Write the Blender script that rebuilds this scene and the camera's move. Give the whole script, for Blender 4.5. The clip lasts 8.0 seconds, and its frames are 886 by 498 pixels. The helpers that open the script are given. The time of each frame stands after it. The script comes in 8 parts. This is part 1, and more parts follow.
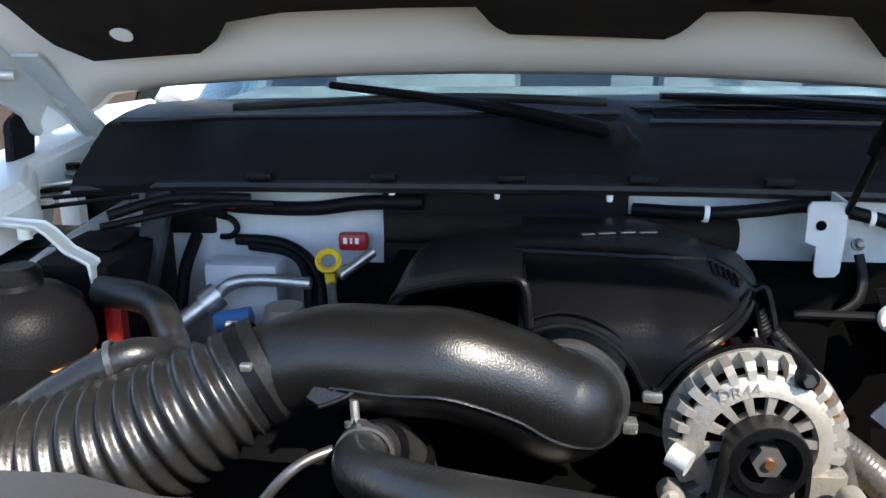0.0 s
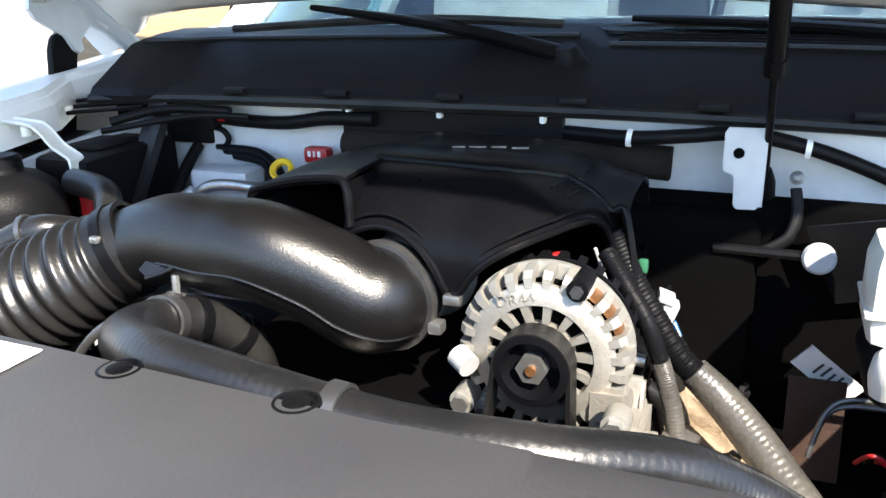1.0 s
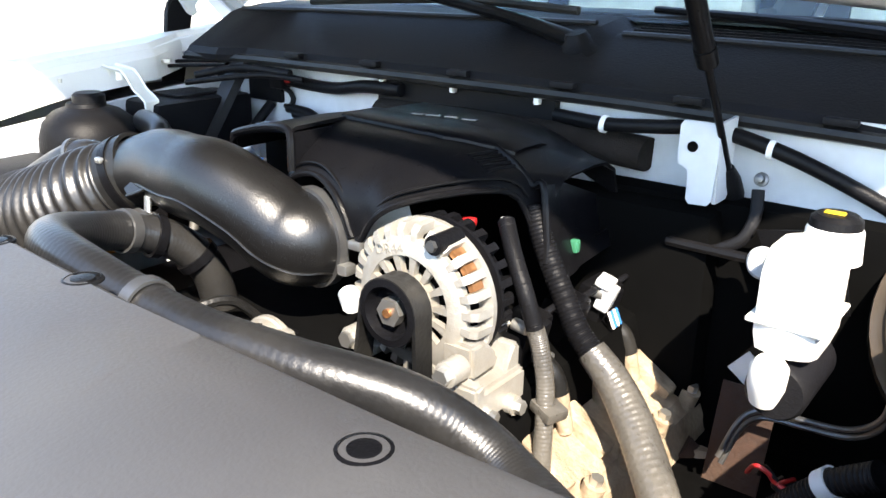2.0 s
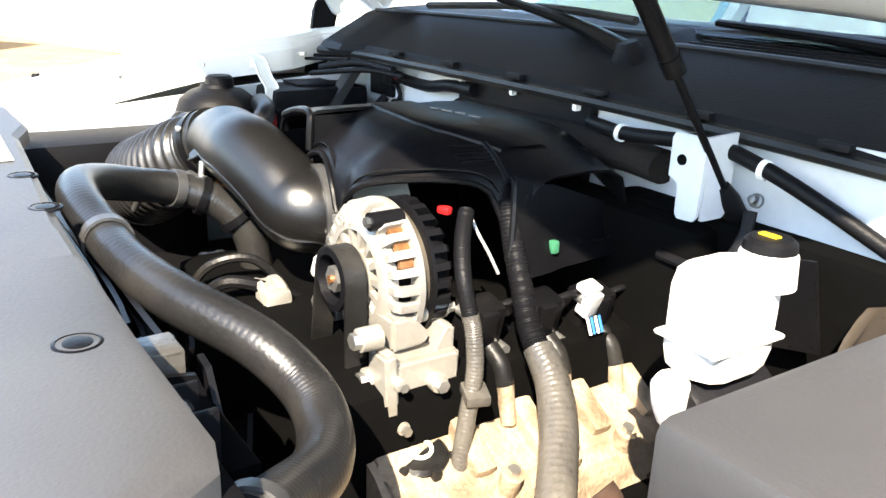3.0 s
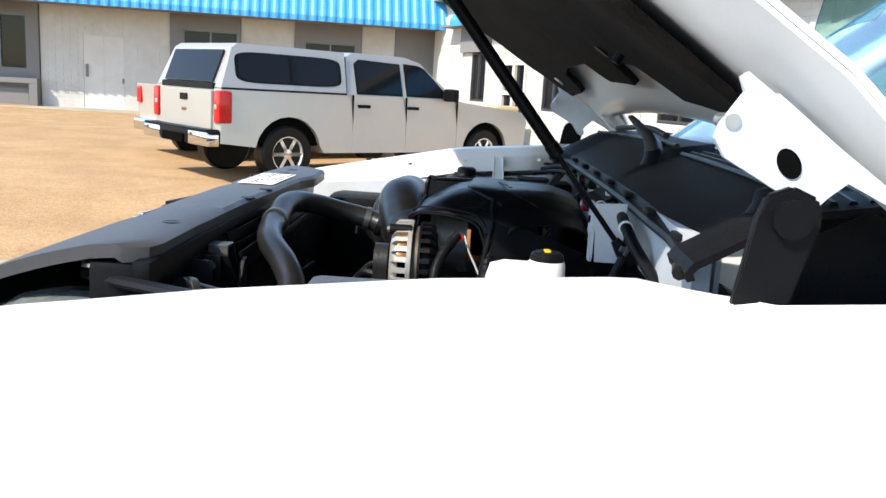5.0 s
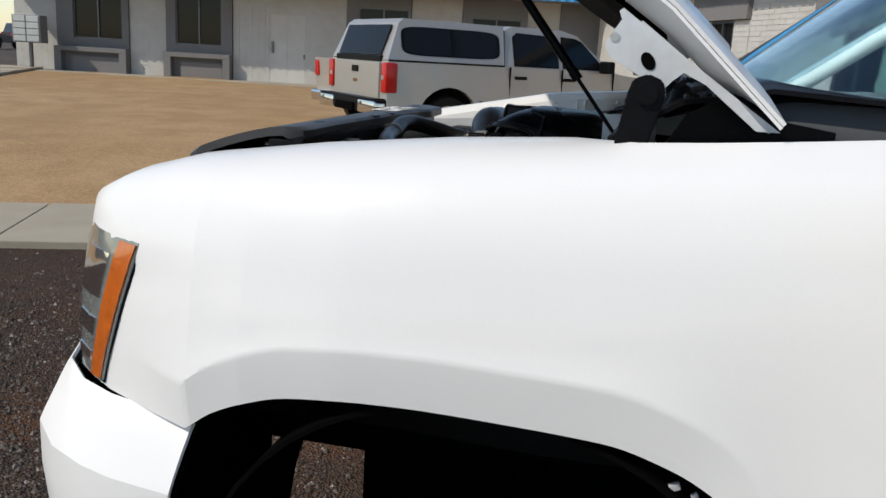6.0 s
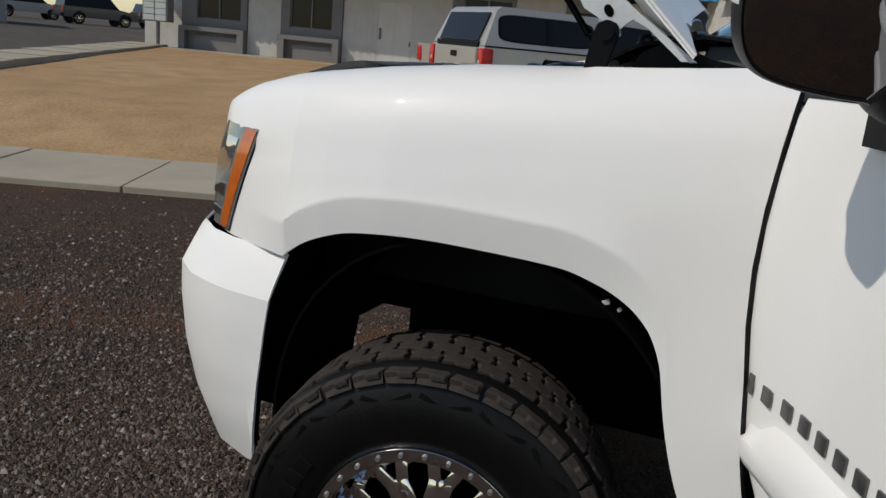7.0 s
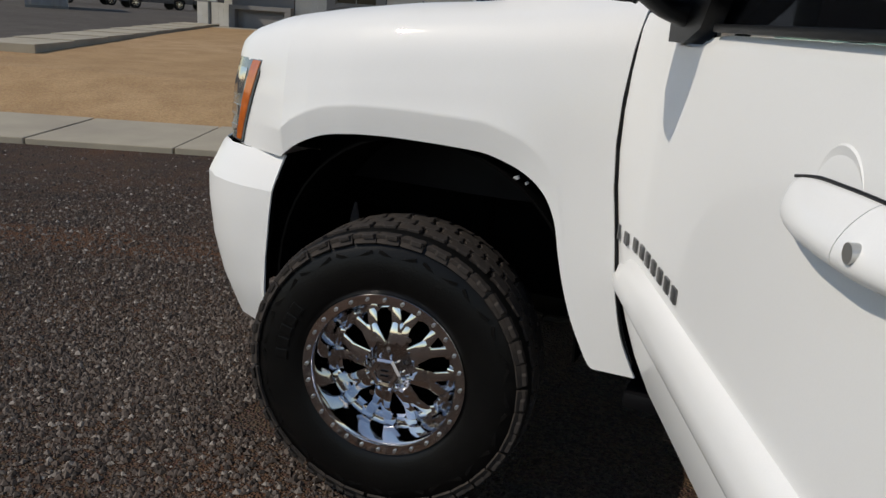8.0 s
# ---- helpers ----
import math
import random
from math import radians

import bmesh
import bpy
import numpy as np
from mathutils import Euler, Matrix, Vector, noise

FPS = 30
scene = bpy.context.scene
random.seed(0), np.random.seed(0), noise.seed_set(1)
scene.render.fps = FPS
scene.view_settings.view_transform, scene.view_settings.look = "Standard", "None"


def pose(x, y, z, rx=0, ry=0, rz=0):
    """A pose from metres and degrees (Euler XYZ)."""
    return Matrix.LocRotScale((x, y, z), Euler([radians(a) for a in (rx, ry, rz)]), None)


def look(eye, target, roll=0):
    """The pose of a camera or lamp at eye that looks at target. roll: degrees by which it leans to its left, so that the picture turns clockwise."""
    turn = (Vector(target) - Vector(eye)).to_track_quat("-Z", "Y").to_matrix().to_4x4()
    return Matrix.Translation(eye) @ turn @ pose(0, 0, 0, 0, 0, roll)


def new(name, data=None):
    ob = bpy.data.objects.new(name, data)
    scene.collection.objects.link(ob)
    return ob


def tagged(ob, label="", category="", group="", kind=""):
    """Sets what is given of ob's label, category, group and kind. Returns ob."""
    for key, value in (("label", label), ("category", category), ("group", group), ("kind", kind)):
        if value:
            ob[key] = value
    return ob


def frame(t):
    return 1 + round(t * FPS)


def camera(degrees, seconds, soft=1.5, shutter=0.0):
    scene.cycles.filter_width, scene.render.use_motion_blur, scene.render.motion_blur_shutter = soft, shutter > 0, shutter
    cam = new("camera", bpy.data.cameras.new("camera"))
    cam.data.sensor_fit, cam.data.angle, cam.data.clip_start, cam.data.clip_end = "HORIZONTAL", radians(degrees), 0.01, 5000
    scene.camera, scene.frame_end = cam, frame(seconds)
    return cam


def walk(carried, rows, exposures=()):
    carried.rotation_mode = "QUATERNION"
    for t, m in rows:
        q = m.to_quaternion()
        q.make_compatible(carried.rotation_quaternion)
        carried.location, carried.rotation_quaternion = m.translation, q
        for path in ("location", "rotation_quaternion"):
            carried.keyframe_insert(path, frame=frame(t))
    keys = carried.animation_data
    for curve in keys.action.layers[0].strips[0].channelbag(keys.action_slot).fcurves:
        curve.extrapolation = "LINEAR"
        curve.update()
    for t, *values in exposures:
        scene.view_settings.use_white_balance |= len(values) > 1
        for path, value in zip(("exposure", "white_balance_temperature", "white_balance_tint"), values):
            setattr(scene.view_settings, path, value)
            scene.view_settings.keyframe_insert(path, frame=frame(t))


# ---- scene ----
cam = camera(56.3, 8.0)
PATH = [
    (0, (-0.083, -0.784, 1.788), (-0.285, 1.128, 1.238), -0.5),
    (0.5, (0.093, -0.771, 1.79), (-0.349, 1.066, 1.133), -1.3),
    (1, (0.289, -0.751, 1.751), (-0.42, 1.001, 1.095), -1.6),
    (1.5, (0.452, -0.719, 1.729), (-0.477, 0.933, 1.091), -0.4),
    (1.7, (0.508, -0.702, 1.731), (-0.514, 0.891, 1.088), 0.2),
    (3, (0.829, -0.498, 1.727), (-0.732, 0.574, 1.084), 2.2),
    (3.5, (0.956, -0.389, 1.725), (-0.814, 0.374, 1.193), 3.5),
    (4, (1.068, -0.295, 1.723), (-0.837, 0.187, 1.351), 4.5),
    (4.2, (1.121, -0.257, 1.728), (-0.814, 0.116, 1.384), 4.4),
    (5.3, (1.741, 0.08, 1.724), (-0.212, -0.088, 1.313), 3.1),
    (5.5, (1.876, 0.123, 1.712), (-0.065, -0.126, 1.28), 2.9),
    (6, (2.116, 0.265, 1.671), (0.214, -0.156, 1.22), 3.3),
    (6.5, (2.36, 0.423, 1.62), (0.49, -0.128, 1.174), 4.9),
    (7, (2.674, 0.592, 1.583), (0.84, -0.044, 1.101), 5.4),
    (7.5, (2.903, 0.817, 1.544), (1.105, 0.112, 1.026), 4.6),
    (8, (3.15, 1.086, 1.511), (1.377, 0.339, 0.965), 3.7),
]
EXPOSURES = [(0, 1.3, 6850, 10), (0.5, 1.48, 6950, 10), (1.0, 1.78, 7100, 10), (1.7, 2.1, 7150, 11), (3.0, 2.5, 7750, 10), (4.2, 2.5, 7750, 10), (5.3, 0.45, 6650, 10), (5.5, 0.3, 6700, 10), (5.9, -0.26, 6900, 10), (6.5, -0.58, 7050, 10), (7.0, -0.72, 7100, 10), (8.0, -0.68, 7150, 10)]
walk(cam, [(t, look(eye, target, roll)) for t, eye, target, roll in PATH], EXPOSURES)

# ---- world, sun ----
SUN = Vector((0.72, -0.71, 1.0)).normalized()
world = bpy.data.worlds.new("sky")
scene.world = world
world.use_nodes = True
wn = world.node_tree.nodes
wn.clear()
sky = wn.new("ShaderNodeTexSky")
sky.sky_type = "NISHITA"
sky.sun_disc = False
sky.sun_elevation = math.asin(SUN.z)
sky.sun_rotation = math.atan2(SUN.x, SUN.y)
sky.altitude = 400
sky.dust_density, sky.ozone_density = 0.4, 1.6
wbg = wn.new("ShaderNodeBackground")
wbg.inputs["Strength"].default_value = 0.19
wout = wn.new("ShaderNodeOutputWorld")
world.node_tree.links.new(sky.outputs[0], wbg.inputs[0])
world.node_tree.links.new(wbg.outputs[0], wout.inputs[0])
sun = new("sun", bpy.data.lights.new("sun", "SUN"))
sun.data.energy, sun.data.angle, sun.data.color = 3.95, radians(0.53), (1.0, 0.95, 0.88)
sun.matrix_world = look(SUN * 30, (0, 0, 0))


# ---- materials ----
def mat(name, color, rough=0.5, metal=0.0, var=0.15, scale=8.0, bump=0.0, bscale=60.0, coat=0.0, dirt=None, dscale=3.0, damount=0.5, spec=0.5, rvar=0.1):
    """A painted, moulded or cast surface: colour varied at two scales, fine relief, uneven gloss, and patches of dirt."""
    m = bpy.data.materials.new(name)
    m.use_nodes = True
    nt = m.node_tree
    n, l = nt.nodes, nt.links
    b = n["Principled BSDF"]
    tc = n.new("ShaderNodeTexCoord")
    big = n.new("ShaderNodeTexNoise")
    big.inputs["Scale"].default_value, big.inputs["Detail"].default_value = scale, 5
    l.new(tc.outputs["Object"], big.inputs["Vector"])
    fine = n.new("ShaderNodeTexNoise")
    fine.inputs["Scale"].default_value, fine.inputs["Detail"].default_value = bscale, 4
    l.new(tc.outputs["Object"], fine.inputs["Vector"])
    mixn = n.new("ShaderNodeMath")
    mixn.operation = "ADD"
    l.new(big.outputs["Fac"], mixn.inputs[0])
    l.new(fine.outputs["Fac"], mixn.inputs[1])
    rng = n.new("ShaderNodeMapRange")
    rng.inputs["From Min"].default_value, rng.inputs["From Max"].default_value = 0.6, 1.4
    rng.inputs["To Min"].default_value, rng.inputs["To Max"].default_value = 1 - var, 1 + var
    l.new(mixn.outputs[0], rng.inputs["Value"])
    mul = n.new("ShaderNodeVectorMath")
    mul.operation = "SCALE"
    mul.inputs[0].default_value = color[:3]
    l.new(rng.outputs[0], mul.inputs["Scale"])
    col = mul.outputs[0]
    if dirt:
        dn = n.new("ShaderNodeTexNoise")
        dn.inputs["Scale"].default_value, dn.inputs["Detail"].default_value = dscale, 8
        l.new(tc.outputs["Object"], dn.inputs["Vector"])
        dr = n.new("ShaderNodeMapRange")
        dr.inputs["From Min"].default_value, dr.inputs["From Max"].default_value = 0.45, 0.7
        dr.inputs["To Max"].default_value = damount
        l.new(dn.outputs["Fac"], dr.inputs["Value"])
        mx = n.new("ShaderNodeMix")
        mx.data_type = "RGBA"
        l.new(dr.outputs[0], mx.inputs["Factor"])
        l.new(col, mx.inputs["A"])
        mx.inputs["B"].default_value = (*dirt, 1)
        col = mx.outputs["Result"]
    l.new(col, b.inputs["Base Color"])
    rr = n.new("ShaderNodeMapRange")
    rr.inputs["From Min"].default_value, rr.inputs["From Max"].default_value = 0.3, 0.7
    rr.inputs["To Min"].default_value, rr.inputs["To Max"].default_value = max(0.02, rough - rvar * rough), min(1, rough + rvar * rough)
    l.new(fine.outputs["Fac"], rr.inputs["Value"])
    l.new(rr.outputs[0], b.inputs["Roughness"])
    b.inputs["Metallic"].default_value = metal
    b.inputs["Coat Weight"].default_value = coat
    b.inputs["Coat Roughness"].default_value = 0.04
    b.inputs["Specular IOR Level"].default_value = spec
    if bump:
        bp = n.new("ShaderNodeBump")
        bp.inputs["Strength"].default_value, bp.inputs["Distance"].default_value = bump, 0.003
        l.new(fine.outputs["Fac"], bp.inputs["Height"])
        l.new(bp.outputs[0], b.inputs["Normal"])
    return m


def glass(name, tint, rough=0.02, alpha=0.75):
    m = bpy.data.materials.new(name)
    m.use_nodes = True
    b = m.node_tree.nodes["Principled BSDF"]
    b.inputs["Base Color"].default_value = (*tint, 1)
    b.inputs["Roughness"].default_value = rough
    b.inputs["Transmission Weight"].default_value = alpha
    b.inputs["IOR"].default_value = 1.5
    return m


WHITE = mat("white_paint", (0.80, 0.80, 0.79), 0.4, spec=0.15, var=0.02, scale=2, coat=0.35, bscale=300, dirt=(0.6, 0.57, 0.52), dscale=2, damount=0.08)
# bay white: darker and bluer than the body white, hood shade mixed in
BAYWHITE = mat("bay_white_in_shade", (0.56, 0.59, 0.62), 0.4, var=0.08, scale=6, coat=0.2, dirt=(0.4, 0.4, 0.38), dscale=9, damount=0.35)
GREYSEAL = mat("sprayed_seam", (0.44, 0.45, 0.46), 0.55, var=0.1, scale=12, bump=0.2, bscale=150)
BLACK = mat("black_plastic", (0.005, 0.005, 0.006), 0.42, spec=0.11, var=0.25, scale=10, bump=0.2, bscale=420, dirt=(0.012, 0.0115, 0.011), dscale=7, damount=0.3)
SATIN = mat("satin_black_plastic", (0.0042, 0.0042, 0.005), 0.3, spec=0.11, var=0.25, scale=8, bump=0.10, bscale=420, dirt=(0.012, 0.0115, 0.011), dscale=9, damount=0.3)
DUSTY = mat("dusty_black_plastic", (0.0072, 0.0072, 0.009), 0.5, spec=0.12, var=0.25, scale=9, bump=0.25, bscale=350, dirt=(0.013, 0.013, 0.013), dscale=5, damount=0.4)
PIPE = mat("moulded_pipe_plastic", (0.0065, 0.0063, 0.0063), 0.30, spec=0.55, var=0.2, scale=9, bump=0.16, bscale=650, dirt=(0.02, 0.018, 0.015), dscale=8, damount=0.3)
COVERGREY = mat("dusty_cover_plastic", (0.050, 0.049, 0.051), 0.45, var=0.14, scale=5, bump=0.10, bscale=380, dirt=(0.09, 0.087, 0.08), dscale=4, damount=0.3)
RUBBER = mat("rubber", (0.008, 0.008, 0.008), 0.4, spec=0.3, var=0.3, scale=18, bump=0.2, bscale=200, dirt=(0.05, 0.047, 0.042), dscale=14, damount=0.35)
HOSE = mat("hose_rubber", (0.012, 0.012, 0.0125), 0.32, spec=0.55, var=0.3, scale=14, bump=0.1, bscale=260, dirt=(0.05, 0.047, 0.042), dscale=12, damount=0.3)
FELT = mat("hood_insulation_felt", (0.018, 0.0145, 0.0125), 0.95, var=0.4, scale=25, bump=0.9, bscale=500, spec=0.15)
# near-black for cavities: deep shade is put into the colour
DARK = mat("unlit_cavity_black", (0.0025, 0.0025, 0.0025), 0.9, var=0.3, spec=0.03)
CASTAL = mat("cast_aluminium", (0.40, 0.385, 0.35), 0.52, metal=0.55, var=0.14, scale=24, bump=0.2, bscale=320, dirt=(0.30, 0.25, 0.18), dscale=20, damount=0.45)
DUSTAL = mat("dusty_engine_aluminium", (0.38, 0.30, 0.21), 0.7, metal=0.25, var=0.25, scale=22, bump=0.7, bscale=180, dirt=(0.13, 0.085, 0.05), dscale=24, damount=0.75)
STEEL = mat("zinc_steel", (0.62, 0.62, 0.60), 0.35, metal=0.9, var=0.1, scale=30, dirt=(0.3, 0.27, 0.22), dscale=30, damount=0.4)
DARKSTEEL = mat("dark_steel", (0.16, 0.16, 0.16), 0.4, metal=0.8, var=0.2, scale=30)
STATOR = mat("laminated_stator_steel", (0.11, 0.092, 0.07), 0.5, metal=0.5, var=0.2, scale=60, bump=0.3, bscale=400)
TAPED = mat("dusty_grey_tape", (0.062, 0.058, 0.052), 0.3, spec=0.5, var=0.25, scale=20, bump=0.3, bscale=160, dirt=(0.17, 0.155, 0.13), dscale=12, damount=0.5)
RUST = mat("rusty_cast_iron", (0.034, 0.016, 0.010), 0.85, var=0.4, scale=18, bump=0.5, bscale=160, dirt=(0.06, 0.034, 0.02), dscale=14, damount=0.6)
COPPER = mat("copper_winding", (0.26, 0.12, 0.05), 0.4, metal=0.6, var=0.35, scale=200)
CHROME = mat("chrome", (0.72, 0.72, 0.74), 0.07, metal=1.0, var=0.03, scale=20, dirt=(0.5, 0.47, 0.42), dscale=16, damount=0.12, rvar=0.5)
MIRRORGLASS = mat("mirror_glass", (0.24, 0.24, 0.25), 0.02, metal=1.0, var=0.0)
TYRE = mat("tyre_rubber", (0.005, 0.005, 0.005), 0.36, spec=0.2, var=0.25, scale=14, bump=0.25, bscale=140, dirt=(0.018, 0.015, 0.013), dscale=10, damount=0.15)
TREAD = mat("dusty_tread_rubber", (0.023, 0.0182, 0.0158), 0.85, var=0.35, scale=25, bump=0.6, bscale=120, dirt=(0.045, 0.034, 0.026), dscale=12, damount=0.6)
AMBER = mat("amber_plastic", (0.50, 0.11, 0.012), 0.15, var=0.15, scale=30, coat=0.6)
LENS = mat("clear_lamp_plastic", (0.19, 0.21, 0.20), 0.12, metal=0.2, var=0.3, scale=18, coat=0.8)
BOOSTER = mat("dusty_enamelled_steel", (0.085, 0.066, 0.050), 0.3, metal=0.3, var=0.2, scale=9, dirt=(0.11, 0.09, 0.07), dscale=6, damount=0.5)
RED = mat("red_plastic", (0.36, 0.012, 0.014), 0.4, var=0.12)
YELLOW = mat("yellow_plastic", (0.75, 0.48, 0.02), 0.42, var=0.1)
GREEN = mat("green_plastic", (0.03, 0.15, 0.08), 0.45, var=0.1)
BLUE = mat("blue_plastic", (0.03, 0.16, 0.42), 0.4, var=0.1)
COOLANT = mat("orange_coolant_tank", (0.72, 0.30, 0.07), 0.45, var=0.25, scale=9, dirt=(0.75, 0.55, 0.34), dscale=6, damount=0.7)
MILKY = mat("milky_white_plastic", (0.80, 0.79, 0.74), 0.4, var=0.05, scale=12, dirt=(0.62, 0.55, 0.40), dscale=8, damount=0.3)
PAPER = mat("white_label", (0.78, 0.78, 0.77), 0.6, var=0.04, scale=20)
PRINT = mat("label_print", (0.06, 0.06, 0.065), 0.7, var=0.1)
GLASS = glass("windscreen_glass", (0.58, 0.80, 0.86), alpha=1.0)
SIDEGLASS = glass("tinted_side_glass", (0.30, 0.52, 0.50), alpha=1.0)
TINT = mat("dark_window_glass", (0.008, 0.009, 0.011), 0.05, var=0.1, spec=0.2, rvar=0.3)
GREYIN = mat("cabin_grey", (0.075, 0.082, 0.09), 0.7, var=0.15, scale=10, bump=0.2)
SILVER = mat("silver_car_paint", (0.42, 0.40, 0.37), 0.32, metal=0.35, var=0.04, scale=3, coat=0.5, dirt=(0.50, 0.42, 0.32), dscale=2, damount=0.3)
TAILRED = mat("red_lamp_lens", (0.46, 0.012, 0.010), 0.22, var=0.2, scale=20, coat=0.2, spec=0.3)
BLUEROOF = mat("blue_painted_metal", (0.035, 0.26, 0.55), 0.45, var=0.12, scale=1.5, bump=0.1, bscale=30, dirt=(0.10, 0.33, 0.55), dscale=2, damount=0.3)
BRICKWHITE = mat("white_painted_brick", (0.54, 0.525, 0.49), 0.85, var=0.10, scale=4, bump=0.5, bscale=60, dirt=(0.46, 0.42, 0.36), dscale=1.5, damount=0.4)
GREYSTUCCO = mat("grey_painted_stucco", (0.185, 0.18, 0.178), 0.9, var=0.10, scale=2, bump=0.5, bscale=90, dirt=(0.20, 0.19, 0.18), dscale=1.2, damount=0.5)
DOORPAINT = mat("cream_door_paint", (0.58, 0.56, 0.52), 0.6, var=0.05, scale=3, dirt=(0.45, 0.42, 0.36), dscale=2, damount=0.3)
CONCRETE = mat("concrete", (0.37, 0.325, 0.245), 0.9, var=0.14, scale=2.5, bump=0.5, bscale=120, dirt=(0.28, 0.24, 0.19), dscale=0.9, damount=0.6)
BEIGE = mat("beige_plastic", (0.48, 0.38, 0.22), 0.6, var=0.1)
CONTAINER = mat("grey_corrugated_steel", (0.22, 0.22, 0.225), 0.5, var=0.12, scale=3, dirt=(0.2, 0.15, 0.1), dscale=2, damount=0.3)
DARKCAR = mat("dark_car_paint", (0.03, 0.032, 0.045), 0.25, var=0.1, coat=0.6)


def earth(name, c1, c2, c3, big, grain, bump, speck=1.0):
    """Loose ground: three colours mixed by large stains, middling patches and single grains."""
    m = bpy.data.materials.new(name)
    m.use_nodes = True
    nt = m.node_tree
    n, l = nt.nodes, nt.links
    b = n["Principled BSDF"]
    tc = n.new("ShaderNodeTexCoord")
    vals = []
    for s, d in ((big, 6), (big * 7, 8), (grain, 3)):
        t = n.new("ShaderNodeTexNoise")
        t.inputs["Scale"].default_value, t.inputs["Detail"].default_value = s, d
        l.new(tc.outputs["Object"], t.inputs["Vector"])
        r = n.new("ShaderNodeMapRange")
        r.inputs["From Min"].default_value, r.inputs["From Max"].default_value = 0.38, 0.62
        l.new(t.outputs["Fac"], r.inputs["Value"])
        vals.append(r.outputs[0])
    v = n.new("ShaderNodeTexVoronoi")
    v.inputs["Scale"].default_value = grain * 1.3
    l.new(tc.outputs["Object"], v.inputs["Vector"])
    m1 = n.new("ShaderNodeMix")
    m1.data_type = "RGBA"
    m1.inputs["A"].default_value, m1.inputs["B"].default_value = (*c1, 1), (*c2, 1)
    l.new(vals[0], m1.inputs["Factor"])
    m2 = n.new("ShaderNodeMix")
    m2.data_type = "RGBA"
    m2.inputs["B"].default_value = (*c3, 1)
    l.new(m1.outputs["Result"], m2.inputs["A"])
    half = n.new("ShaderNodeMath")
    half.operation = "MULTIPLY"
    l.new(vals[1], half.inputs[0])
    half.inputs[1].default_value = 0.7
    l.new(half.outputs[0], m2.inputs["Factor"])
    m3 = n.new("ShaderNodeMix")
    m3.data_type, m3.blend_type = "RGBA", "MULTIPLY"
    m3.inputs["Factor"].default_value = 0.55 * speck
    l.new(m2.outputs["Result"], m3.inputs["A"])
    l.new(v.outputs["Color"], m3.inputs["B"])
    g = n.new("ShaderNodeVectorMath")
    g.operation = "SCALE"
    g.inputs["Scale"].default_value = 1 + 0.35 * speck
    l.new(m3.outputs["Result"], g.inputs[0])
    bw = n.new("ShaderNodeRGBToBW")
    l.new(v.outputs["Color"], bw.inputs[0])
    m4 = n.new("ShaderNodeMix")
    m4.data_type = "RGBA"
    m4.inputs["Factor"].default_value = 0.75
    l.new(g.outputs[0], m4.inputs["A"])
    sc = n.new("ShaderNodeVectorMath")
    sc.operation = "SCALE"
    l.new(m2.outputs["Result"], sc.inputs[0])
    r2 = n.new("ShaderNodeMapRange")
    r2.inputs["From Min"].default_value, r2.inputs["From Max"].default_value = 0.2, 0.8
    r2.inputs["To Min"].default_value, r2.inputs["To Max"].default_value = 1 - 0.4 * speck, 1 + 0.4 * speck
    l.new(bw.outputs[0], r2.inputs["Value"])
    l.new(r2.outputs[0], sc.inputs["Scale"])
    l.new(sc.outputs[0], m4.inputs["B"])
    l.new(m4.outputs["Result"], b.inputs["Base Color"])
    b.inputs["Roughness"].default_value = 0.95
    b.inputs["Specular IOR Level"].default_value = 0.2
    bp = n.new("ShaderNodeBump")
    bp.inputs["Strength"].default_value, bp.inputs["Distance"].default_value = bump, 0.015
    l.new(v.outputs["Distance"], bp.inputs["Height"])
    l.new(bp.outputs[0], b.inputs["Normal"])
    return m


GRAVEL = earth("dark_gravel", (0.056, 0.0415, 0.0335), (0.074, 0.050, 0.037), (0.086, 0.052, 0.033), 0.5, 70, 1.0, 1.15)


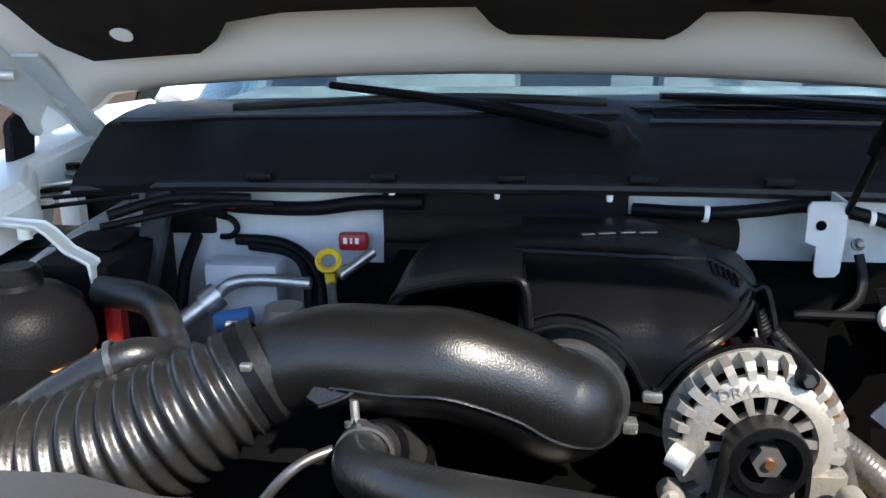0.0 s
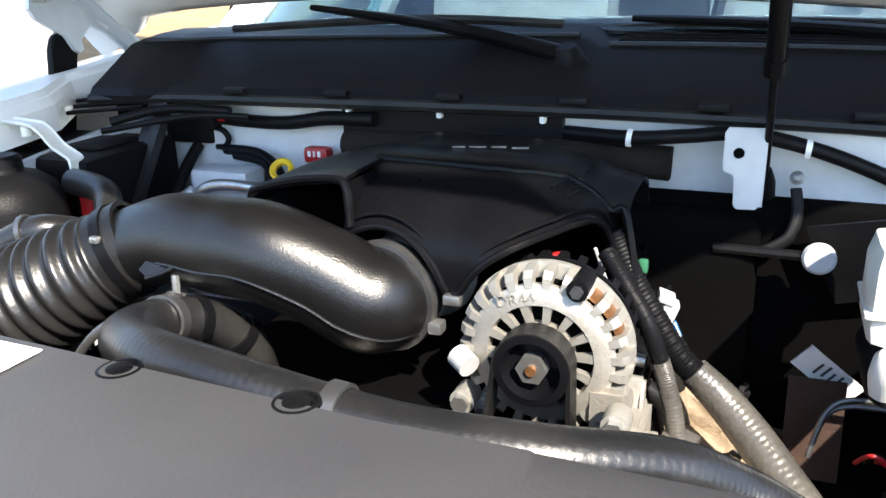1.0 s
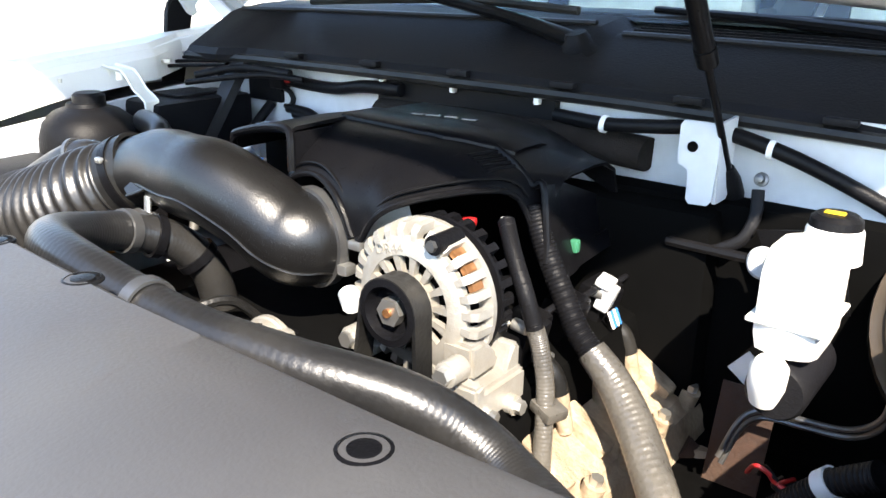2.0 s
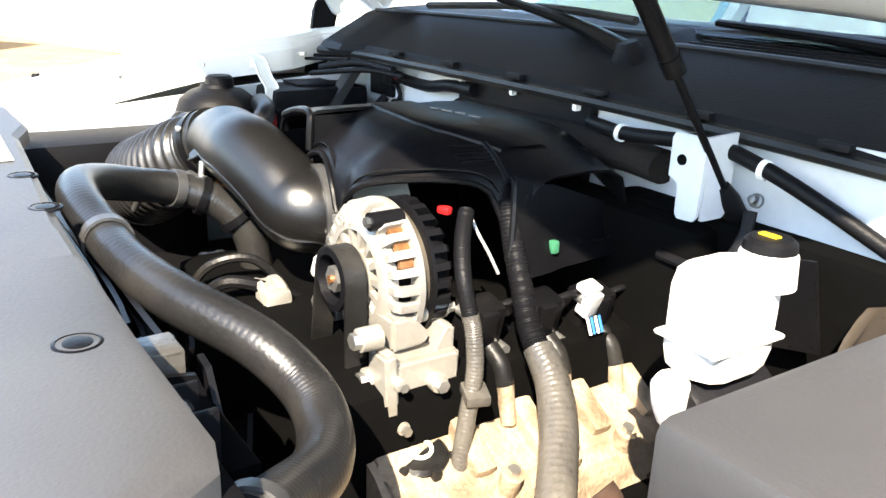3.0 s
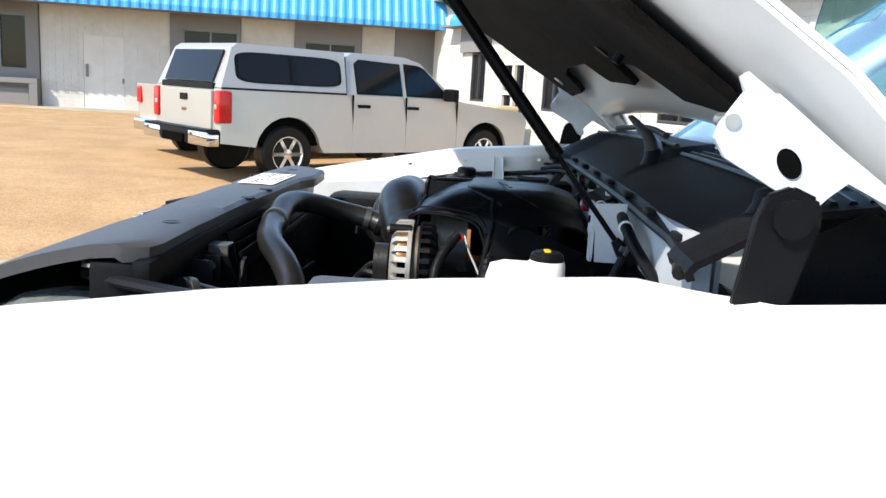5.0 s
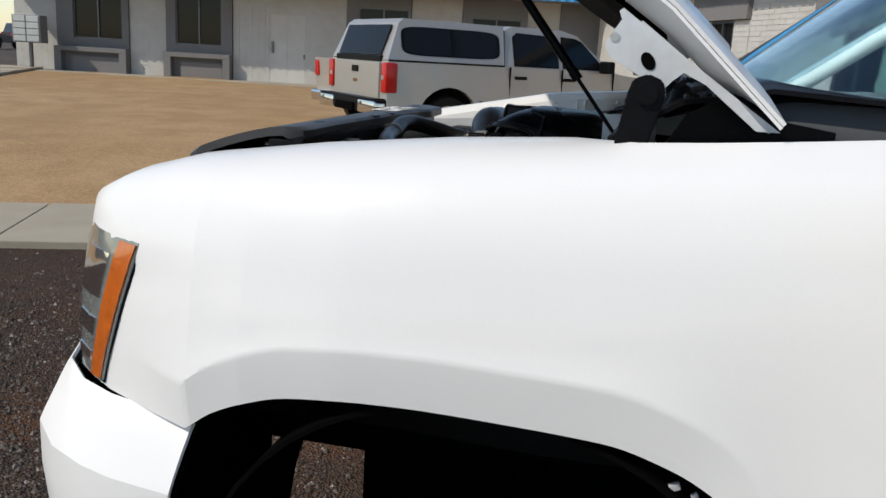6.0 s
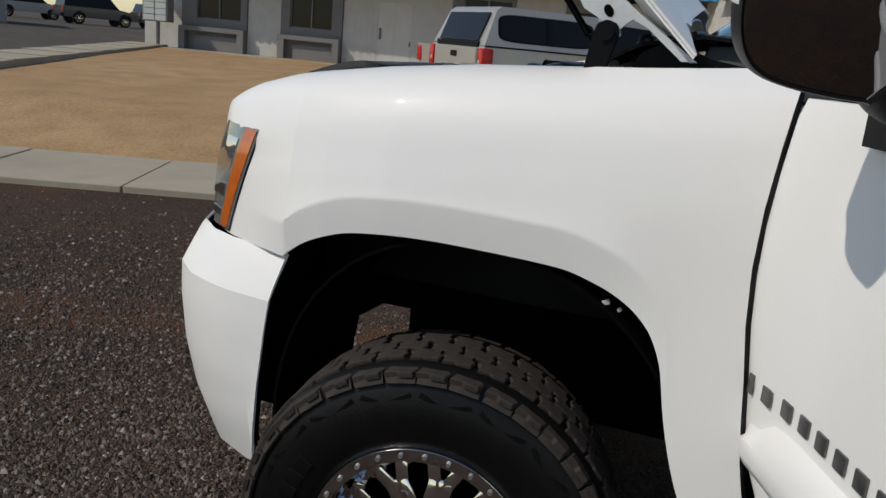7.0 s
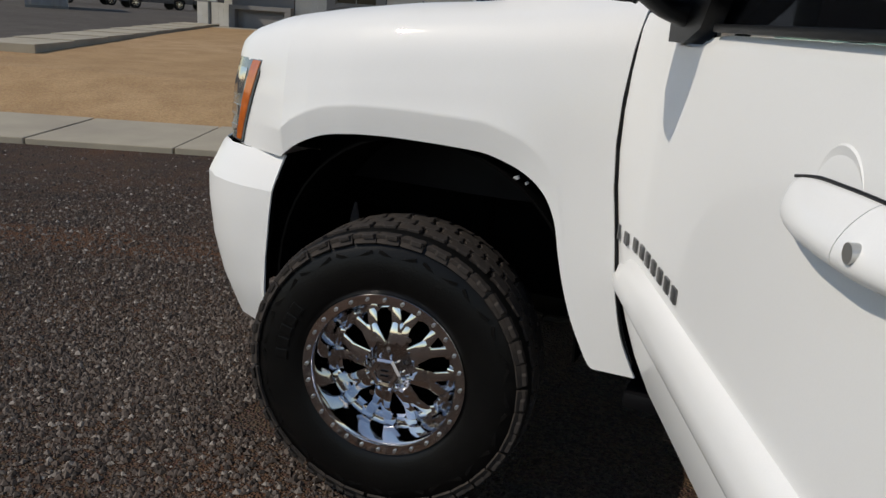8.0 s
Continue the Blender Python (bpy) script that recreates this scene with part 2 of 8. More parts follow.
def drift_marks(m, color):
    """Rust-brown streaks of finer dirt, one broad one washed along the shoulder and fainter patches beside it."""
    n, l = m.node_tree.nodes, m.node_tree.links
    b = n["Principled BSDF"]
    tc = n.new("ShaderNodeTexCoord")
    dot = n.new("ShaderNodeVectorMath")
    dot.operation = "DOT_PRODUCT"
    dot.inputs[1].default_value = (0.962, 0.273, 0)
    l.new(tc.outputs["Object"], dot.inputs[0])
    wob = n.new("ShaderNodeTexNoise")
    wob.inputs["Scale"].default_value, wob.inputs["Detail"].default_value = 1.7, 6
    l.new(tc.outputs["Object"], wob.inputs["Vector"])
    add = n.new("ShaderNodeMath")
    add.operation = "MULTIPLY_ADD"
    add.inputs[1].default_value = 0.9
    l.new(wob.outputs["Fac"], add.inputs[0])
    l.new(dot.outputs["Value"], add.inputs[2])
    off = n.new("ShaderNodeMath")
    off.operation = "ADD"
    off.inputs[1].default_value = 1.36 - 0.45
    l.new(add.outputs[0], off.inputs[0])
    dist = n.new("ShaderNodeMath")
    dist.operation = "ABSOLUTE"
    l.new(off.outputs[0], dist.inputs[0])
    band = n.new("ShaderNodeMapRange")
    band.inputs["From Min"].default_value, band.inputs["From Max"].default_value, band.inputs["To Min"].default_value, band.inputs["To Max"].default_value = 0.12, 0.34, 0.8, 0.0
    l.new(dist.outputs[0], band.inputs["Value"])
    t = n.new("ShaderNodeTexNoise")
    t.inputs["Scale"].default_value, t.inputs["Detail"].default_value = 1.1, 8
    l.new(tc.outputs["Object"], t.inputs["Vector"])
    r = n.new("ShaderNodeMapRange")
    r.inputs["From Min"].default_value, r.inputs["From Max"].default_value, r.inputs["To Max"].default_value = 0.52, 0.72, 0.6
    l.new(t.outputs["Fac"], r.inputs["Value"])
    top = n.new("ShaderNodeMath")
    top.operation = "MAXIMUM"
    l.new(band.outputs[0], top.inputs[0])
    l.new(r.outputs[0], top.inputs[1])
    mx = n.new("ShaderNodeMix")
    mx.data_type = "RGBA"
    l.new(b.inputs["Base Color"].links[0].from_socket, mx.inputs["A"])
    mx.inputs["B"].default_value = (*color, 1)
    l.new(top.outputs[0], mx.inputs["Factor"])
    l.new(mx.outputs["Result"], b.inputs["Base Color"])


drift_marks(GRAVEL, (0.125, 0.060, 0.031))
DIRT = earth("tan_decomposed_granite", (0.385, 0.248, 0.126), (0.425, 0.282, 0.152), (0.315, 0.196, 0.098), 0.22, 34, 0.25, 0.4)
ASPHALT = earth("grey_asphalt", (0.082, 0.070, 0.060), (0.10, 0.086, 0.072), (0.066, 0.056, 0.048), 0.2, 40, 0.3, 0.4)
STONE = mat("gravel_stone", (0.115, 0.090, 0.070), 0.9, var=0.25, scale=9, bscale=60)
_n, _l = STONE.node_tree.nodes, STONE.node_tree.links
_g = _n.new("ShaderNodeNewGeometry")
_r = _n.new("ShaderNodeValToRGB")
_r.color_ramp.elements[0].color, _r.color_ramp.elements[1].color = (0.028, 0.021, 0.017, 1), (0.34, 0.30, 0.26, 1)
for _p, _c in ((0.45, (0.075, 0.055, 0.044, 1)), (0.8, (0.125, 0.098, 0.08, 1)), (0.94, (0.17, 0.145, 0.125, 1))):
    _r.color_ramp.elements.new(_p).color = _c
_l.new(_g.outputs["Random Per Island"], _r.inputs[0])
_l.new(_r.outputs[0], _n["Principled BSDF"].inputs["Base Color"])


# ---- mesh tools ----
def part(name, bm, material, parent=None, label="", smooth=False, sharp=40, kind=""):
    me = bpy.data.meshes.new(name)
    bmesh.ops.recalc_face_normals(bm, faces=bm.faces)
    if smooth:
        lim = radians(sharp)
        for f in bm.faces:
            f.smooth = True
        for e in bm.edges:
            if len(e.link_faces) == 2 and e.calc_face_angle(0) > lim:
                e.smooth = False
    bm.to_mesh(me)
    bm.free()
    me.materials.append(material)
    ob = new(name, me)
    if parent:
        ob.parent = parent
    if label or kind:
        tagged(ob, label, kind=kind)
    return ob


def thing(name, at, label, category, group="", kind=""):
    ob = new(name)
    ob.location = at
    ob.empty_display_size = 0.1
    return tagged(ob, label, category, group, kind)


def box(bm, c, size, rot=None, bev=0.0, m=None):
    r = bmesh.ops.create_cube(bm, size=1)
    vs = r["verts"]
    if bev:
        es = {e for v in vs for e in v.link_edges}
        for v in vs:
            v.co = Vector(v.co[i] * size[i] for i in range(3))
        out = bmesh.ops.bevel(bm, geom=list(es), offset=bev, segments=2, profile=0.6, affect="EDGES")
        vs = list({v for f in out["faces"] for v in f.verts} | {v for v in vs if v.is_valid})
        allv = set(vs)
        stack = list(vs)
        while stack:
            v = stack.pop()
            for e in v.link_edges:
                o = e.other_vert(v)
                if o not in allv:
                    allv.add(o)
                    stack.append(o)
        vs = list(allv)
    else:
        for v in vs:
            v.co = Vector(v.co[i] * size[i] for i in range(3))
    t = Matrix.Translation(c)
    if rot is not None:
        t = t @ (rot if isinstance(rot, Matrix) else Euler([radians(a) for a in rot]).to_matrix().to_4x4())
    if m is not None:
        t = m @ t
    for v in vs:
        v.co = t @ v.co
    return vs


def ring(bm, c, u, w, r, seg, r2=None):
    r2 = r if r2 is None else r2
    return [bm.verts.new(c + u * (math.cos(2 * math.pi * k / seg) * r) + w * (math.sin(2 * math.pi * k / seg) * r2)) for k in range(seg)]


def bridge(bm, a, b, closed=True):
    n = len(a)
    for k in range(n if closed else n - 1):
        j = (k + 1) % n
        bm.faces.new((a[k], a[j], b[j], b[k]))


def frame_of(d):
    d = Vector(d).normalized()
    up = Vector((0, 0, 1)) if abs(d.z) < 0.95 else Vector((0, 1, 0))
    u = d.cross(up).normalized()
    return u, u.cross(d).normalized()


def cyl(bm, p0, p1, r0, r1=None, seg=20, caps=True):
    p0, p1 = Vector(p0), Vector(p1)
    r1 = r0 if r1 is None else r1
    u, w = frame_of(p1 - p0)
    a, b = ring(bm, p0, u, w, r0, seg), ring(bm, p1, u, w, r1, seg)
    bridge(bm, a, b)
    if caps:
        bm.faces.new(a)
        bm.faces.new(b)
    return bm


def lathe(bm, base, axis, profile, seg=32, caps=True, start=None, sweep=360):
    """Turns rows of (distance along the axis, radius) about the axis through base."""
    base, axis = Vector(base), Vector(axis).normalized()
    u, w = frame_of(axis)
    rows = [ring(bm, base + axis * d, u, w, max(r, 1e-4), seg) for d, r in profile]
    for a, b in zip(rows, rows[1:]):
        bridge(bm, a, b)
    if caps:
        bm.faces.new(rows[0])
        bm.faces.new(rows[-1])
    return bm


def spline(pts, per=8):
    pts = [Vector(p) for p in pts]
    out = []
    for i in range(len(pts) - 1):
        p0, p1, p2, p3 = pts[max(i - 1, 0)], pts[i], pts[i + 1], pts[min(i + 2, len(pts) - 1)]
        for k in range(per):
            t = k / per
            out.append(0.5 * ((2 * p1) + (p2 - p0) * t + (2 * p0 - 5 * p1 + 4 * p2 - p3) * t * t + (3 * p1 - p0 - 3 * p2 + p3) * t ** 3))
    out.append(pts[-1])
    return out


def tube(bm, pts, r, seg=14, per=8, caps=True, ribs=None, flat=1.0):
    """A hose along a smooth line; r: a radius or one per point; ribs: (how many, how deep) for a bellows."""
    line = spline(pts, per) if per > 1 else [Vector(p) for p in pts]
    n = len(line)
    rs = [r] * len(pts) if isinstance(r, (int, float)) else list(r)
    rr = [p.x for p in spline([(a, 0, 0) for a in rs], per)] if per > 1 else rs
    u, w = frame_of(line[1] - line[0])
    rows = []
    for i, p in enumerate(line):
        d = (line[min(i + 1, n - 1)] - line[max(i - 1, 0)]).normalized()
        u = (u - d * u.dot(d)).normalized()
        w = d.cross(u)
        q = rr[i]
        if ribs:
            q *= 1 + ribs[1] * math.cos(2 * math.pi * ribs[0] * i / (n - 1))
        rows.append(ring(bm, p, u, w, q, seg, q * flat))
    for a, b in zip(rows, rows[1:]):
        bridge(bm, a, b)
    if caps:
        bm.faces.new(rows[0])
        bm.faces.new(rows[-1])
    return bm


def prism(bm, poly, d0, d1, m=None):
    """A polygon (x, y) pushed out from z = d0 to z = d1, laid by the matrix m."""
    m = m or Matrix.Identity(4)
    a = [bm.verts.new(m @ Vector((x, y, d0))) for x, y in poly]
    b = [bm.verts.new(m @ Vector((x, y, d1))) for x, y in poly]
    bridge(bm, a, b)
    bm.faces.new(a)
    bm.faces.new(b)
    return bm


def sheet(bm, f, us, vs, thick=0.0):
    """A sheet through f(u, v) over the given values, with thickness along its normals."""
    g = [[bm.verts.new(f(u, v)) for v in vs] for u in us]
    faces = []
    for a, b in zip(g, g[1:]):
        for k in range(len(vs) - 1):
            faces.append(bm.faces.new((a[k], a[k + 1], b[k + 1], b[k])))
    if thick:
        bmesh.ops.recalc_face_normals(bm, faces=faces)
        bmesh.ops.solidify(bm, geom=faces, thickness=thick)
    return g


def shell(bm, f, us, vs, off):
    """A sheet through f(u, v) and its copy moved by off(u, v), closed round the rim."""
    a = [[bm.verts.new(f(u, v)) for v in vs] for u in us]
    b = [[bm.verts.new(f(u, v) + off(u, v)) for v in vs] for u in us]
    for g in (a, b):
        for p, q in zip(g, g[1:]):
            for k in range(len(vs) - 1):
                bm.faces.new((p[k], p[k + 1], q[k + 1], q[k]))
    for k in range(len(vs) - 1):
        bm.faces.new((a[0][k], a[0][k + 1], b[0][k + 1], b[0][k]))
        bm.faces.new((a[-1][k], a[-1][k + 1], b[-1][k + 1], b[-1][k]))
    for i in range(len(us) - 1):
        bm.faces.new((a[i][0], a[i + 1][0], b[i + 1][0], b[i][0]))
        bm.faces.new((a[i][-1], a[i + 1][-1], b[i + 1][-1], b[i][-1]))


def basis(o, x, y, z):
    m = Matrix.Identity(4)
    for i, a in enumerate((x, y, z)):
        m.col[i] = (*Vector(a), 0)
    m.col[3] = (*Vector(o), 1)
    return m


def lerp(tab, x):
    """Values of a table of (x, value), straight between its rows."""
    if x <= tab[0][0]:
        return tab[0][1]
    for (a, p), (b, q) in zip(tab, tab[1:]):
        if x <= b:
            return p + (q - p) * (x - a) / (b - a)
    return tab[-1][1]


def rounded(tab, n=6):
    """The same table with n rows to a step, on a smooth curve that never overshoots."""
    d = [(q - p) / (b - a) for (a, p), (b, q) in zip(tab, tab[1:])]
    m = [d[0]] + [2 * e * g / (e + g) if e * g > 0 else 0.0 for e, g in zip(d, d[1:])] + [d[-1]]
    rows = []
    for i, ((a, p), (b, q)) in enumerate(zip(tab, tab[1:])):
        h = b - a
        for j in range(n):
            t = j / n
            rows.append((a + h * t, p * (1 + 2 * t) * (1 - t) ** 2 + m[i] * h * t * (1 - t) ** 2 + q * t * t * (3 - 2 * t) + m[i + 1] * h * t * t * (t - 1)))
    return tuple(rows) + (tab[-1],)


def text_mesh(body, size, depth, m):
    c = bpy.data.curves.new("lettering", "FONT")
    c.body, c.size, c.extrude, c.align_x, c.align_y = body, size, depth, "CENTER", "CENTER"
    ob = bpy.data.objects.new("lettering", c)
    me = bpy.data.meshes.new_from_object(ob)
    bm = bmesh.new()
    bm.from_mesh(me)
    bpy.data.objects.remove(ob)
    for v in bm.verts:
        v.co = m @ v.co
    return bm


B = bmesh.new


# ---- ground, road, pavement ----
KN, KT = Vector((-0.925, -0.38, 0)), Vector((-0.38, 0.925, 0))  # across and along the kerb
LOT = ((-400, 0.0), (0.2, 0.0), (1.6, 0.05), (4.2, 0.36), (8, 0.42), (20, 0.62), (30, 0.63), (500, 0.65))


def kerb_point(d, s, z):
    return KN * (d + 4.78) + KT * s + Vector((0, 0, z))


ds = [-400, -100, -30, -10, -4, 0.2, 0.25, 1.5, 1.7] + [1.7 + i * 0.5 for i in range(1, 12)] + [10, 14, 20, 24, 30, 60, 150, 500]
ss = [-400, -100, -40, -25, -18] + [-16 + i for i in range(0, 33)] + [18, 25, 40, 100, 400]
bm = B()
g = []
for d in ds:
    row = []
    for s in ss:
        z = lerp(LOT, d)
        if 1.7 < d < 30 and abs(s) < 40:
            z += 0.03 * noise.noise(Vector((d * 0.4, s * 0.4, 0)))
        row.append(bm.verts.new(kerb_point(d, s, z)))
    g.append(row)
for i in range(len(ds) - 1):
    for k in range(len(ss) - 1):
        f = bm.faces.new((g[i][k], g[i + 1][k], g[i + 1][k + 1], g[i][k + 1]))
        f.material_index = 0 if ds[i] < 0.2 else 1
ground = part("ground", bm, GRAVEL)
ground.data.materials.append(DIRT)
tagged(ground, "dark gravel road shoulder beside a tan dirt lot", "ground", kind="structure")

# pavement: concrete slabs along the kerb
walk_strip = thing("pavement", kerb_point(0.8, 0, 0), "pale dusty concrete pavement with open joints", "pavement", kind="structure")
for i in range(-14, 9):
    bm = B()
    s0 = i * 1.5
    m = basis(kerb_point(0, s0, 0), KT, KN, (0, 0, 1))
    box(bm, (0.745, 0.85, -0.02), (1.482, 1.66, 0.16 + 0.006 * ((i * 7) % 3)), bev=0.012, m=m)
    o = part("slab", bm, CONCRETE, walk_strip)
    o.matrix_parent_inverse = walk_strip.matrix_basis.inverted()

# loose stones on the gravel
rs = np.random.RandomState(4)
me_v, me_f = [], []
for i in range(60000):
    u = rs.rand()
    if u < 0.5:
        x, y = 0.75 + 0.75 * rs.randn(), -1.05 + 0.75 * rs.randn()
    elif u < 0.85:
        x, y = -0.7 + 1.1 * rs.randn(), -2.7 + 1.1 * rs.randn()
    else:
        x, y = rs.uniform(-4.0, 3.0), rs.uniform(-7.5, 2.2)
    if KN.x * x + KN.y * y - 4.78 > 0.0 or (abs(x) < 0.9 and -0.7 < y < 1.2):
        continue
    r = 0.004 + 0.013 * rs.rand() ** 3
    a = rs.rand(6) * 0.6 + 0.7
    c = len(me_v)
    t = rs.rand() * 6.28
    cx, sx = math.cos(t) * r, math.sin(t) * r
    me_v += [(x + cx * a[0], y + sx * a[0], r * 0.2), (x - sx * a[1], y + cx * a[1], r * 0.25), (x - cx * a[2], y - sx * a[2], r * 0.2),
             (x + sx * a[3], y - cx * a[3], r * 0.15), (x + cx * 0.3, y + sx * 0.2, r * a[4]), (x, y, -r * 0.4)]
    me_f += [(c, c + 1, c + 4), (c + 1, c + 2, c + 4), (c + 2, c + 3, c + 4), (c + 3, c, c + 4), (c + 1, c, c + 5), (c + 2, c + 1, c + 5), (c + 3, c + 2, c + 5), (c, c + 3, c + 5)]
me = bpy.data.meshes.new("gravel_stones")
me.from_pydata(me_v, [], me_f)
me.materials.append(STONE)
tagged(new("gravel_stones", me), "loose grey and brown gravel stones on the road shoulder", "gravel", kind="stuff")

# asphalt street beyond the end of the building, and the walk round the building
ROAD_EDGE = ((-4.5, -27.0), (8.1, -9.0), (20.4, -9.76), (29, -3.4), (269, 120))
sheet(bm := B(), lambda d, k: kerb_point(d, lerp(ROAD_EDGE, d) - k, lerp(LOT, d) + 0.045), [-4.5, -2, 0, 1.6, 3, 4.2, 6, 8.1, 12, 16, 20.4, 25, 29, 40, 70, 150, 269], [0, 1, 3, 6, 12, 20, 30, 60, 120, 280], 0.02)
tagged(part("road", bm, ASPHALT), "grey asphalt street beside the dirt lot", "road", kind="structure")

# ---- building ----
AO, AU, AN = Vector((-21.97, -11.95, 0)), Vector((-0.19, 0.982, 0)), Vector((0.982, 0.19, 0))
BO, BU, BN = Vector((-23.9, -1.0, 0)), Vector((0.92, 0.39, 0)).normalized(), Vector((0.39, -0.92, 0)).normalized()
BASE = 0.60


def at_wall(o, u, n):
    return basis(o, u, (0, 0, 1), n)  # along the wall, up, out of it


MA, MB = at_wall(AO, AU, AN), at_wall(Vector((-23.2, -0.9, 0)) + BU * 0.67, BU, BN)
building = thing("building", AO + Vector((0, 0, BASE)), "low white-painted brick office with grey window bays and blue roof", "building")


def bpart(name, bm, material, label="", smooth=False, parent=None, kind=""):
    o = part(name, bm, material, parent or building, label, smooth, kind=kind)
    if parent is None:
        o.matrix_parent_inverse = building.matrix_basis.inverted()
    return o


def quad_panel(m, s0, s1, z0, z1, d0, d1):
    bm = B()
    box(bm, ((s0 + s1) / 2, (z0 + z1) / 2, (d0 + d1) / 2), (s1 - s0, z1 - z0, d1 - d0), m=m)
    return bm


def courses(m, s0, s1, z0, z1, skip=()):
    """A panel of painted slump brick: rows of long bricks, a little uneven, with recessed joints."""
    bm = B()
    r = random.Random(int(s0 * 100))
    z, k = z0, 0
    while z < z1 - 0.02:
        h = min(0.10, z1 - z)
        s = s0 - (0.2 if k % 2 else 0)
        while s < s1:
            a, b = max(s, s0), min(s + 0.4, s1)
            runs = [(a, b)]
            for p, q, zz in skip:
                if zz > z:
                    runs = [(c, min(d, p)) for c, d in runs] + [(max(c, q), d) for c, d in runs]
            for c, d in runs:
                if d - c > 0.03:
                    box(bm, ((c + d) / 2, z + h / 2, 0.012 + r.uniform(-0.003, 0.004)), (d - c - 0.009, h - 0.010, 0.05), m=m)
            s += 0.4
        z += h
        k += 1
    box(bm, ((s0 + s1) / 2, (z0 + z1) / 2, -0.015), (s1 - s0, z1 - z0, 0.082), m=m)  # mortar bed, 10 mm behind the faces
    return bm


def window_unit(m, s0, s1, z0, z1, parent_name="window"):
    bm = B()
    f = 0.04
    for a, b, c, d in ((s0, s1, z0, z0 + f), (s0, s1, z1 - f, z1), (s0, s0 + f, z0 + f, z1 - f), (s1 - f, s1, z0 + f, z1 - f), ((s0 + s1) / 2 - f / 2, (s0 + s1) / 2 + f / 2, z0 + f, z1 - f)):
        box(bm, ((a + b) / 2, (c + d) / 2, 0.0), (b - a, d - c, 0.07), m=m)
    w = bpart(parent_name, bm, DARKSTEEL, "dark window in a dull aluminium frame")
    for a, b in ((s0 + f, (s0 + s1) / 2 - f / 2), ((s0 + s1) / 2 + f / 2, s1 - f)):
        o = part("pane", quad_panel(m, a, b, z0 + f, z1 - f, -0.03, -0.02), TINT, w)
    return w


# backing wall of both wings
bm = quad_panel(MA, -6.9, 11.6, BASE - 0.4, 4.3, -0.35, -0.06)
bpart("wall", bm, BRICKWHITE)
bm = quad_panel(MB, -1.3, 17, BASE - 0.4, 4.3, -0.35, -0.06)
bpart("wall", bm, BRICKWHITE)
bpart("wall", quad_panel(MA, -6.9, -6.6, BASE - 0.4, 4.2, -9, -0.36), BRICKWHITE, "white brick end wall")
TOP = 3.75
for s0, s1, skip in ((-6.88, -5.55, ()), (-3.28, -2.15, ()), (-0.08, 3.4, ((1.06, 2.16, 2.66),)), (5.38, 6.9, ()), (8.87, 9.84, ())):
    bpart("brickwork", courses(MA, s0, s1, BASE, TOP, skip), BRICKWHITE, "rows of white-painted slump brick", kind="stuff")
for s0, s1, w0, w1, z0, z1 in ((-5.54, -3.3, -5.02, -3.5, 1.62, 3.1), (-2.14, -0.1, -1.84, -0.42, 1.6, 3.1), (3.41, 5.37, 3.76, 5.3, 1.6, 3.0), (6.91, 8.86, 7.2, 8.7, 1.6, 2.88), (9.85, 11.3, None, None, 0, 0)):
    if w0 is None:
        bpart("stucco_bay", quad_panel(MA, s0, s1, BASE, TOP, -0.06, 0.05), GREYSTUCCO, "grey stucco panel")
        continue
    bm = B()
    for a, b, c, d in ((s0, w0, BASE, TOP), (w1, s1, BASE, TOP), (w0, w1, z1, TOP), (w0, w1, BASE, z0)):
        box(bm, ((a + b) / 2, (c + d) / 2, 0.02), (b - a, d - c, 0.16), m=MA)
    bay = bpart("stucco_bay", bm, GREYSTUCCO, "grey stucco window bay with raised surround")
    window_unit(MA, w0, w1, z0, z1)
    bm = B()
    for a, b, c, d in ((s0, s1, 1.22, 1.36), (s0, s0 + 0.22, BASE, 1.22), (s1 - 0.22, s1, BASE, 1.22)):
        box(bm, ((a + b) / 2, (c + d) / 2, 0.23), (b - a, d - c, 0.26), bev=0.01, m=MA)
    part("sill", bm, GREYSTUCCO, bay, "grey stucco sill on two legs")
    box(bm := B(), ((s0 + s1) / 2 + 0.1, 0.85, 0.15), (s1 - s0 - 0.75, 0.46, 0.1), m=MA)
    part("panel", bm, GREYSTUCCO, bay)
# flush double door with a lever
door = bpart("door", quad_panel(MA, 1.08, 1.6, BASE + 0.02, 2.64, -0.05, 0.03), DOORPAINT, "cream flush metal door")
part("door_handle", quad_panel(MA, 1.12, 1.18, 1.5, 1.85, 0.03, 0.09), DARKSTEEL, door)
door2 = bpart("door", quad_panel(MA, 1.615, 2.14, BASE + 0.02, 2.64, -0.05, 0.03), DOORPAINT, "cream flush metal door")
part("hinge", quad_panel(MA, 2.1, 2.15, 1.35, 1.5, 0.03, 0.05), DARKSTEEL, door2)
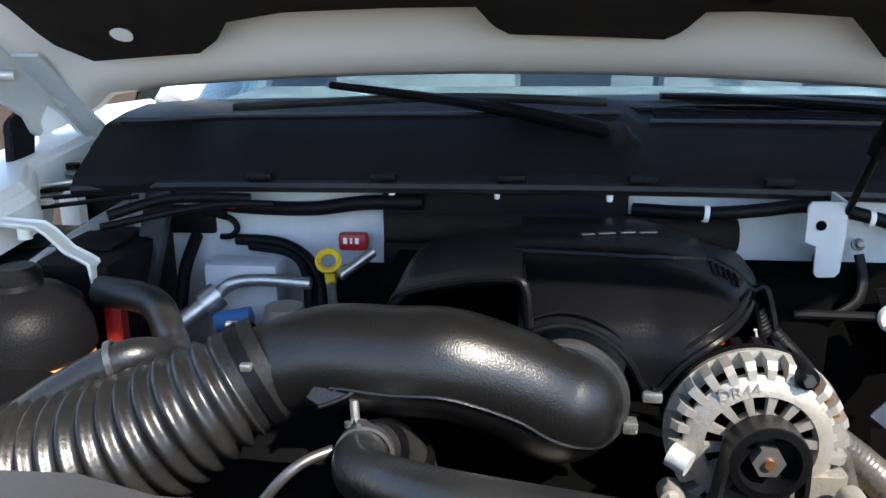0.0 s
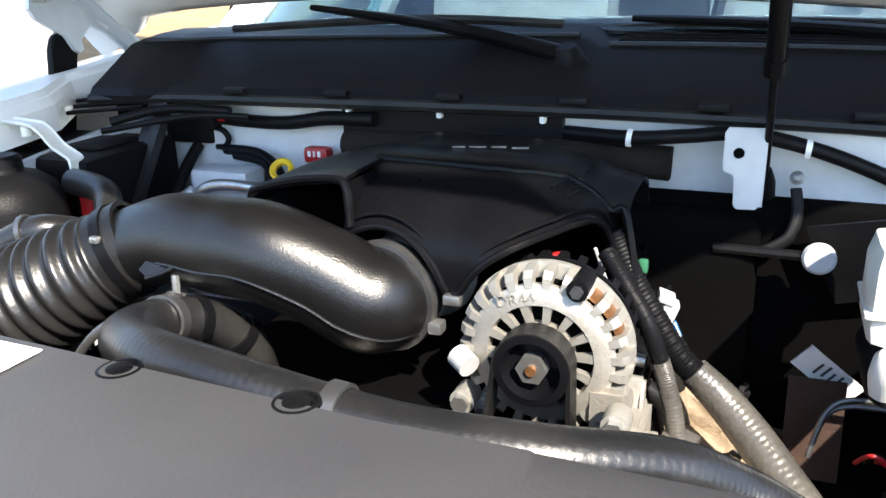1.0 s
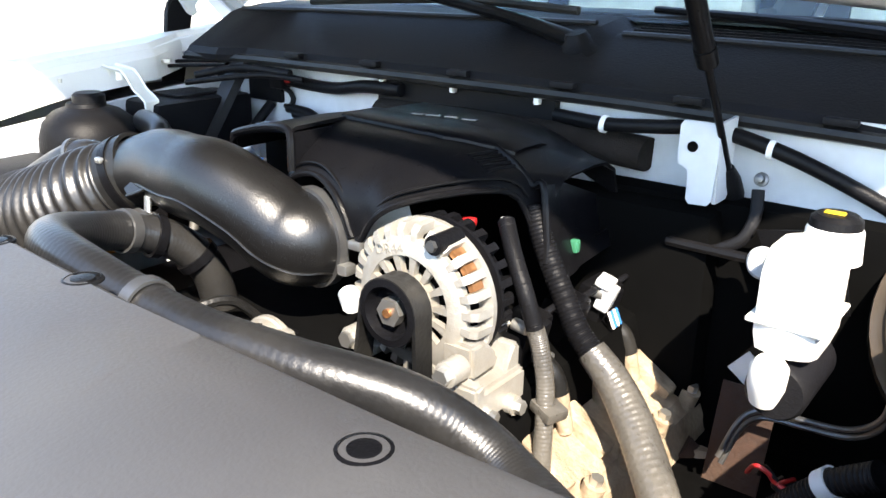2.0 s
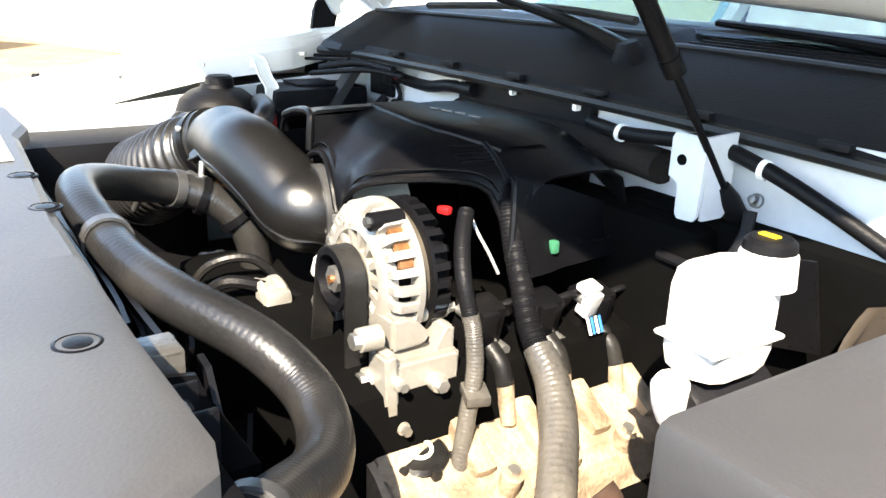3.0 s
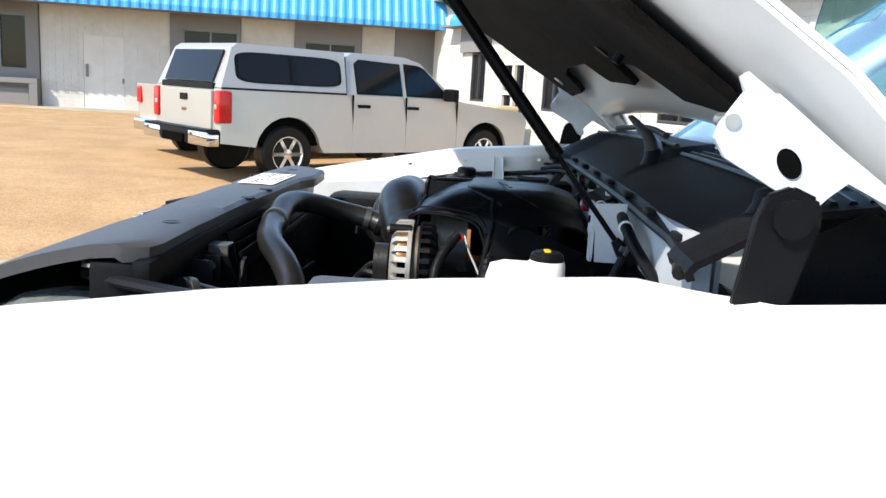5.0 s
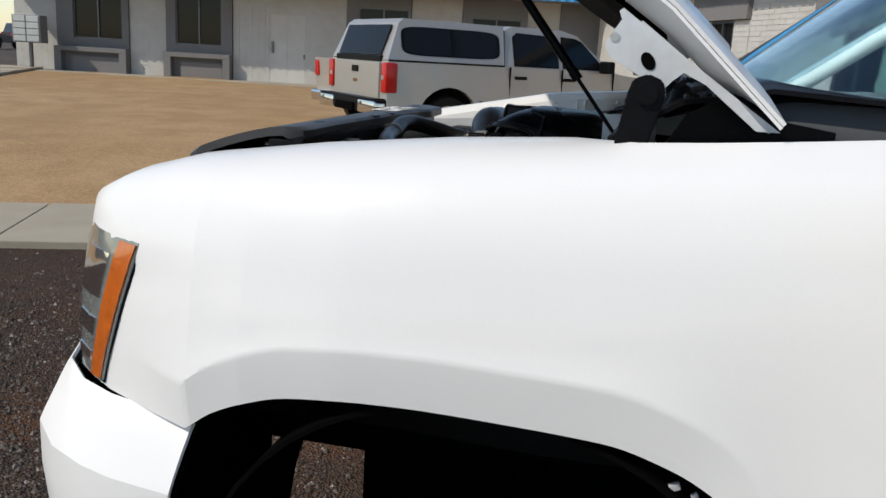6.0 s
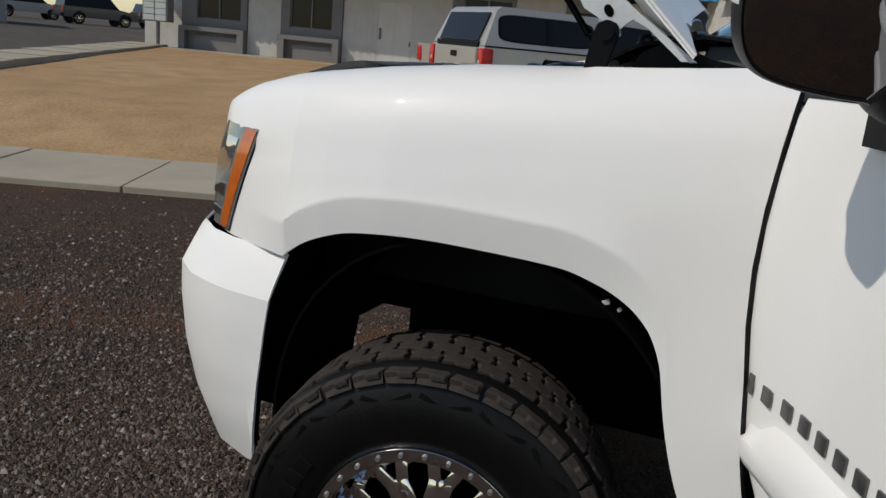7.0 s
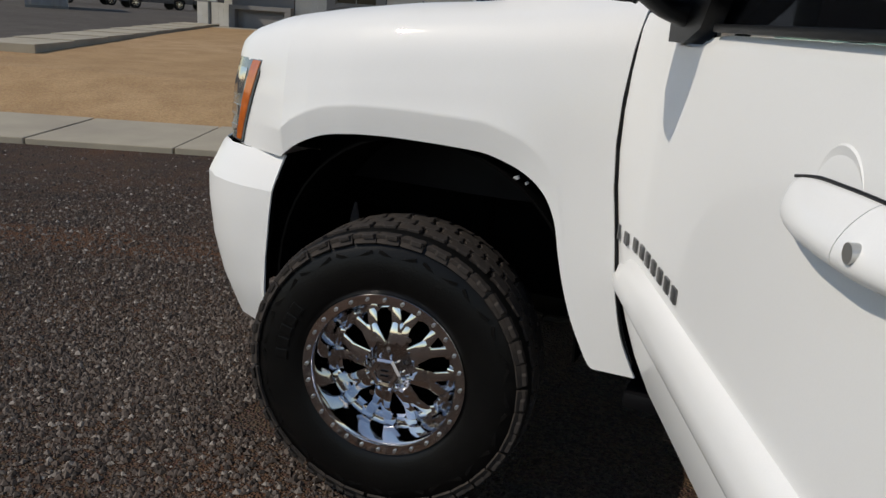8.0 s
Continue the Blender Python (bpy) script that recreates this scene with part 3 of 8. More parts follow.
# wing facing the lot's end
for s0, s1, skip in ((-0.7, 1.2, ()), (3.05, 3.75, ()), (5.1, 5.13, ()), (7.5, 9.7, ()), (12.0, 16.8, ())):
    bpart("brickwork", courses(MB, s0, s1, BASE, TOP, skip), BRICKWHITE, "rows of white-painted slump brick", kind="stuff")
for s0, s1, w0, w1, z0 in ((1.22, 3.03, 1.85, 2.75, 1.5), (5.14, 7.48, 5.9, 6.85, 1.42), (9.72, 11.98, 10.2, 11.4, 1.4)):
    bpart("stucco_bay", quad_panel(MB, s0, s1, 2.74, TOP, -0.06, 0.14), GREYSTUCCO, "grey stucco panel over a window")
    window_unit(MB, w0, w1, z0, 2.72)
    for a, b in ((s0, w0), (w1, s1)):
        bpart("brickwork", courses(MB, a, b, BASE, 2.73), BRICKWHITE, kind="stuff")
    bpart("brickwork", courses(MB, w0, w1, BASE, z0 - 0.02), BRICKWHITE, kind="stuff")
bm = B()
for a, b, c, d in ((3.76, 5.08, 2.4, 2.5), (3.76, 3.86, BASE, 2.4), (4.98, 5.08, BASE, 2.4), (4.36, 4.48, BASE, 2.4), (3.86, 4.36, 0.62, 0.9), (4.48, 4.98, 0.62, 0.9), (3.86, 4.36, 1.7, 1.8), (4.48, 4.98, 1.7, 1.8)):
    box(bm, ((a + b) / 2, (c + d) / 2, 0), (b - a, d - c, 0.12), m=MB)
gd = bpart("door", bm, DOORPAINT, "white-framed double glass entrance door")
for a, b in ((3.86, 4.36), (4.48, 4.98)):
    part("pane", quad_panel(MB, a, b, 0.9, 2.4, -0.02, -0.01), TINT, gd)
# flat roof and the blue ribbed mansard edge
OVER_A, OVER_B, EDGE = 1.35, 0.45, 3.42
bm = B()
box(bm, (2.3, 4.3, -4.0), (18.6, 0.2, 9.0), m=MA)
bpart("roof", bm, CONCRETE, "flat grey roof")
bm = B()
box(bm, (8.0, 4.3, -4.2), (18, 0.2, 9.0), m=MB)
bpart("roof", bm, CONCRETE, "flat grey roof")
bpart("soffit", quad_panel(MA, -7.2, 12.4, EDGE, EDGE + 0.05, -0.06, OVER_A), GREYSTUCCO, "grey soffit")
bpart("soffit", quad_panel(MB, 0.4, 17, EDGE - 0.02, EDGE + 0.03, -0.06, OVER_B), GREYSTUCCO, "grey soffit")


def mansard(m, s0, s1, over, rib):
    bm = B()
    slope = [(EDGE - 0.03, over + 0.02), (EDGE + 0.12, over + 0.02), (EDGE + 1.3, over - 0.7)]
    n = int((s1 - s0) / rib)
    for (z0, d0), (z1, d1) in zip(slope, slope[1:]):
        prev = None
        for i in range(2 * n + 1):
            s = s0 + i * rib / 2
            e = 0.035 if i % 4 in (1, 2) else 0.0
            row = [bm.verts.new(m @ Vector((s, z0, d0 + e))), bm.verts.new(m @ Vector((s, z1, d1 + e)))]
            if prev:
                bm.faces.new((prev[0], row[0], row[1], prev[1]))
            prev = row
    return bm


bpart("roof_edge", mansard(MA, -7.2, 11.6, OVER_A, 0.13), BLUEROOF, "blue ribbed metal mansard edge")
bpart("roof_edge", mansard(MB, 1.2, 17, OVER_B, 0.13), BLUEROOF, "blue ribbed metal mansard edge")

# walk in front of the building
front_walk = thing("pavement", AO + AN * 1.0, "raised concrete walk along the building", "pavement", kind="structure")


def wpart(bm):
    o = part("slab", bm, CONCRETE, front_walk)
    o.matrix_parent_inverse = front_walk.matrix_basis.inverted()


for i in range(10):
    box(bm := B(), (-6.6 + i * 1.8, 0.5, 0.75), (1.785, 0.24, 1.45), bev=0.01, m=MA)
    wpart(bm)
for i in range(9):
    box(bm := B(), (1.2 + i * 1.8, 0.5, 0.7), (1.785, 0.22, 1.3), bev=0.01, m=MB)
    wpart(bm)
mk = basis((-20.4, -18.2, 0), (0.9, 0.435, 0), (0.435, -0.9, 0), (0, 0, 1))
for i in range(8):
    box(bm := B(), (0.9 + i * 1.8, 0.1, 0.585 - 0.02 * i), (1.785, 1.2, 0.2), bev=0.01, m=mk)
    wpart(bm)

# ---- letter-box cabinet, bin, container ----
cab = thing("letterbox_cabinet", MA @ Vector((-5.95, BASE, 0.9)), "grey metal cluster letter box on a post beside the wall", "mailbox")


def on(th, name, bm, material, label="", smooth=False, parent=None, sharp=40):
    o = part(name, bm, material, parent or th, label, smooth, sharp)
    if parent is None:
        o.matrix_parent_inverse = th.matrix_basis.inverted()
    return o


body = on(cab, "cabinet", (lambda b: (box(b, (-5.95, 1.8, 0.9), (0.85, 0.8, 0.45), bev=0.02, m=MA), b)[1])(B()), CONTAINER)
for i in range(2):
    for k in range(4):
        box(bm := B(), (-6.15 + i * 0.4, 1.52 + k * 0.19, 1.135), (0.36, 0.165, 0.02), bev=0.005, m=MA)
        on(cab, "letter_door", bm, STEEL, parent=body)
cyl(bm := B(), MA @ Vector((-5.95, BASE, 0.9)), MA @ Vector((-5.95, 1.4, 0.9)), 0.06)
on(cab, "post", bm, DARKSTEEL)

bin_at = MB @ Vector((5.45, BASE + 0.12, 0.75))
waste = thing("waste_bin", bin_at, "beige litter bin on the walk by the entrance", "bin")
box(bm := B(), (5.45, 0.62 + 0.42, 0.75), (0.5, 0.6, 0.5), bev=0.03, m=MB)
on(waste, "body", bm, BEIGE)
box(bm := B(), (5.45, 0.62 + 0.78, 0.75), (0.54, 0.12, 0.54), bev=0.04, m=MB)
on(waste, "lid", bm, BEIGE)

container = thing("shipping_container", (-30, -33, 0.62), "grey ribbed steel container on the street side", "container")
mc = basis((-28.3, -33.5, 0.66), (0.75, -0.66, 0), (0.66, 0.75, 0), (0, 0, 1))
bm = B()
prev = None
outline = [(-0.2, 0), (1.5, 0), (1.5, 6), (-0.2, 6)]
pts = []
for (x0, y0), (x1, y1) in zip(outline, outline[1:] + outline[:1]):
    L = math.hypot(x1 - x0, y1 - y0)
    n = int(L / 0.12)
    for i in range(n):
        t = i / n
        e = 0.03 if i % 4 < 2 else 0
        nx, ny = (y1 - y0) / L, -(x1 - x0) / L
        pts.append((x0 + (x1 - x0) * t - nx * e, y0 + (y1 - y0) * t - ny * e))
prism(bm, pts, 0.12, 2.6, mc)
on(container, "shell", bm, CONTAINER)
for i in range(2):
    box(bm := B(), (0.65, 0.1 + 5.8 * i, 0.06), (1.7, 0.12, 0.12), m=mc)
    on(container, "skid", bm, DARKSTEEL)


# ---- road vehicles in the distance ----
def wheel_parts(owner, m, r, width, rim_r, spokes, rim_mat):
    """A road wheel with its tyre, rim and spokes, axis along y of m, face towards +y."""
    bm = B()
    ax = (m.to_3x3() @ Vector((0, 1, 0)))
    o = m @ Vector((0, 0, 0))
    lathe(bm, o, ax, [(-width / 2, rim_r), (-width / 2, r * 0.93), (-width * 0.38, r), (width * 0.38, r), (width / 2, r * 0.93), (width / 2, rim_r * 1.02), (width * 0.4, rim_r)], 36)
    w = on(owner, "wheel", bm, TYRE, "road wheel", True, sharp=35)
    bm = B()
    lathe(bm, o, ax, [(width * 0.3, rim_r * 0.86), (width * 0.46, rim_r), (width * 0.5, rim_r), (width * 0.5, rim_r * 0.95), (width * 0.34, rim_r * 0.84)], 36, caps=False)
    lathe(bm, o, ax, [(width * 0.32, rim_r * 0.3), (width * 0.46, rim_r * 0.28), (width * 0.47, 0.01)], 20)
    u, v = frame_of(ax)
    for k in range(spokes):
        a = 2 * math.pi * k / spokes
        d = u * math.cos(a) + v * math.sin(a)
        t = d.cross(ax)
        mm = basis(o + ax * width * 0.4 + d * rim_r * 0.56, d, t, ax)
        box(bm, (0, 0, 0), (rim_r * 0.66, rim_r * 0.2, 0.03), m=mm)
    part("rim", bm, rim_mat, w)
    # near-black disc, in place of the shade behind the spokes
    cyl(bm := B(), o + ax * width * 0.18, o + ax * width * 0.2, rim_r * 0.86, seg=28)
    part("brake", bm, DARK, w)
    return w


def side_prism(name, owner, poly, w, m, material, label="", taper=None, bev=0.0, parent=None):
    """A body shape from its side outline (forward, up), of width w, drawn in at the top by taper."""
    bm = B()
    a = [bm.verts.new((x, -w / 2, z)) for x, z in poly]
    b = [bm.verts.new((x, w / 2, z)) for x, z in poly]
    bridge(bm, a, b)
    bm.faces.new(a)
    bm.faces.new(b)
    if taper:
        z0, z1, k = taper
        for v in bm.verts:
            if v.co.z > z0:
                v.co.y *= 1 - (1 - k) * (v.co.z - z0) / (z1 - z0)
    if bev:
        es = [e for e in bm.edges if len(e.link_faces) == 2 and e.calc_face_angle(0) > 0.5]
        bmesh.ops.bevel(bm, geom=es, offset=bev, segments=3, profile=0.6, affect="EDGES")
    for v in bm.verts:
        v.co = m @ v.co
    return on(owner, name, bm, material, label, True, parent, sharp=30)


def arch(cx, r, z0, n=10):
    """Outline points of a wheel arch, from its rear foot over the top to its front foot."""
    a0 = math.asin(max(-1, min(1, (z0 - 0.42) / r)))
    return [(cx + math.cos(math.pi - a0 - (math.pi - 2 * a0) * i / n) * r, 0.42 + math.sin(math.pi - a0 - (math.pi - 2 * a0) * i / n) * r) for i in range(n + 1)]


RH = Vector((-0.691, 0.723, 0))  # the pickup's heading
RL = Vector((-0.723, -0.691, 0))
tr0 = Vector((-9.486, -2.40, 0)) + RL * 0.86
TM = basis((tr0.x, tr0.y, 0.385), RH, RL, (0, 0, 0.95))
truck = thing("pickup_truck", TM @ Vector((1.8, 0, 0)), "silver crew-cab pickup with a canopy over its bed, parked on dirt", "pickup truck")
poly = [(-0.98, 0.55), (-0.5, 0.5)] + arch(0, 0.5, 0.5) + [(0.55, 0.42), (3.1, 0.42)] + arch(3.645, 0.5, 0.45) + [(4.25, 0.48), (4.55, 0.5), (4.6, 0.95), (4.5, 1.1), (3.2, 1.22), (2.95, 1.26), (-0.96, 1.26)]
side_prism("body", truck, poly, 1.96, TM, SILVER, "silver painted body side", (0.9, 1.3, 0.95), 0.03)
side_prism("cab", truck, [(0.95, 1.24), (3.02, 1.24), (2.35, 1.80), (2.05, 1.87), (1.12, 1.87), (1.0, 1.8)], 1.84, TM, SILVER, "silver cab", (1.24, 1.87, 0.82), 0.04)
side_prism("canopy", truck, [(-0.96, 1.27), (0.93, 1.27), (0.95, 1.86), (-0.68, 1.86), (-0.76, 1.8)], 1.86, TM, SILVER, "silver fibreglass canopy over the bed", (1.27, 1.86, 0.86), 0.05)
for u in (0, 3.645):
    # near-black block in each arch, in place of the shade inside
    side_prism("liner", truck, arch(u, 0.495, 0.52), 1.84, TM, DARK)


def side_glass(poly, y, tilt, name="window", frame=0.03):
    """A dark pane with a rubber frame on the pickup's side; y: its distance out, tilt: inward lean per metre up."""
    s = 1 if y > 0 else -1
    zb = min(z for _, z in poly)

    def put(pl, off):
        bm = B()
        a = [bm.verts.new(TM @ Vector((x, y + s * off - s * tilt * (z - zb), z))) for x, z in pl]
        b = [bm.verts.new(TM @ Vector((x, y + s * (off - 0.03) - s * tilt * (z - zb), z))) for x, z in pl]
        bridge(bm, a, b)
        bm.faces.new(a)
        bm.faces.new(b)
        return bm
    cx, cz = sum(p[0] for p in poly) / len(poly), sum(p[1] for p in poly) / len(poly)
    w = on(truck, name, put([(cx + (x - cx) * 1.06, cz + (z - cz) * 1.1) for x, z in poly], 0.006), BLACK, "black-framed side window")
    part("pane", put(poly, 0.012), TINT, w)


for sd in (-1, 1):
    oval = [(0.06 + 0.76 * math.copysign(abs(math.cos(a)) ** 0.35, math.cos(a)), 1.555 + 0.185 * math.copysign(abs(math.sin(a)) ** 0.35, math.sin(a))) for a in [math.pi * (i + 0.5) / 16 for i in range(32)]]
    side_glass(oval, sd * 0.905, 0.22)
    box(bm := B(), (0.06, sd * 0.884, 1.555), (0.018, 0.03, 0.37), rot=(sd * 12, 0, 0), m=TM)
    on(truck, "window_divider", bm, BLACK)
    box(bm := B(), (-0.01, sd * 0.932, 1.266), (1.88, 0.022, 0.026), bev=0.004, m=TM)
    on(truck, "canopy_seal", bm, BLACK, "black seal under the canopy")
    side_glass([(1.14, 1.3), (1.92, 1.3), (1.92, 1.74), (1.22, 1.76), (1.14, 1.7)], sd * 0.905, 0.25)
    side_glass([(2.04, 1.3), (2.86, 1.3), (2.42, 1.70), (2.3, 1.74), (2.04, 1.75)], sd * 0.905, 0.25)
    for u in (1.22, 2.12):
        box(bm := B(), (u, sd * 0.955, 1.1), (0.22, 0.04, 0.05), bev=0.014, m=TM)
        on(truck, "door_handle", bm, BLACK)
    for u in (1.02, 1.98, 3.0):
        box(bm := B(), (u, sd * 0.965, 0.86), (0.012, 0.03, 0.8), m=TM)
        on(truck, "door_gap", bm, DARK)
    box(bm := B(), (2.78, sd * 1.05, 1.33), (0.12, 0.26, 0.2), bev=0.04, m=TM)
    on(truck, "side_mirror", bm, BLACK)
    box(bm := B(), (-0.915, sd * 0.895, 1.02), (0.19, 0.165, 0.43), bev=0.04, m=TM)
    lamp = on(truck, "tail_lamp", bm, TAILRED, "red tail lamp", True, sharp=50)
    box(bm := B(), (-0.99, sd * 0.875, 1.02), (0.05, 0.075, 0.07), bev=0.015, m=TM)
    part("reversing_lens", bm, STEEL, lamp)
    box(bm := B(), (4.5, sd * 0.8, 0.88), (0.2, 0.3, 0.3), bev=0.03, m=TM)
    on(truck, "headlamp", bm, LENS)
    for u in (0, 3.645):
        wheel_parts(truck, TM @ Matrix.Translation((u, sd * 0.83, 0.4)) @ (Matrix.Identity(4) if sd > 0 else Matrix.Rotation(math.pi, 4, "Z")), 0.38, 0.26, 0.235, 6, CHROME)
box(bm := B(), (-0.875, 0, 1.55), (0.02, 1.4, 0.46), rot=(0, 20, 0), bev=0.008, m=TM)
on(truck, "rear_window", bm, TINT, "dark canopy rear window")
box(bm := B(), (-0.985, 0, 0.95), (0.04, 1.5, 0.56), bev=0.015, m=TM)
tg = on(truck, "tailgate", bm, SILVER, "silver tailgate")
box(bm := B(), (-1.01, 0, 1.12), (0.03, 0.2, 0.09), bev=0.01, m=TM)
part("latch", bm, BLACK, tg)
box(bm := B(), (-1.008, 0, 0.95), (0.012, 0.13, 0.045), bev=0.005, m=TM)
part("badge", bm, COPPER, tg)
box(bm := B(), (-0.955, 0, 1.285), (0.05, 1.5, 0.085), bev=0.012, m=TM)
on(truck, "hatch_trim", bm, BLACK, "black lower edge of the canopy hatch")
box(bm := B(), (-1.05, 0, 0.61), (0.2, 1.92, 0.20), bev=0.03, m=TM)
bump = on(truck, "bumper", bm, BLACK, "rear bumper with a black step between chrome ends")
for sd in (-1, 1):
    box(bm := B(), (-1.065, sd * 0.69, 0.60), (0.2, 0.54, 0.19), bev=0.035, m=TM)
    part("bumper_end", bm, CHROME, bump, "chrome bumper end", True)
box(bm := B(), (-1.11, 0, 0.57), (0.14, 0.62, 0.12), bev=0.01, m=TM)
part("plate_recess", bm, DARK, bump)
box(bm := B(), (-1.06, 0, 0.715), (0.2, 1.84, 0.02), bev=0.006, m=TM)
part("step_pad", bm, BLACK, bump)


def parked_car(at, heading, material, label, h=1.5, group="cars parked down the street", top=1.0, cab=-2.15):
    H = Vector((math.cos(radians(heading)), math.sin(radians(heading)), 0))
    m = basis(at, H, Vector((-H.y, H.x, 0)), (0, 0, 1))
    car = thing("parked_car", at, label, "car", group)
    side_prism("body", car, [(-2.2, 0.4), (-1.75, 0.4)] + arch(-1.35, 0.38, 0.4) + arch(1.35, 0.38, 0.4) + [(2.2, 0.4), (2.25, 0.8), (1.1, top), (-2.25, top)], 1.8, m, material, bev=0.05)
    side_prism("cabin", car, [(cab, top - 0.01), (1.05, top - 0.01), (0.4, h), (cab + 0.15, h)], 1.66, m, TINT, taper=(top - 0.01, h, 0.8), bev=0.05)
    side_prism("roof", car, [(cab + 0.15, h - 0.02), (0.42, h - 0.02), (0.35, h + 0.05), (cab + 0.2, h + 0.05)], 1.36, m, material, bev=0.02)
    for sd in (-1, 1):
        box(bm := B(), (-2.19, sd * 0.80, top - 0.18), (0.16, 0.18, 0.28), bev=0.04, m=m)
        on(car, "tail_lamp", bm, TAILRED)
    box(bm := B(), (-2.24, 0, 0.5), (0.2, 1.76, 0.2), bev=0.05, m=m)
    on(car, "bumper", bm, CHROME if material is SILVER else BLACK)
    for u in (-1.35, 1.35):
        for sd in (-1, 1):
            wheel_parts(car, m @ Matrix.Translation((u, sd * 0.8, 0.34)) @ (Matrix.Identity(4) if sd > 0 else Matrix.Rotation(math.pi, 4, "Z")), 0.34, 0.22, 0.21, 6, CHROME)
    return car


parked_car((-38.5, -37.0, 0.66), 152, DARKCAR, "dark blue van parked along the street", 1.75)
parked_car((-44.5, -36.5, 0.66), 150, DARKCAR, "dark car parked behind a van", 1.5)
parked_car(TM @ Vector((2.0, 2.5, 0)), math.degrees(math.atan2(RH.y, RH.x)), SILVER, "silver car parked beyond a pickup on the dirt lot", 1.5, "cars parked on the dirt lot", 1.16, -0.2)
parked_car((-40.0, -44.0, 0.66), 150, SILVER, "grey car parked in the street", 1.5)


# ---- the white sport-utility vehicle ----
suv = thing("suv", (0, 0, 0), "white lifted sport-utility vehicle, hood and front door open, on gravel", "car")


def sp(name, bm, material, label="", smooth=True, parent=None, sharp=38):
    return part(name, bm, material, parent or suv, label, smooth, sharp)


ZTOP = ((-0.85, 1.30), (-0.75, 1.38), (-0.63, 1.435), (-0.49, 1.475), (-0.26, 1.511), (-0.03, 1.538), (0.38, 1.568), (0.70, 1.597))
PROF = ((0.0, 0.80), (0.008, 0.86), (0.03, 0.91), (0.075, 0.95), (0.15, 0.98), (0.24, 0.995), (0.32, 1.0), (2.0, 1.0))
TAPER = ((-0.82, 0.52), (-0.80, 0.42), (-0.77, 0.31), (-0.72, 0.22), (-0.665, 0.165), (-0.62, 0.135), (-0.56, 0.105), (-0.50, 0.075), (-0.40, 0.03), (-0.30, 0.012), (-0.15, 0.0), (2, 0))
ARCHZ = ((-0.80, 1.045), (-0.415, 1.045), (-0.40, 1.055), (-0.36, 1.085), (-0.30, 1.115), (-0.22, 1.14), (-0.10, 1.153), (0.0, 1.156), (0.15, 1.153), (0.27, 1.147), (0.36, 1.124), (0.42, 1.095), (0.47, 1.05), (0.505, 0.98), (0.525, 0.89), (0.56, 0.76), (0.59, 0.66), (0.615, 0.58), (0.70, 0.58))
ARCHZ = rounded(ARCHZ, 4)


FRONT_GAP = ((0.58, 0.757), (0.61, 0.742), (0.70, 0.705), (0.84, 0.676), (0.98, 0.661), (1.07, 0.648), (1.25, 0.638), (1.37, 0.644), (1.50, 0.658), (1.61, 0.675))
FRONT_GAP = rounded(FRONT_GAP, 5)  # rear edge of the fender by height


def flank(y, z):
    return lerp(PROF, max(0, lerp(ZTOP, y) - z)) - lerp(TAPER, y)


def fender_sheet(side):
    bm = B()
    ys = sorted({-0.785, -0.77, -0.75, -0.73, -0.7, -0.66, -0.62, -0.58, -0.54, -0.5, -0.46} | {y for y, _ in ARCHZ if y > -0.45} | {0.025 * i + 0.0003 for i in range(-16, 26)} | {0.515, 0.54, 0.575, 0.605, 0.688})
    top = [(0.70, 0.05), (0.704, 0.012), (0.714, 0.0), (0.74, -0.003), (0.80, 0.0), (0.86, 0.008), (0.91, 0.03), (0.935, 0.05), (0.95, 0.075), (0.968, 0.11), (0.98, 0.15)]
    low = [0.85, 0.7, 0.55, 0.4, 0.28, 0.18, 0.1, 0.04, 0.0]
    band = [0.93, 0.6, 0.3, 0.0]

    lift = ((-0.5, 0.0), (-0.26, 0.012), (0.0, 0.034), (0.45, 0.04))  # the passenger side stands a little higher

    def f(y, k):
        zt, tp = lerp(ZTOP, y) + (lerp(lift, y) if side < 0 else 0), lerp(TAPER, y)
        pull = lambda z: y + (lerp(FRONT_GAP, z) - 0.688) * max(0.0, (y - 0.52) / 0.168)
        if k < len(top):
            x, dz = top[k]
            w = max(0, (x - 0.655) / 0.345)
            well = min(1.0, max(0.0, (y - 0.17) / 0.10))  # the top narrows beside the hood hinge
            wide = 0.135 * well * max(0.0, 0.86 - x) / 0.16 if side > 0 else 0.06 * well * max(0.0, 0.80 - x) / 0.10
            return Vector((side * (x + wide - tp * w), pull(zt - dz), zt - dz))
        zb = lerp(ARCHZ, y)
        run = zt - 0.15 - zb
        k -= len(top)
        near = 0.085 + (run - 0.085) * low[k] if k < len(low) else 0.085 * band[k - len(low)]
        z = zb + near
        w = lerp(((-0.52, 0.0), (-0.42, 1.0), (0.36, 1.0), (0.54, 0.0)), y)
        out = 0.0135 * w * (near / 0.085 if near < 0.085 else math.exp((0.085 - near) / 0.065))
        return Vector((side * (lerp(PROF, zt - z) - tp + out), pull(z), z))
    shell(bm, f, ys, list(range(len(top) + len(low) + len(band))), lambda y, k: Vector((side * -0.010, 0.002 if y < 0 else 0, -0.010 if k < len(top) else 0.001)))
    return bm


for side in (1, -1):
    fender = sp("fender", fender_sheet(side), WHITE, "white painted front fender", sharp=24)
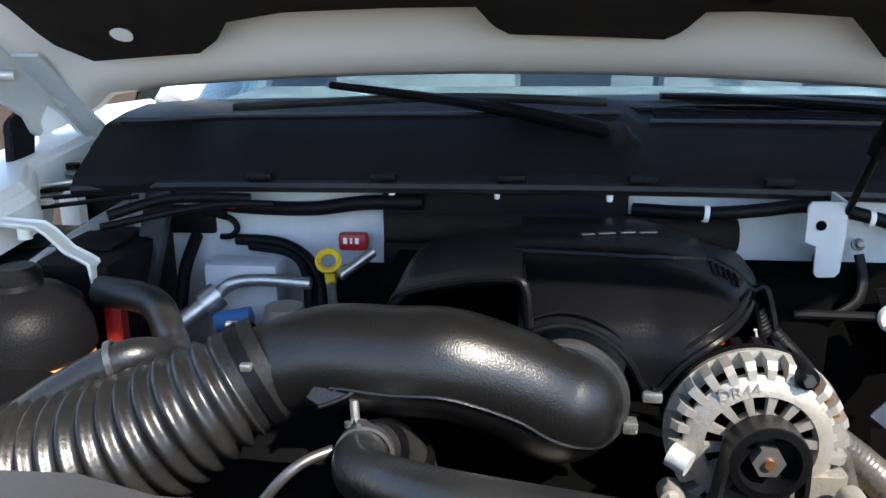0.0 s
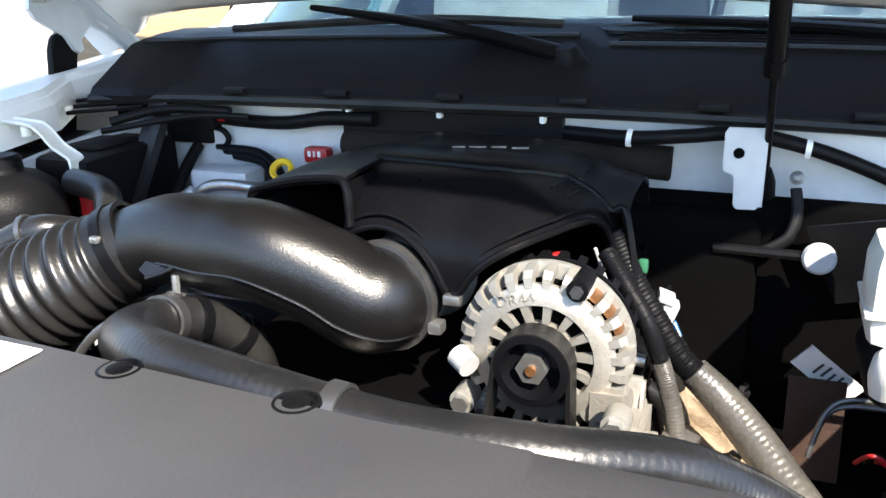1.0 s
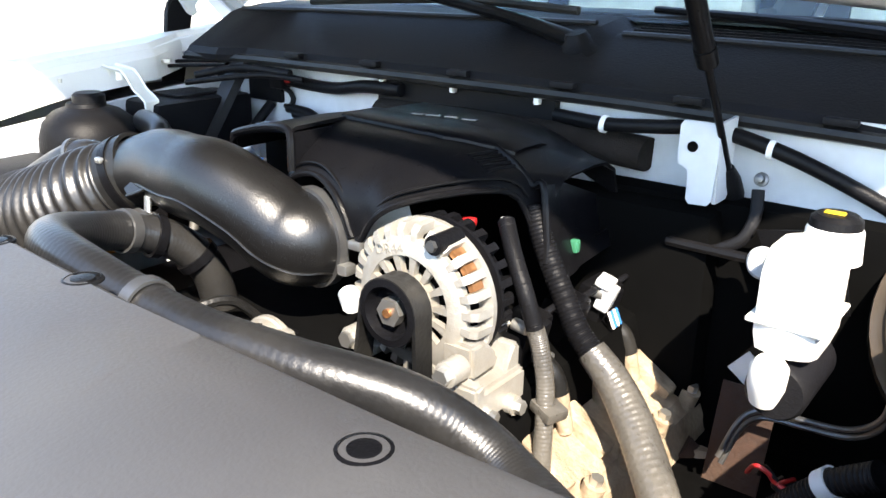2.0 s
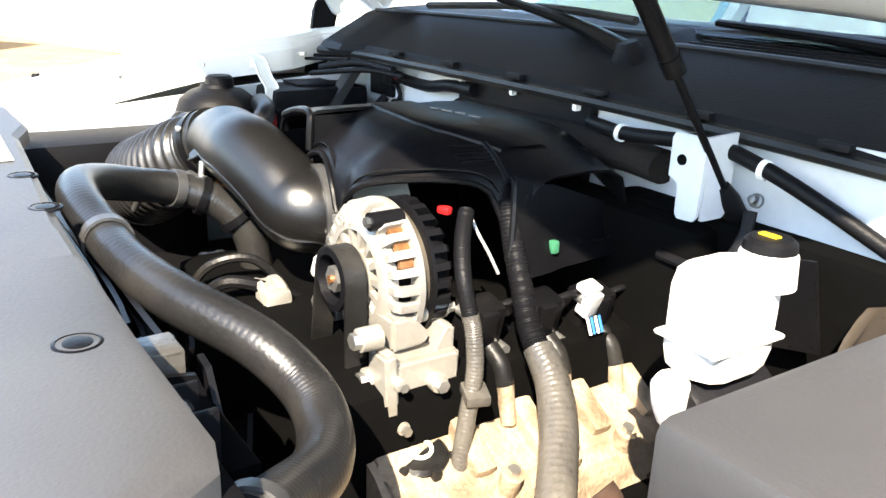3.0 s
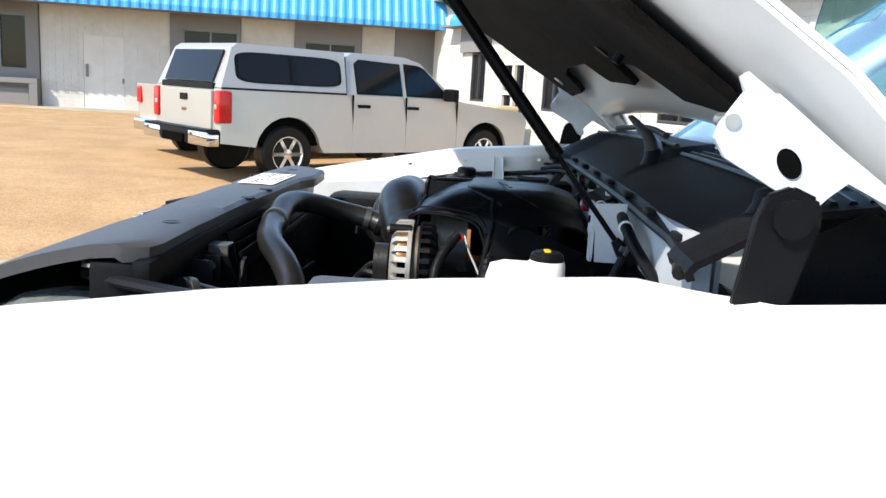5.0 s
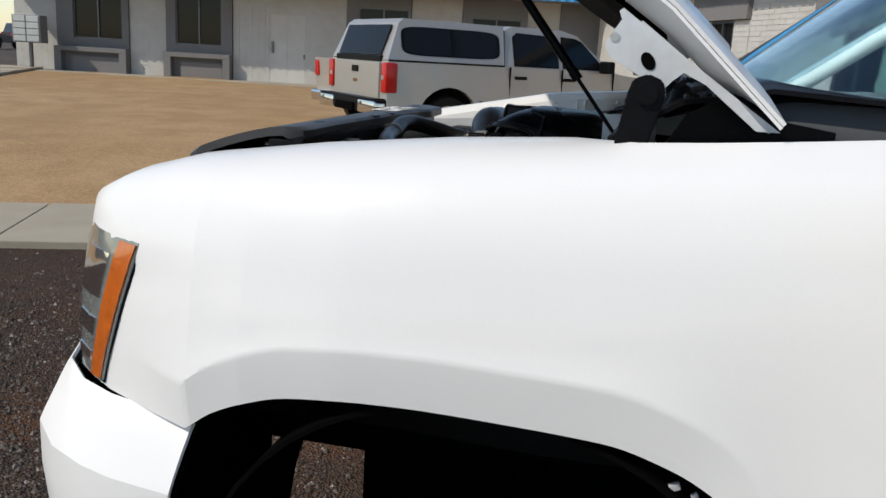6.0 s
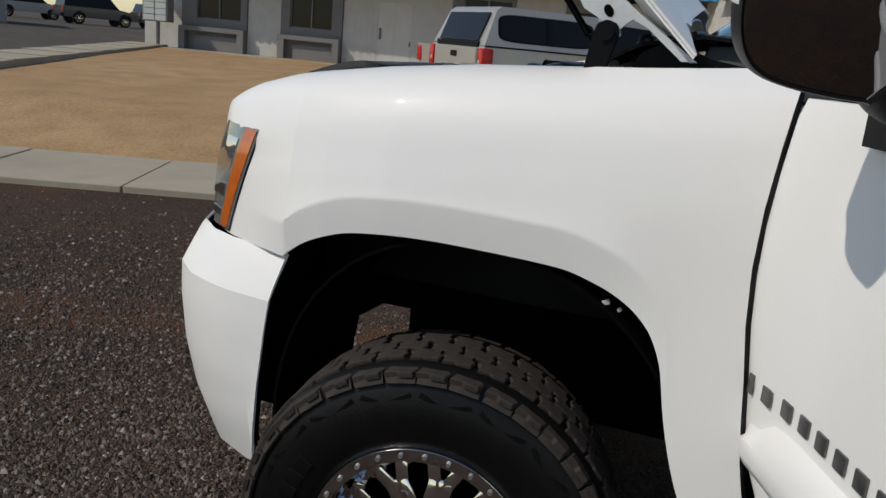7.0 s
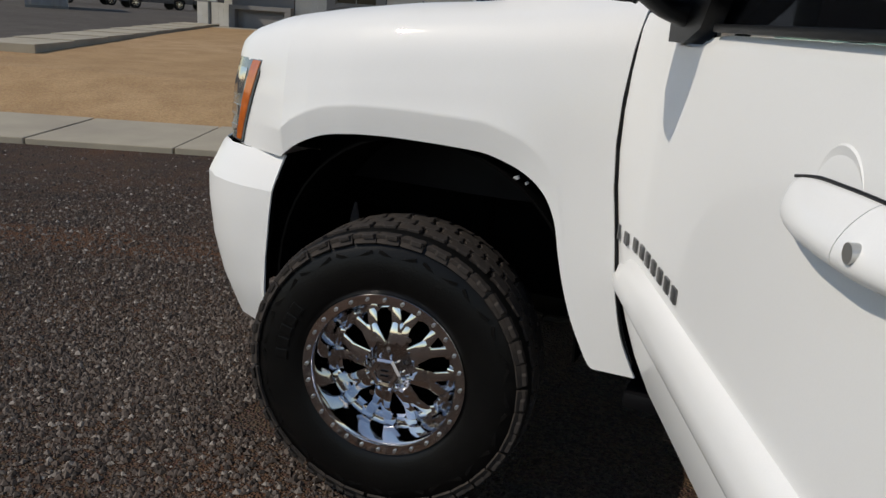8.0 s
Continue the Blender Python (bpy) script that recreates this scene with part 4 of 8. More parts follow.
# black plastic liner inside the wheel arches, its near-black colour carrying the shade
for side in (1, -1):
    bm = B()
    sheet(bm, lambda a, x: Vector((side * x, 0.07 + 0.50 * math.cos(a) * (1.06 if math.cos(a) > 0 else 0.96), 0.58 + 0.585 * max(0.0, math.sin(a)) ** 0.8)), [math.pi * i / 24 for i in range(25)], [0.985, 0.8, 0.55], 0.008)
    sp("wheel_liner", bm, DARK, "black plastic wheel-arch liner, near-black for the shade inside")
    # aprons near-black too, so the shade behind the wheel is in their colour
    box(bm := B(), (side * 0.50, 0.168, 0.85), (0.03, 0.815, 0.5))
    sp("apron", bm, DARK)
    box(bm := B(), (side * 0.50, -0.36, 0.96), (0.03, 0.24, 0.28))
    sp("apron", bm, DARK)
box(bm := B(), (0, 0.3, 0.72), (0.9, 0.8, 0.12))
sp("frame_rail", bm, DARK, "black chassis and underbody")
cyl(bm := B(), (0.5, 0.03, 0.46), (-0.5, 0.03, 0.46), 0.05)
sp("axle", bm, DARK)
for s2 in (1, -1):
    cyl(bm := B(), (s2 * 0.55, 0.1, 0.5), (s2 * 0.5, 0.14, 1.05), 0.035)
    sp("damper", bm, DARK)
    # near-black block in place of the shade behind the bumper corner
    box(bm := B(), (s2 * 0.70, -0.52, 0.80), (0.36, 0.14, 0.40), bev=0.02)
    sp("bumper_corner_shade", bm, DARK, "near-black block standing in for shade behind the bumper corner")

box(bm := B(), (0.965, 0.375, 1.082), (0.010, 0.016, 0.011), rot=(25, 0, 0), bev=0.002)
sp("liner_clip", bm, GREYSEAL, "pale clip at the edge of the wheel-arch liner")
box(bm := B(), (0.960, 0.405, 1.070), (0.008, 0.010, 0.008), rot=(35, 0, 0), bev=0.002)
sp("liner_clip", bm, GREYSEAL, "pale clip at the edge of the wheel-arch liner")

# front bumper
PLAN = [(0.985, -0.40), (0.978, -0.46), (0.967, -0.545), (0.944, -0.63), (0.897, -0.725), (0.81, -0.82), (0.67, -0.89), (0.4, -0.925), (0.0, -0.945)]
PLAN = PLAN + [(-x, y) for x, y in reversed(PLAN[:-1])]

BUMPER_END = rounded(((0.44, -0.10), (0.588, -0.08), (0.80, -0.05), (0.95, -0.03), (1.045, -0.01)))  # how far its rear edge leans forward by height


def bumper_pt(i, z):
    x, y = PLAN[i]
    ins = lerp(((0.42, 0.10), (0.55, 0.05), (0.70, 0.015), (0.84, 0.0), (0.93, 0.0), (0.955, 0.012), (1.035, 0.055), (1.05, 0.07)), z)
    end = min(i, len(PLAN) - 1 - i)
    y += (1.0, 0.75, 0.35)[end] * lerp(BUMPER_END, z) if end < 3 else 0.0
    if end == 0:
        return Vector((x - math.copysign(ins * 0.65, x), y, z))
    n = Vector((x, y + 0.25, 0)).normalized()
    return Vector((x, y, z)) - n * ins


bm = B()
sheet(bm, lambda i, z: bumper_pt(i, z), list(range(len(PLAN))), [0.42, 0.46, 0.5, 0.54, 0.58, 0.62, 0.66, 0.70, 0.75, 0.80, 0.84, 0.89, 0.93, 0.955, 0.995, 1.035, 1.046], 0.006)
sp("bumper", bm, WHITE, "white painted front bumper with a step at its corner", sharp=18)
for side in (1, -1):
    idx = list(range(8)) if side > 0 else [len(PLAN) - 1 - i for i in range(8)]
    # near-black sheet over the white inner face, painting in its shade
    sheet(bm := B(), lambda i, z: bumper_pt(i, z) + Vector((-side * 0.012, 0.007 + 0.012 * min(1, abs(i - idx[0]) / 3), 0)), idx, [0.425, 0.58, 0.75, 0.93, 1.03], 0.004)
    sp("bumper_inner_shade", bm, DARK, "near-black sheet for the shade inside the bumper")

# headlamps wrapped round the corners
for side in (1, -1):
    edge = lambda z: -0.645 + (z - 1.048) * (0.108 / 0.286)

    def lamp_sheet(a, b, off, z0=1.056, z1=1.332):
        bm = B()
        sheet(bm, lambda u, z: (lambda y: Vector((side * (flank(y, z) + off + 0.028 * max(0.0, u) ** 1.5), y - 0.012 * max(0.0, u), z)))(edge(z) * (1 - u) + (-0.80 + 0.03 * (z - 1.05)) * u), [a + (b - a) * i / 8 for i in range(9)], [z0 + (z1 - z0) * i / 8 for i in range(9)], 0.006)
        return bm
    lamp = sp("headlamp", lamp_sheet(0.0, 1.0, 0.010), LENS, "clear plastic headlamp with an amber side strip")
    sp("amber_strip", lamp_sheet(0.02, 0.20, 0.014, 1.062, 1.328), AMBER, "amber side marker", parent=lamp)
    sp("lamp_seal", lamp_sheet(-0.025, 1.0, 0.003, 1.050, 1.338), BLACK, parent=lamp)
    for u0, u1, z0, z1 in ((0.26, 0.60, 1.215, 1.300), (0.26, 0.58, 1.140, 1.175), (0.26, 0.55, 1.085, 1.105)):
        sp("reflector", lamp_sheet(u0, u1, 0.012, z0, z1), CHROME, parent=lamp)

# grille carrier behind the bumper and the upper radiator cover
box(bm := B(), (0, -0.62, 1.18), (1.25, 0.3, 0.34), bev=0.04)
sp("grille", bm, BLACK, "black grille carrier")
rear_edge = ((-0.57, -0.40), (-0.515, -0.348), (-0.36, -0.345), (-0.30, -0.365), (0.1, -0.388), (0.35, -0.392), (0.485, -0.39), (0.512, -0.397), (0.530, -0.425))
front_edge = ((-0.57, -0.44), (-0.55, -0.458), (-0.40, -0.50), (-0.285, -0.52), (-0.28, -0.50), (-0.215, -0.50), (-0.21, -0.53), (-0.02, -0.548), (0.115, -0.56), (0.12, -0.535), (0.19, -0.535), (0.195, -0.575), (0.30, -0.60), (0.43, -0.635), (0.512, -0.655), (0.530, -0.63))


def cover_top(x, t):
    y0, y1 = lerp(rear_edge, x), lerp(front_edge, x)
    y = y0 + (y1 - y0) * t
    d = max(0.0, -0.45 - y)
    return Vector((x, y, 1.514 - 0.19 * d - 0.7 * d * d - (0.006 if t in (0, 1) else 0)))


bm = B()
shell(bm, cover_top, sorted({x for x, _ in rear_edge} | {x for x, _ in front_edge} | {-0.5 + 0.05 * i for i in range(20)}), [0, 0.05, 0.2, 0.35, 0.5, 0.65, 0.8, 0.95, 1], lambda x, t: Vector((0, 0, -0.018)))
cover = sp("radiator_cover", bm, COVERGREY, "dusty grey plastic radiator cover", sharp=35)
for x, y in ((0.353, -0.425), (0.05, -0.392), (-0.079, -0.392), (-0.389, -0.423), (-0.47, -0.42), (-0.316, -0.469), (-0.172, -0.452)):
    lathe(bm := B(), (x, y, 1.512), (0, 0, 1), [(0, 0.0150), (0.002, 0.0145), (0.0026, 0.0125), (-0.001, 0.0115), (-0.001, 0.0095), (0.0025, 0.0085), (0.003, 0.004), (0.003, 0.001)], 24)
    sp("push_pin", bm, SATIN, parent=cover)
label_m = basis((-0.245, -0.425, 1.516), (1, -0.03, 0), (0.03, 1, 0), (0, 0, 1))
box(bm := B(), (0, 0, 0), (0.20, 0.075, 0.0012), m=label_m)
lab = sp("paper_label", bm, PAPER, "white paper label with small print", False, cover)
rr = random.Random(3)
for i in range(8):
    y = 0.030 - i * 0.0085
    x = -0.09
    while x < 0.085:
        w = rr.uniform(0.006, 0.03)
        if rr.random() < (0.75 if i < 6 else 0.35) and not (i < 3 and x > 0.02):
            box(bm := B(), (x + w / 2, y, 0.001), (w, 0.0026, 0.0006), m=label_m)
            sp("print_bar", bm, PRINT, "", False, lab)
        x += w + 0.004
sheet(bm := B(), lambda x, k: cover_top(x, 1) + Vector((0, 0.012 * k, -0.010 - 0.11 * k)), [-0.56 + 0.0363 * q for q in range(31)], [0, 0.1, 0.5, 1.0], 0.004)
sp("cover_skirt", bm, DUSTY, "black plastic skirt under the front edge", parent=cover)
# radiator, shroud and support under the cover
box(bm := B(), (-0.02, -0.44, 1.27), (1.1, 0.06, 0.44), bev=0.01)
sp("radiator", bm, BLACK, "black radiator core and tanks")
box(bm := B(), (-0.02, -0.398, 1.47), (1.12, 0.025, 0.05), bev=0.006)
sp("shroud_rim", bm, SATIN)
SIDEX = Matrix(((0, 0, 1, 0), (1, 0, 0, 0), (0, 1, 0, 0), (0, 0, 0, 1)))  # outline in y and z, thickness along x
for y, z, h in ((-0.376, 1.478, 0.030), (-0.362, 1.462, 0.036), (-0.348, 1.440, 0.040)):
    sheet(bm := B(), lambda x, k: Vector((x, y + 0.006 * k - 0.020 * ((x + 0.02) / 0.3) ** 4 * (x > 0.1), z - h * k)), [-0.42 + 0.04 * q for q in range(17)], [0, 0.15, 0.85, 1.0], 0.004)
    sp("shroud_rib", bm, SATIN, "long black rib of the fan shroud")
sheet(bm := B(), lambda x, k: Vector((x, -0.352 + 0.035 * k, 1.455 - 0.16 * k)), [0.02 + 0.03 * q for q in range(9)], [0, 0.1, 0.5, 1.0], 0.005)
shroud = sp("fan_shroud", bm, SATIN, "glossy black fan shroud")
prism(bm := B(), [(-0.385, 1.475), (-0.352, 1.475), (-0.345, 1.44), (-0.318, 1.31), (-0.385, 1.31)], 0.283, 0.289, SIDEX)
sp("gusset", bm, SATIN, parent=shroud)
prism(bm := B(), [(-0.388, 1.468), (-0.350, 1.462), (-0.300, 1.33), (-0.388, 1.33)], 0.322, 0.327, SIDEX)
sp("gusset", bm, SATIN, parent=shroud)
prism(bm := B(), [(0.283, 1.455), (0.300, 1.452), (0.365, 1.36), (0.365, 1.31), (0.283, 1.31)], -0.336, -0.331, Matrix(((1, 0, 0, 0), (0, 0, 1, 0), (0, 1, 0, 0), (0, 0, 0, 1))))
sp("gusset", bm, BLACK, parent=shroud)
box(bm := B(), (0.297, -0.368, 1.474), (0.034, 0.030, 0.005), bev=0.002)
box(bm, (0.312, -0.368, 1.456), (0.004, 0.030, 0.040), bev=0.001)
sp("shroud_clip", bm, TAPED, "bent grey steel bracket", parent=shroud)
for x in (0.345, 0.385):
    box(bm := B(), (x, -0.372, 1.430), (0.005, 0.034, 0.075), bev=0.0015)
    sp("clip_side", bm, BLACK, parent=shroud)
box(bm := B(), (0.365, -0.386, 1.430), (0.040, 0.005, 0.075), bev=0.0015)
sp("clip_side", bm, BLACK, parent=shroud)
box(bm := B(), (0.365, -0.372, 1.438), (0.012, 0.010, 0.05), bev=0.002)
sp("clip_insert", bm, STEEL, parent=shroud)
cyl(bm := B(), (0.345, -0.366, 1.452), (0.352, -0.366, 1.452), 0.006, seg=6)
sp("bolt", bm, DARKSTEEL)
# near-black plane standing in for the shade behind the fan
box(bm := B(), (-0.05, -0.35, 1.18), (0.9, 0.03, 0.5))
sp("fan_shade", bm, DARK)
lathe(bm := B(), (0.05, -0.325, 1.16), (0, 1, 0), [(0, 0.06), (0.03, 0.055), (0.034, 0.03)], 24)
fan = sp("cooling_fan", bm, BLACK, "black plastic cooling fan")
for k in range(9):
    a = 2 * math.pi * k / 9
    mf = basis((0.05 + 0.13 * math.cos(a), -0.31, 1.16 + 0.13 * math.sin(a)), (math.cos(a), 0.25, math.sin(a)), (-math.sin(a), 0.3, math.cos(a)), (0, 1, 0))
    box(bm := B(), (0, 0, 0), (0.22, 0.09, 0.005), m=mf)
    sp("fan_blade", bm, BLACK, parent=fan)

# inner aprons, firewall, cowl
for side in (1, -1):
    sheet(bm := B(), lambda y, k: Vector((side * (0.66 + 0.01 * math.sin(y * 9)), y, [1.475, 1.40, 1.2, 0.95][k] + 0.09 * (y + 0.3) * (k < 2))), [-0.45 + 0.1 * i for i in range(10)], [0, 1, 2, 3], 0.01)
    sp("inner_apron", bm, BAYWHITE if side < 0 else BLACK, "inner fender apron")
WALLY = lambda x: 0.302 - 0.045 * x
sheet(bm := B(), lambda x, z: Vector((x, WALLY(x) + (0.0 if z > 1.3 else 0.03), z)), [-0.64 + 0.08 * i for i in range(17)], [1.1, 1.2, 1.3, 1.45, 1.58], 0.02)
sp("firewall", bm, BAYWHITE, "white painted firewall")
# dark heat shield and felt in front of the firewall
sheet(bm := B(), lambda x, z: Vector((x, WALLY(x) - 0.022 - 0.03 * max(0, 1.50 - z) * 4 * (1 if z < 1.5 else 0), z)), [-0.275, -0.2, -0.12, -0.04, 0.045], [1.25, 1.40, 1.48, 1.50, 1.572], 0.012)
shield = sp("heat_shield", bm, BLACK, "black plastic plenum panel with white clips")
for x in (-0.262, -0.123, 0.02):
    box(bm := B(), (x, WALLY(x) - 0.038, 1.562), (0.008, 0.012, 0.016), bev=0.003)
    sp("clip", bm, PAPER, parent=shield)
tube(bm := B(), [(-0.27, 0.285, 1.51), (-0.1, 0.275, 1.515), (0.08, 0.268, 1.515), (0.18, 0.262, 1.512)], 0.026, flat=0.8)
sp("felt_roll", bm, FELT, "black felt pad behind the engine cover")
# near-black pads over the firewall: the shade there is in their colour
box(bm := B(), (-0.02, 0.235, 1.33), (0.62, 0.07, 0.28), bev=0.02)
sp("bulkhead_shade_pad", bm, DARK)
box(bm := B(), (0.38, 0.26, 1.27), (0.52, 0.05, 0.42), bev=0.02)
sp("bulkhead_shade_pad", bm, DARK, "firewall pad, near-black for the shade low in the bay")

CB = lambda x: 0.262 - 0.05 * x - 0.03 * (abs(x) > 0.6)


def sag(x):
    return 0.04 * x * x if x > 0 else 0.008 * x * x


def cowl_pt(x, k):
    y0 = CB(x)
    lowered = 0.012 if x > 0.06 else 0.0
    rows = ((0.0, 1.567), (-0.004, 1.577), (0.004, 1.588), (0.012, 1.592), (0.10, 1.648 - lowered), (0.115, 1.652 - lowered), (0.17, 1.660 - lowered), (0.24, 1.664))
    if k == 8:
        return Vector((x, 0.53 + 0.16 * (x / 0.70) ** 4, 1.660 - 0.02 * (x / 0.70) ** 2))
    dy, z = rows[k]
    return Vector((x, y0 + dy + 0.05 * x, z - sag(x) + (0.01 * x if k > 3 else 0)))


xs = [-0.68 + 0.04 * i for i in range(18)] + [0.02, 0.05, 0.07, 0.1] + [0.14 + 0.04 * i for i in range(15)]
sheet(bm := B(), cowl_pt, xs, list(range(9)), 0.008)
cowl = sp("cowl_panel", bm, DUSTY, "black plastic cowl panel below the windscreen", sharp=25)
for x in [-0.6 + 0.165 * i for i in range(8)]:
    box(bm := B(), (x, CB(x) + 0.05 * x - 0.006, 1.585 - sag(x)), (0.035, 0.012, 0.008), bev=0.002)
    sp("cowl_clip", bm, DUSTY, parent=cowl)
tube(bm := B(), [(x, CB(x) + 0.05 * x - 0.004, 1.571 - sag(x)) for x in [-0.68 + 0.136 * i for i in range(11)]], 0.008, seg=8)
sp("seal_strip", bm, RUBBER, "rubber hood seal", parent=cowl)
for i in range(5):
    tube(bm := B(), [(x, CB(x) + 0.05 * x + 0.125 + 0.02 * i, 1.653 - sag(x) + 0.002 * i + 0.01 * x - 0.010 * (x > 0.06)) for x in (0.09, 0.3, 0.5, 0.68)], 0.005, seg=6, per=3)
    sp("vent_slat", bm, SATIN, parent=cowl)

for xa, xb in ((-0.66, 0.04), (0.08, 0.69)):
    tube(bm := B(), [cowl_pt(xa + (xb - xa) * i / 12, 5) + Vector((0, -0.004, 0.001)) for i in range(13)], 0.0045, seg=8, per=2)
    sp("cowl_lip", bm, PIPE, parent=cowl)

for side in (1, -1):
    # near-black block filling the gap beside the cowl with painted shade
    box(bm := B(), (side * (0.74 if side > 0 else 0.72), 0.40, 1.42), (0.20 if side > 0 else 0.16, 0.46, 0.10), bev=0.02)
    sp("hinge_well_shade", bm, DARK, "near-black block for the shade in the hinge well")
    prism(bm := B(), [(0.315, 1.45), (0.315, 1.555), (0.345, 1.605), (0.40, 1.632), (0.50, 1.60), (0.57, 1.59), (0.57, 1.45)], 0.702, 0.712, Matrix(((0, 0, side, 0), (1, 0, 0, 0), (0, 1, 0, 0), (0, 0, 0, 1))))
    sp("cowl_end", bm, SATIN, "black plastic end of the cowl", parent=cowl)

# windscreen, pillars, dash, roof
def screen_pt(u, v):
    x = u * (0.70 - 0.10 * v)
    return Vector((x, 0.43 + 0.66 * v + 0.24 * u ** 4, 1.655 + 0.50 * v - 0.02 * u * u))


sheet(bm := B(), screen_pt, [-1 + 0.1 * i for i in range(21)], [i / 6 for i in range(7)], 0.006)
screen = sp("windscreen", bm, GLASS, "clear tinted windscreen")
screen.visible_shadow = False
for side in (1, -1):
    tube(bm := B(), [screen_pt(side * 1.03, v) + Vector((side * 0.015, 0.01, 0)) for v in (-0.02, 0.3, 0.6, 1.0)], 0.035, seg=10)
    sp("windscreen_pillar", bm, WHITE, "white windscreen pillar")
box(bm := B(), (0, 0.72, 1.58), (1.34, 0.5, 0.12), bev=0.04)
sp("dashboard", bm, GREYIN, "grey dashboard top")
lathe(bm := B(), (0.36, 0.95, 1.62), (0, -0.85, 0.5), [(0, 0.19), (0.012, 0.2), (0.024, 0.19), (0.012, 0.178), (0, 0.19)], 28, caps=False)
sp("steering_wheel", bm, BLACK)
for x in (-0.36, 0.36):
    box(bm := B(), (x, 1.45, 1.45), (0.5, 0.16, 0.75), rot=(-12, 0, 0), bev=0.06)
    st = sp("seat", bm, GREYIN, "grey cloth front seat")
    box(bm := B(), (x, 1.53, 1.92), (0.26, 0.1, 0.2), bev=0.04)
    sp("headrest", bm, GREYIN, parent=st)
bm = B()
sheet(bm, lambda u, y: Vector((u * 0.66, y, 2.16 - 0.05 * u * u - 0.02 * max(0, y - 3) ** 2)), [-1 + 0.2 * i for i in range(11)], [1.13, 1.3, 1.8, 2.5, 3.2, 4.2], 0.03)
sp("roof", bm, WHITE, "white painted roof")
for side in (1, -1):
    bm = B()
    y0 = 1.82 if side > 0 else 0.72
    prism(bm, [(y0, 0.62), (2.85, 0.62), (2.88, 0.9), (3.0, 1.05), (3.3, 1.12), (3.6, 1.05), (3.75, 0.85), (3.8, 0.62), (4.5, 0.7), (4.55, 1.5), (y0, 1.5)], 0.96, 1.0, Matrix(((0, 0, side, 0), (1, 0, 0, 0), (0, 1, 0, 0), (0, 0, 0, 1))))
    sp("body_side", bm, WHITE, "white painted body side")
    ya = 1.80
    if side < 0:
        sheet(bm := B(), lambda y, v: Vector((side * (0.965 - 0.29 * v), y, 1.5 + 0.62 * v)), [0.9, 1.3, 1.72], [0, 0.5, 1.0], 0.006)
        sp("side_window", bm, SIDEGLASS, "green-tinted passenger door glass").visible_shadow = False
    sheet(bm := B(), lambda y, v: Vector((side * (0.965 - 0.29 * v), y + 0.12 * v * (y > 4), 1.5 + 0.62 * v)), [ya, 2.6, 3.3, 4.4], [0, 0.5, 1.0], 0.006)
    sp("side_window", bm, TINT, "dark tinted side glass")
    for y in ((1.82, 2.8, 4.45) if side > 0 else (1.75, 2.8, 4.45)):
        tube(bm := B(), [(side * 0.972, y, 1.5), (side * 0.83, y + 0.02, 1.8), (side * 0.68, y + 0.05, 2.13)], 0.045, seg=8, per=4)
        sp("roof_pillar", bm, WHITE)
box(bm := B(), (0, 4.5, 1.3), (1.92, 0.06, 1.2), bev=0.03)
sp("tail_door", bm, WHITE)
sheet(bm := B(), lambda u, v: Vector((u * (0.93 - 0.27 * v), 4.50 - 0.28 * v * v, 1.86 + 0.26 * v)), [-1, -0.5, 0, 0.5, 1], [0, 0.5, 1.0], 0.008)
sp("tail_glass", bm, TINT, "dark tinted tail window")
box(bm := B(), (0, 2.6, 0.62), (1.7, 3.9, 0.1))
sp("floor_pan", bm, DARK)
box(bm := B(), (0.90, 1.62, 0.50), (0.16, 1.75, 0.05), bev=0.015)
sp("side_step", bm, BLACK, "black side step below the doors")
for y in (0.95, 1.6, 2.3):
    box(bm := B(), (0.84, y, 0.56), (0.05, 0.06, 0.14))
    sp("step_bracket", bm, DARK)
# unseen block, added to stop light passing under the car
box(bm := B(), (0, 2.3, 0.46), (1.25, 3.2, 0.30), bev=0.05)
sp("underfloor_blocker", bm, DARK, "unseen dark block under the floor that keeps light out")
for side in (1, -1):
    box(bm := B(), (side * 0.93, 1.83, 0.585), (0.14, 1.9, 0.08), bev=0.03)
    sp("side_step", bm, BLACK, "black running board")

# ---- open front door ----
DO, DU, DN = Vector((0.985, 0.705, 0)), Vector((0.925, 0.38, 0)).normalized(), Vector((0.38, -0.925, 0)).normalized()
MD = basis(DO, DU, (0, 0, 1), DN)  # along the door, up, out of it


def door_out(s, z):
    k = min(1.0, max(0.0, (0.18 - s) / 0.20))
    sweep = max(0.0, (0.683 - lerp(FRONT_GAP, z)) / 0.925 + 0.02 * ((z - 1.0) / 0.5) ** 2)  # the leading edge sweeps out to the fender
    return -0.02 * ((z - 1.0) / 0.5) ** 2 - 0.05 * max(0.0, (0.85 - z) / 0.25) ** 2 + sweep * k * k * (3 - 2 * k)


bm = B()
ys = [0.62, 0.68, 0.75, 0.82, 0.9, 1.0, 1.1, 1.2, 1.3, 1.4, 1.46, 1.475]
left = lambda z: lerp(((0.62, 0.20), (0.66, 0.13), (0.71, 0.06), (0.80, -0.01), (0.90, -0.02), (1.56, -0.02)), z)
right = lambda z: lerp(((0.62, 1.2), (0.7, 1.33), (1.0, 1.39), (1.51, 1.37)), z)
sill = lambda s: lerp(((0.0, 0.07), (0.17, 0.07), (0.19, 0.0), (0.33, 0.0), (0.39, 0.012), (0.45, 0.03), (2, 0.033)), s)  # height of the sill above 1.475


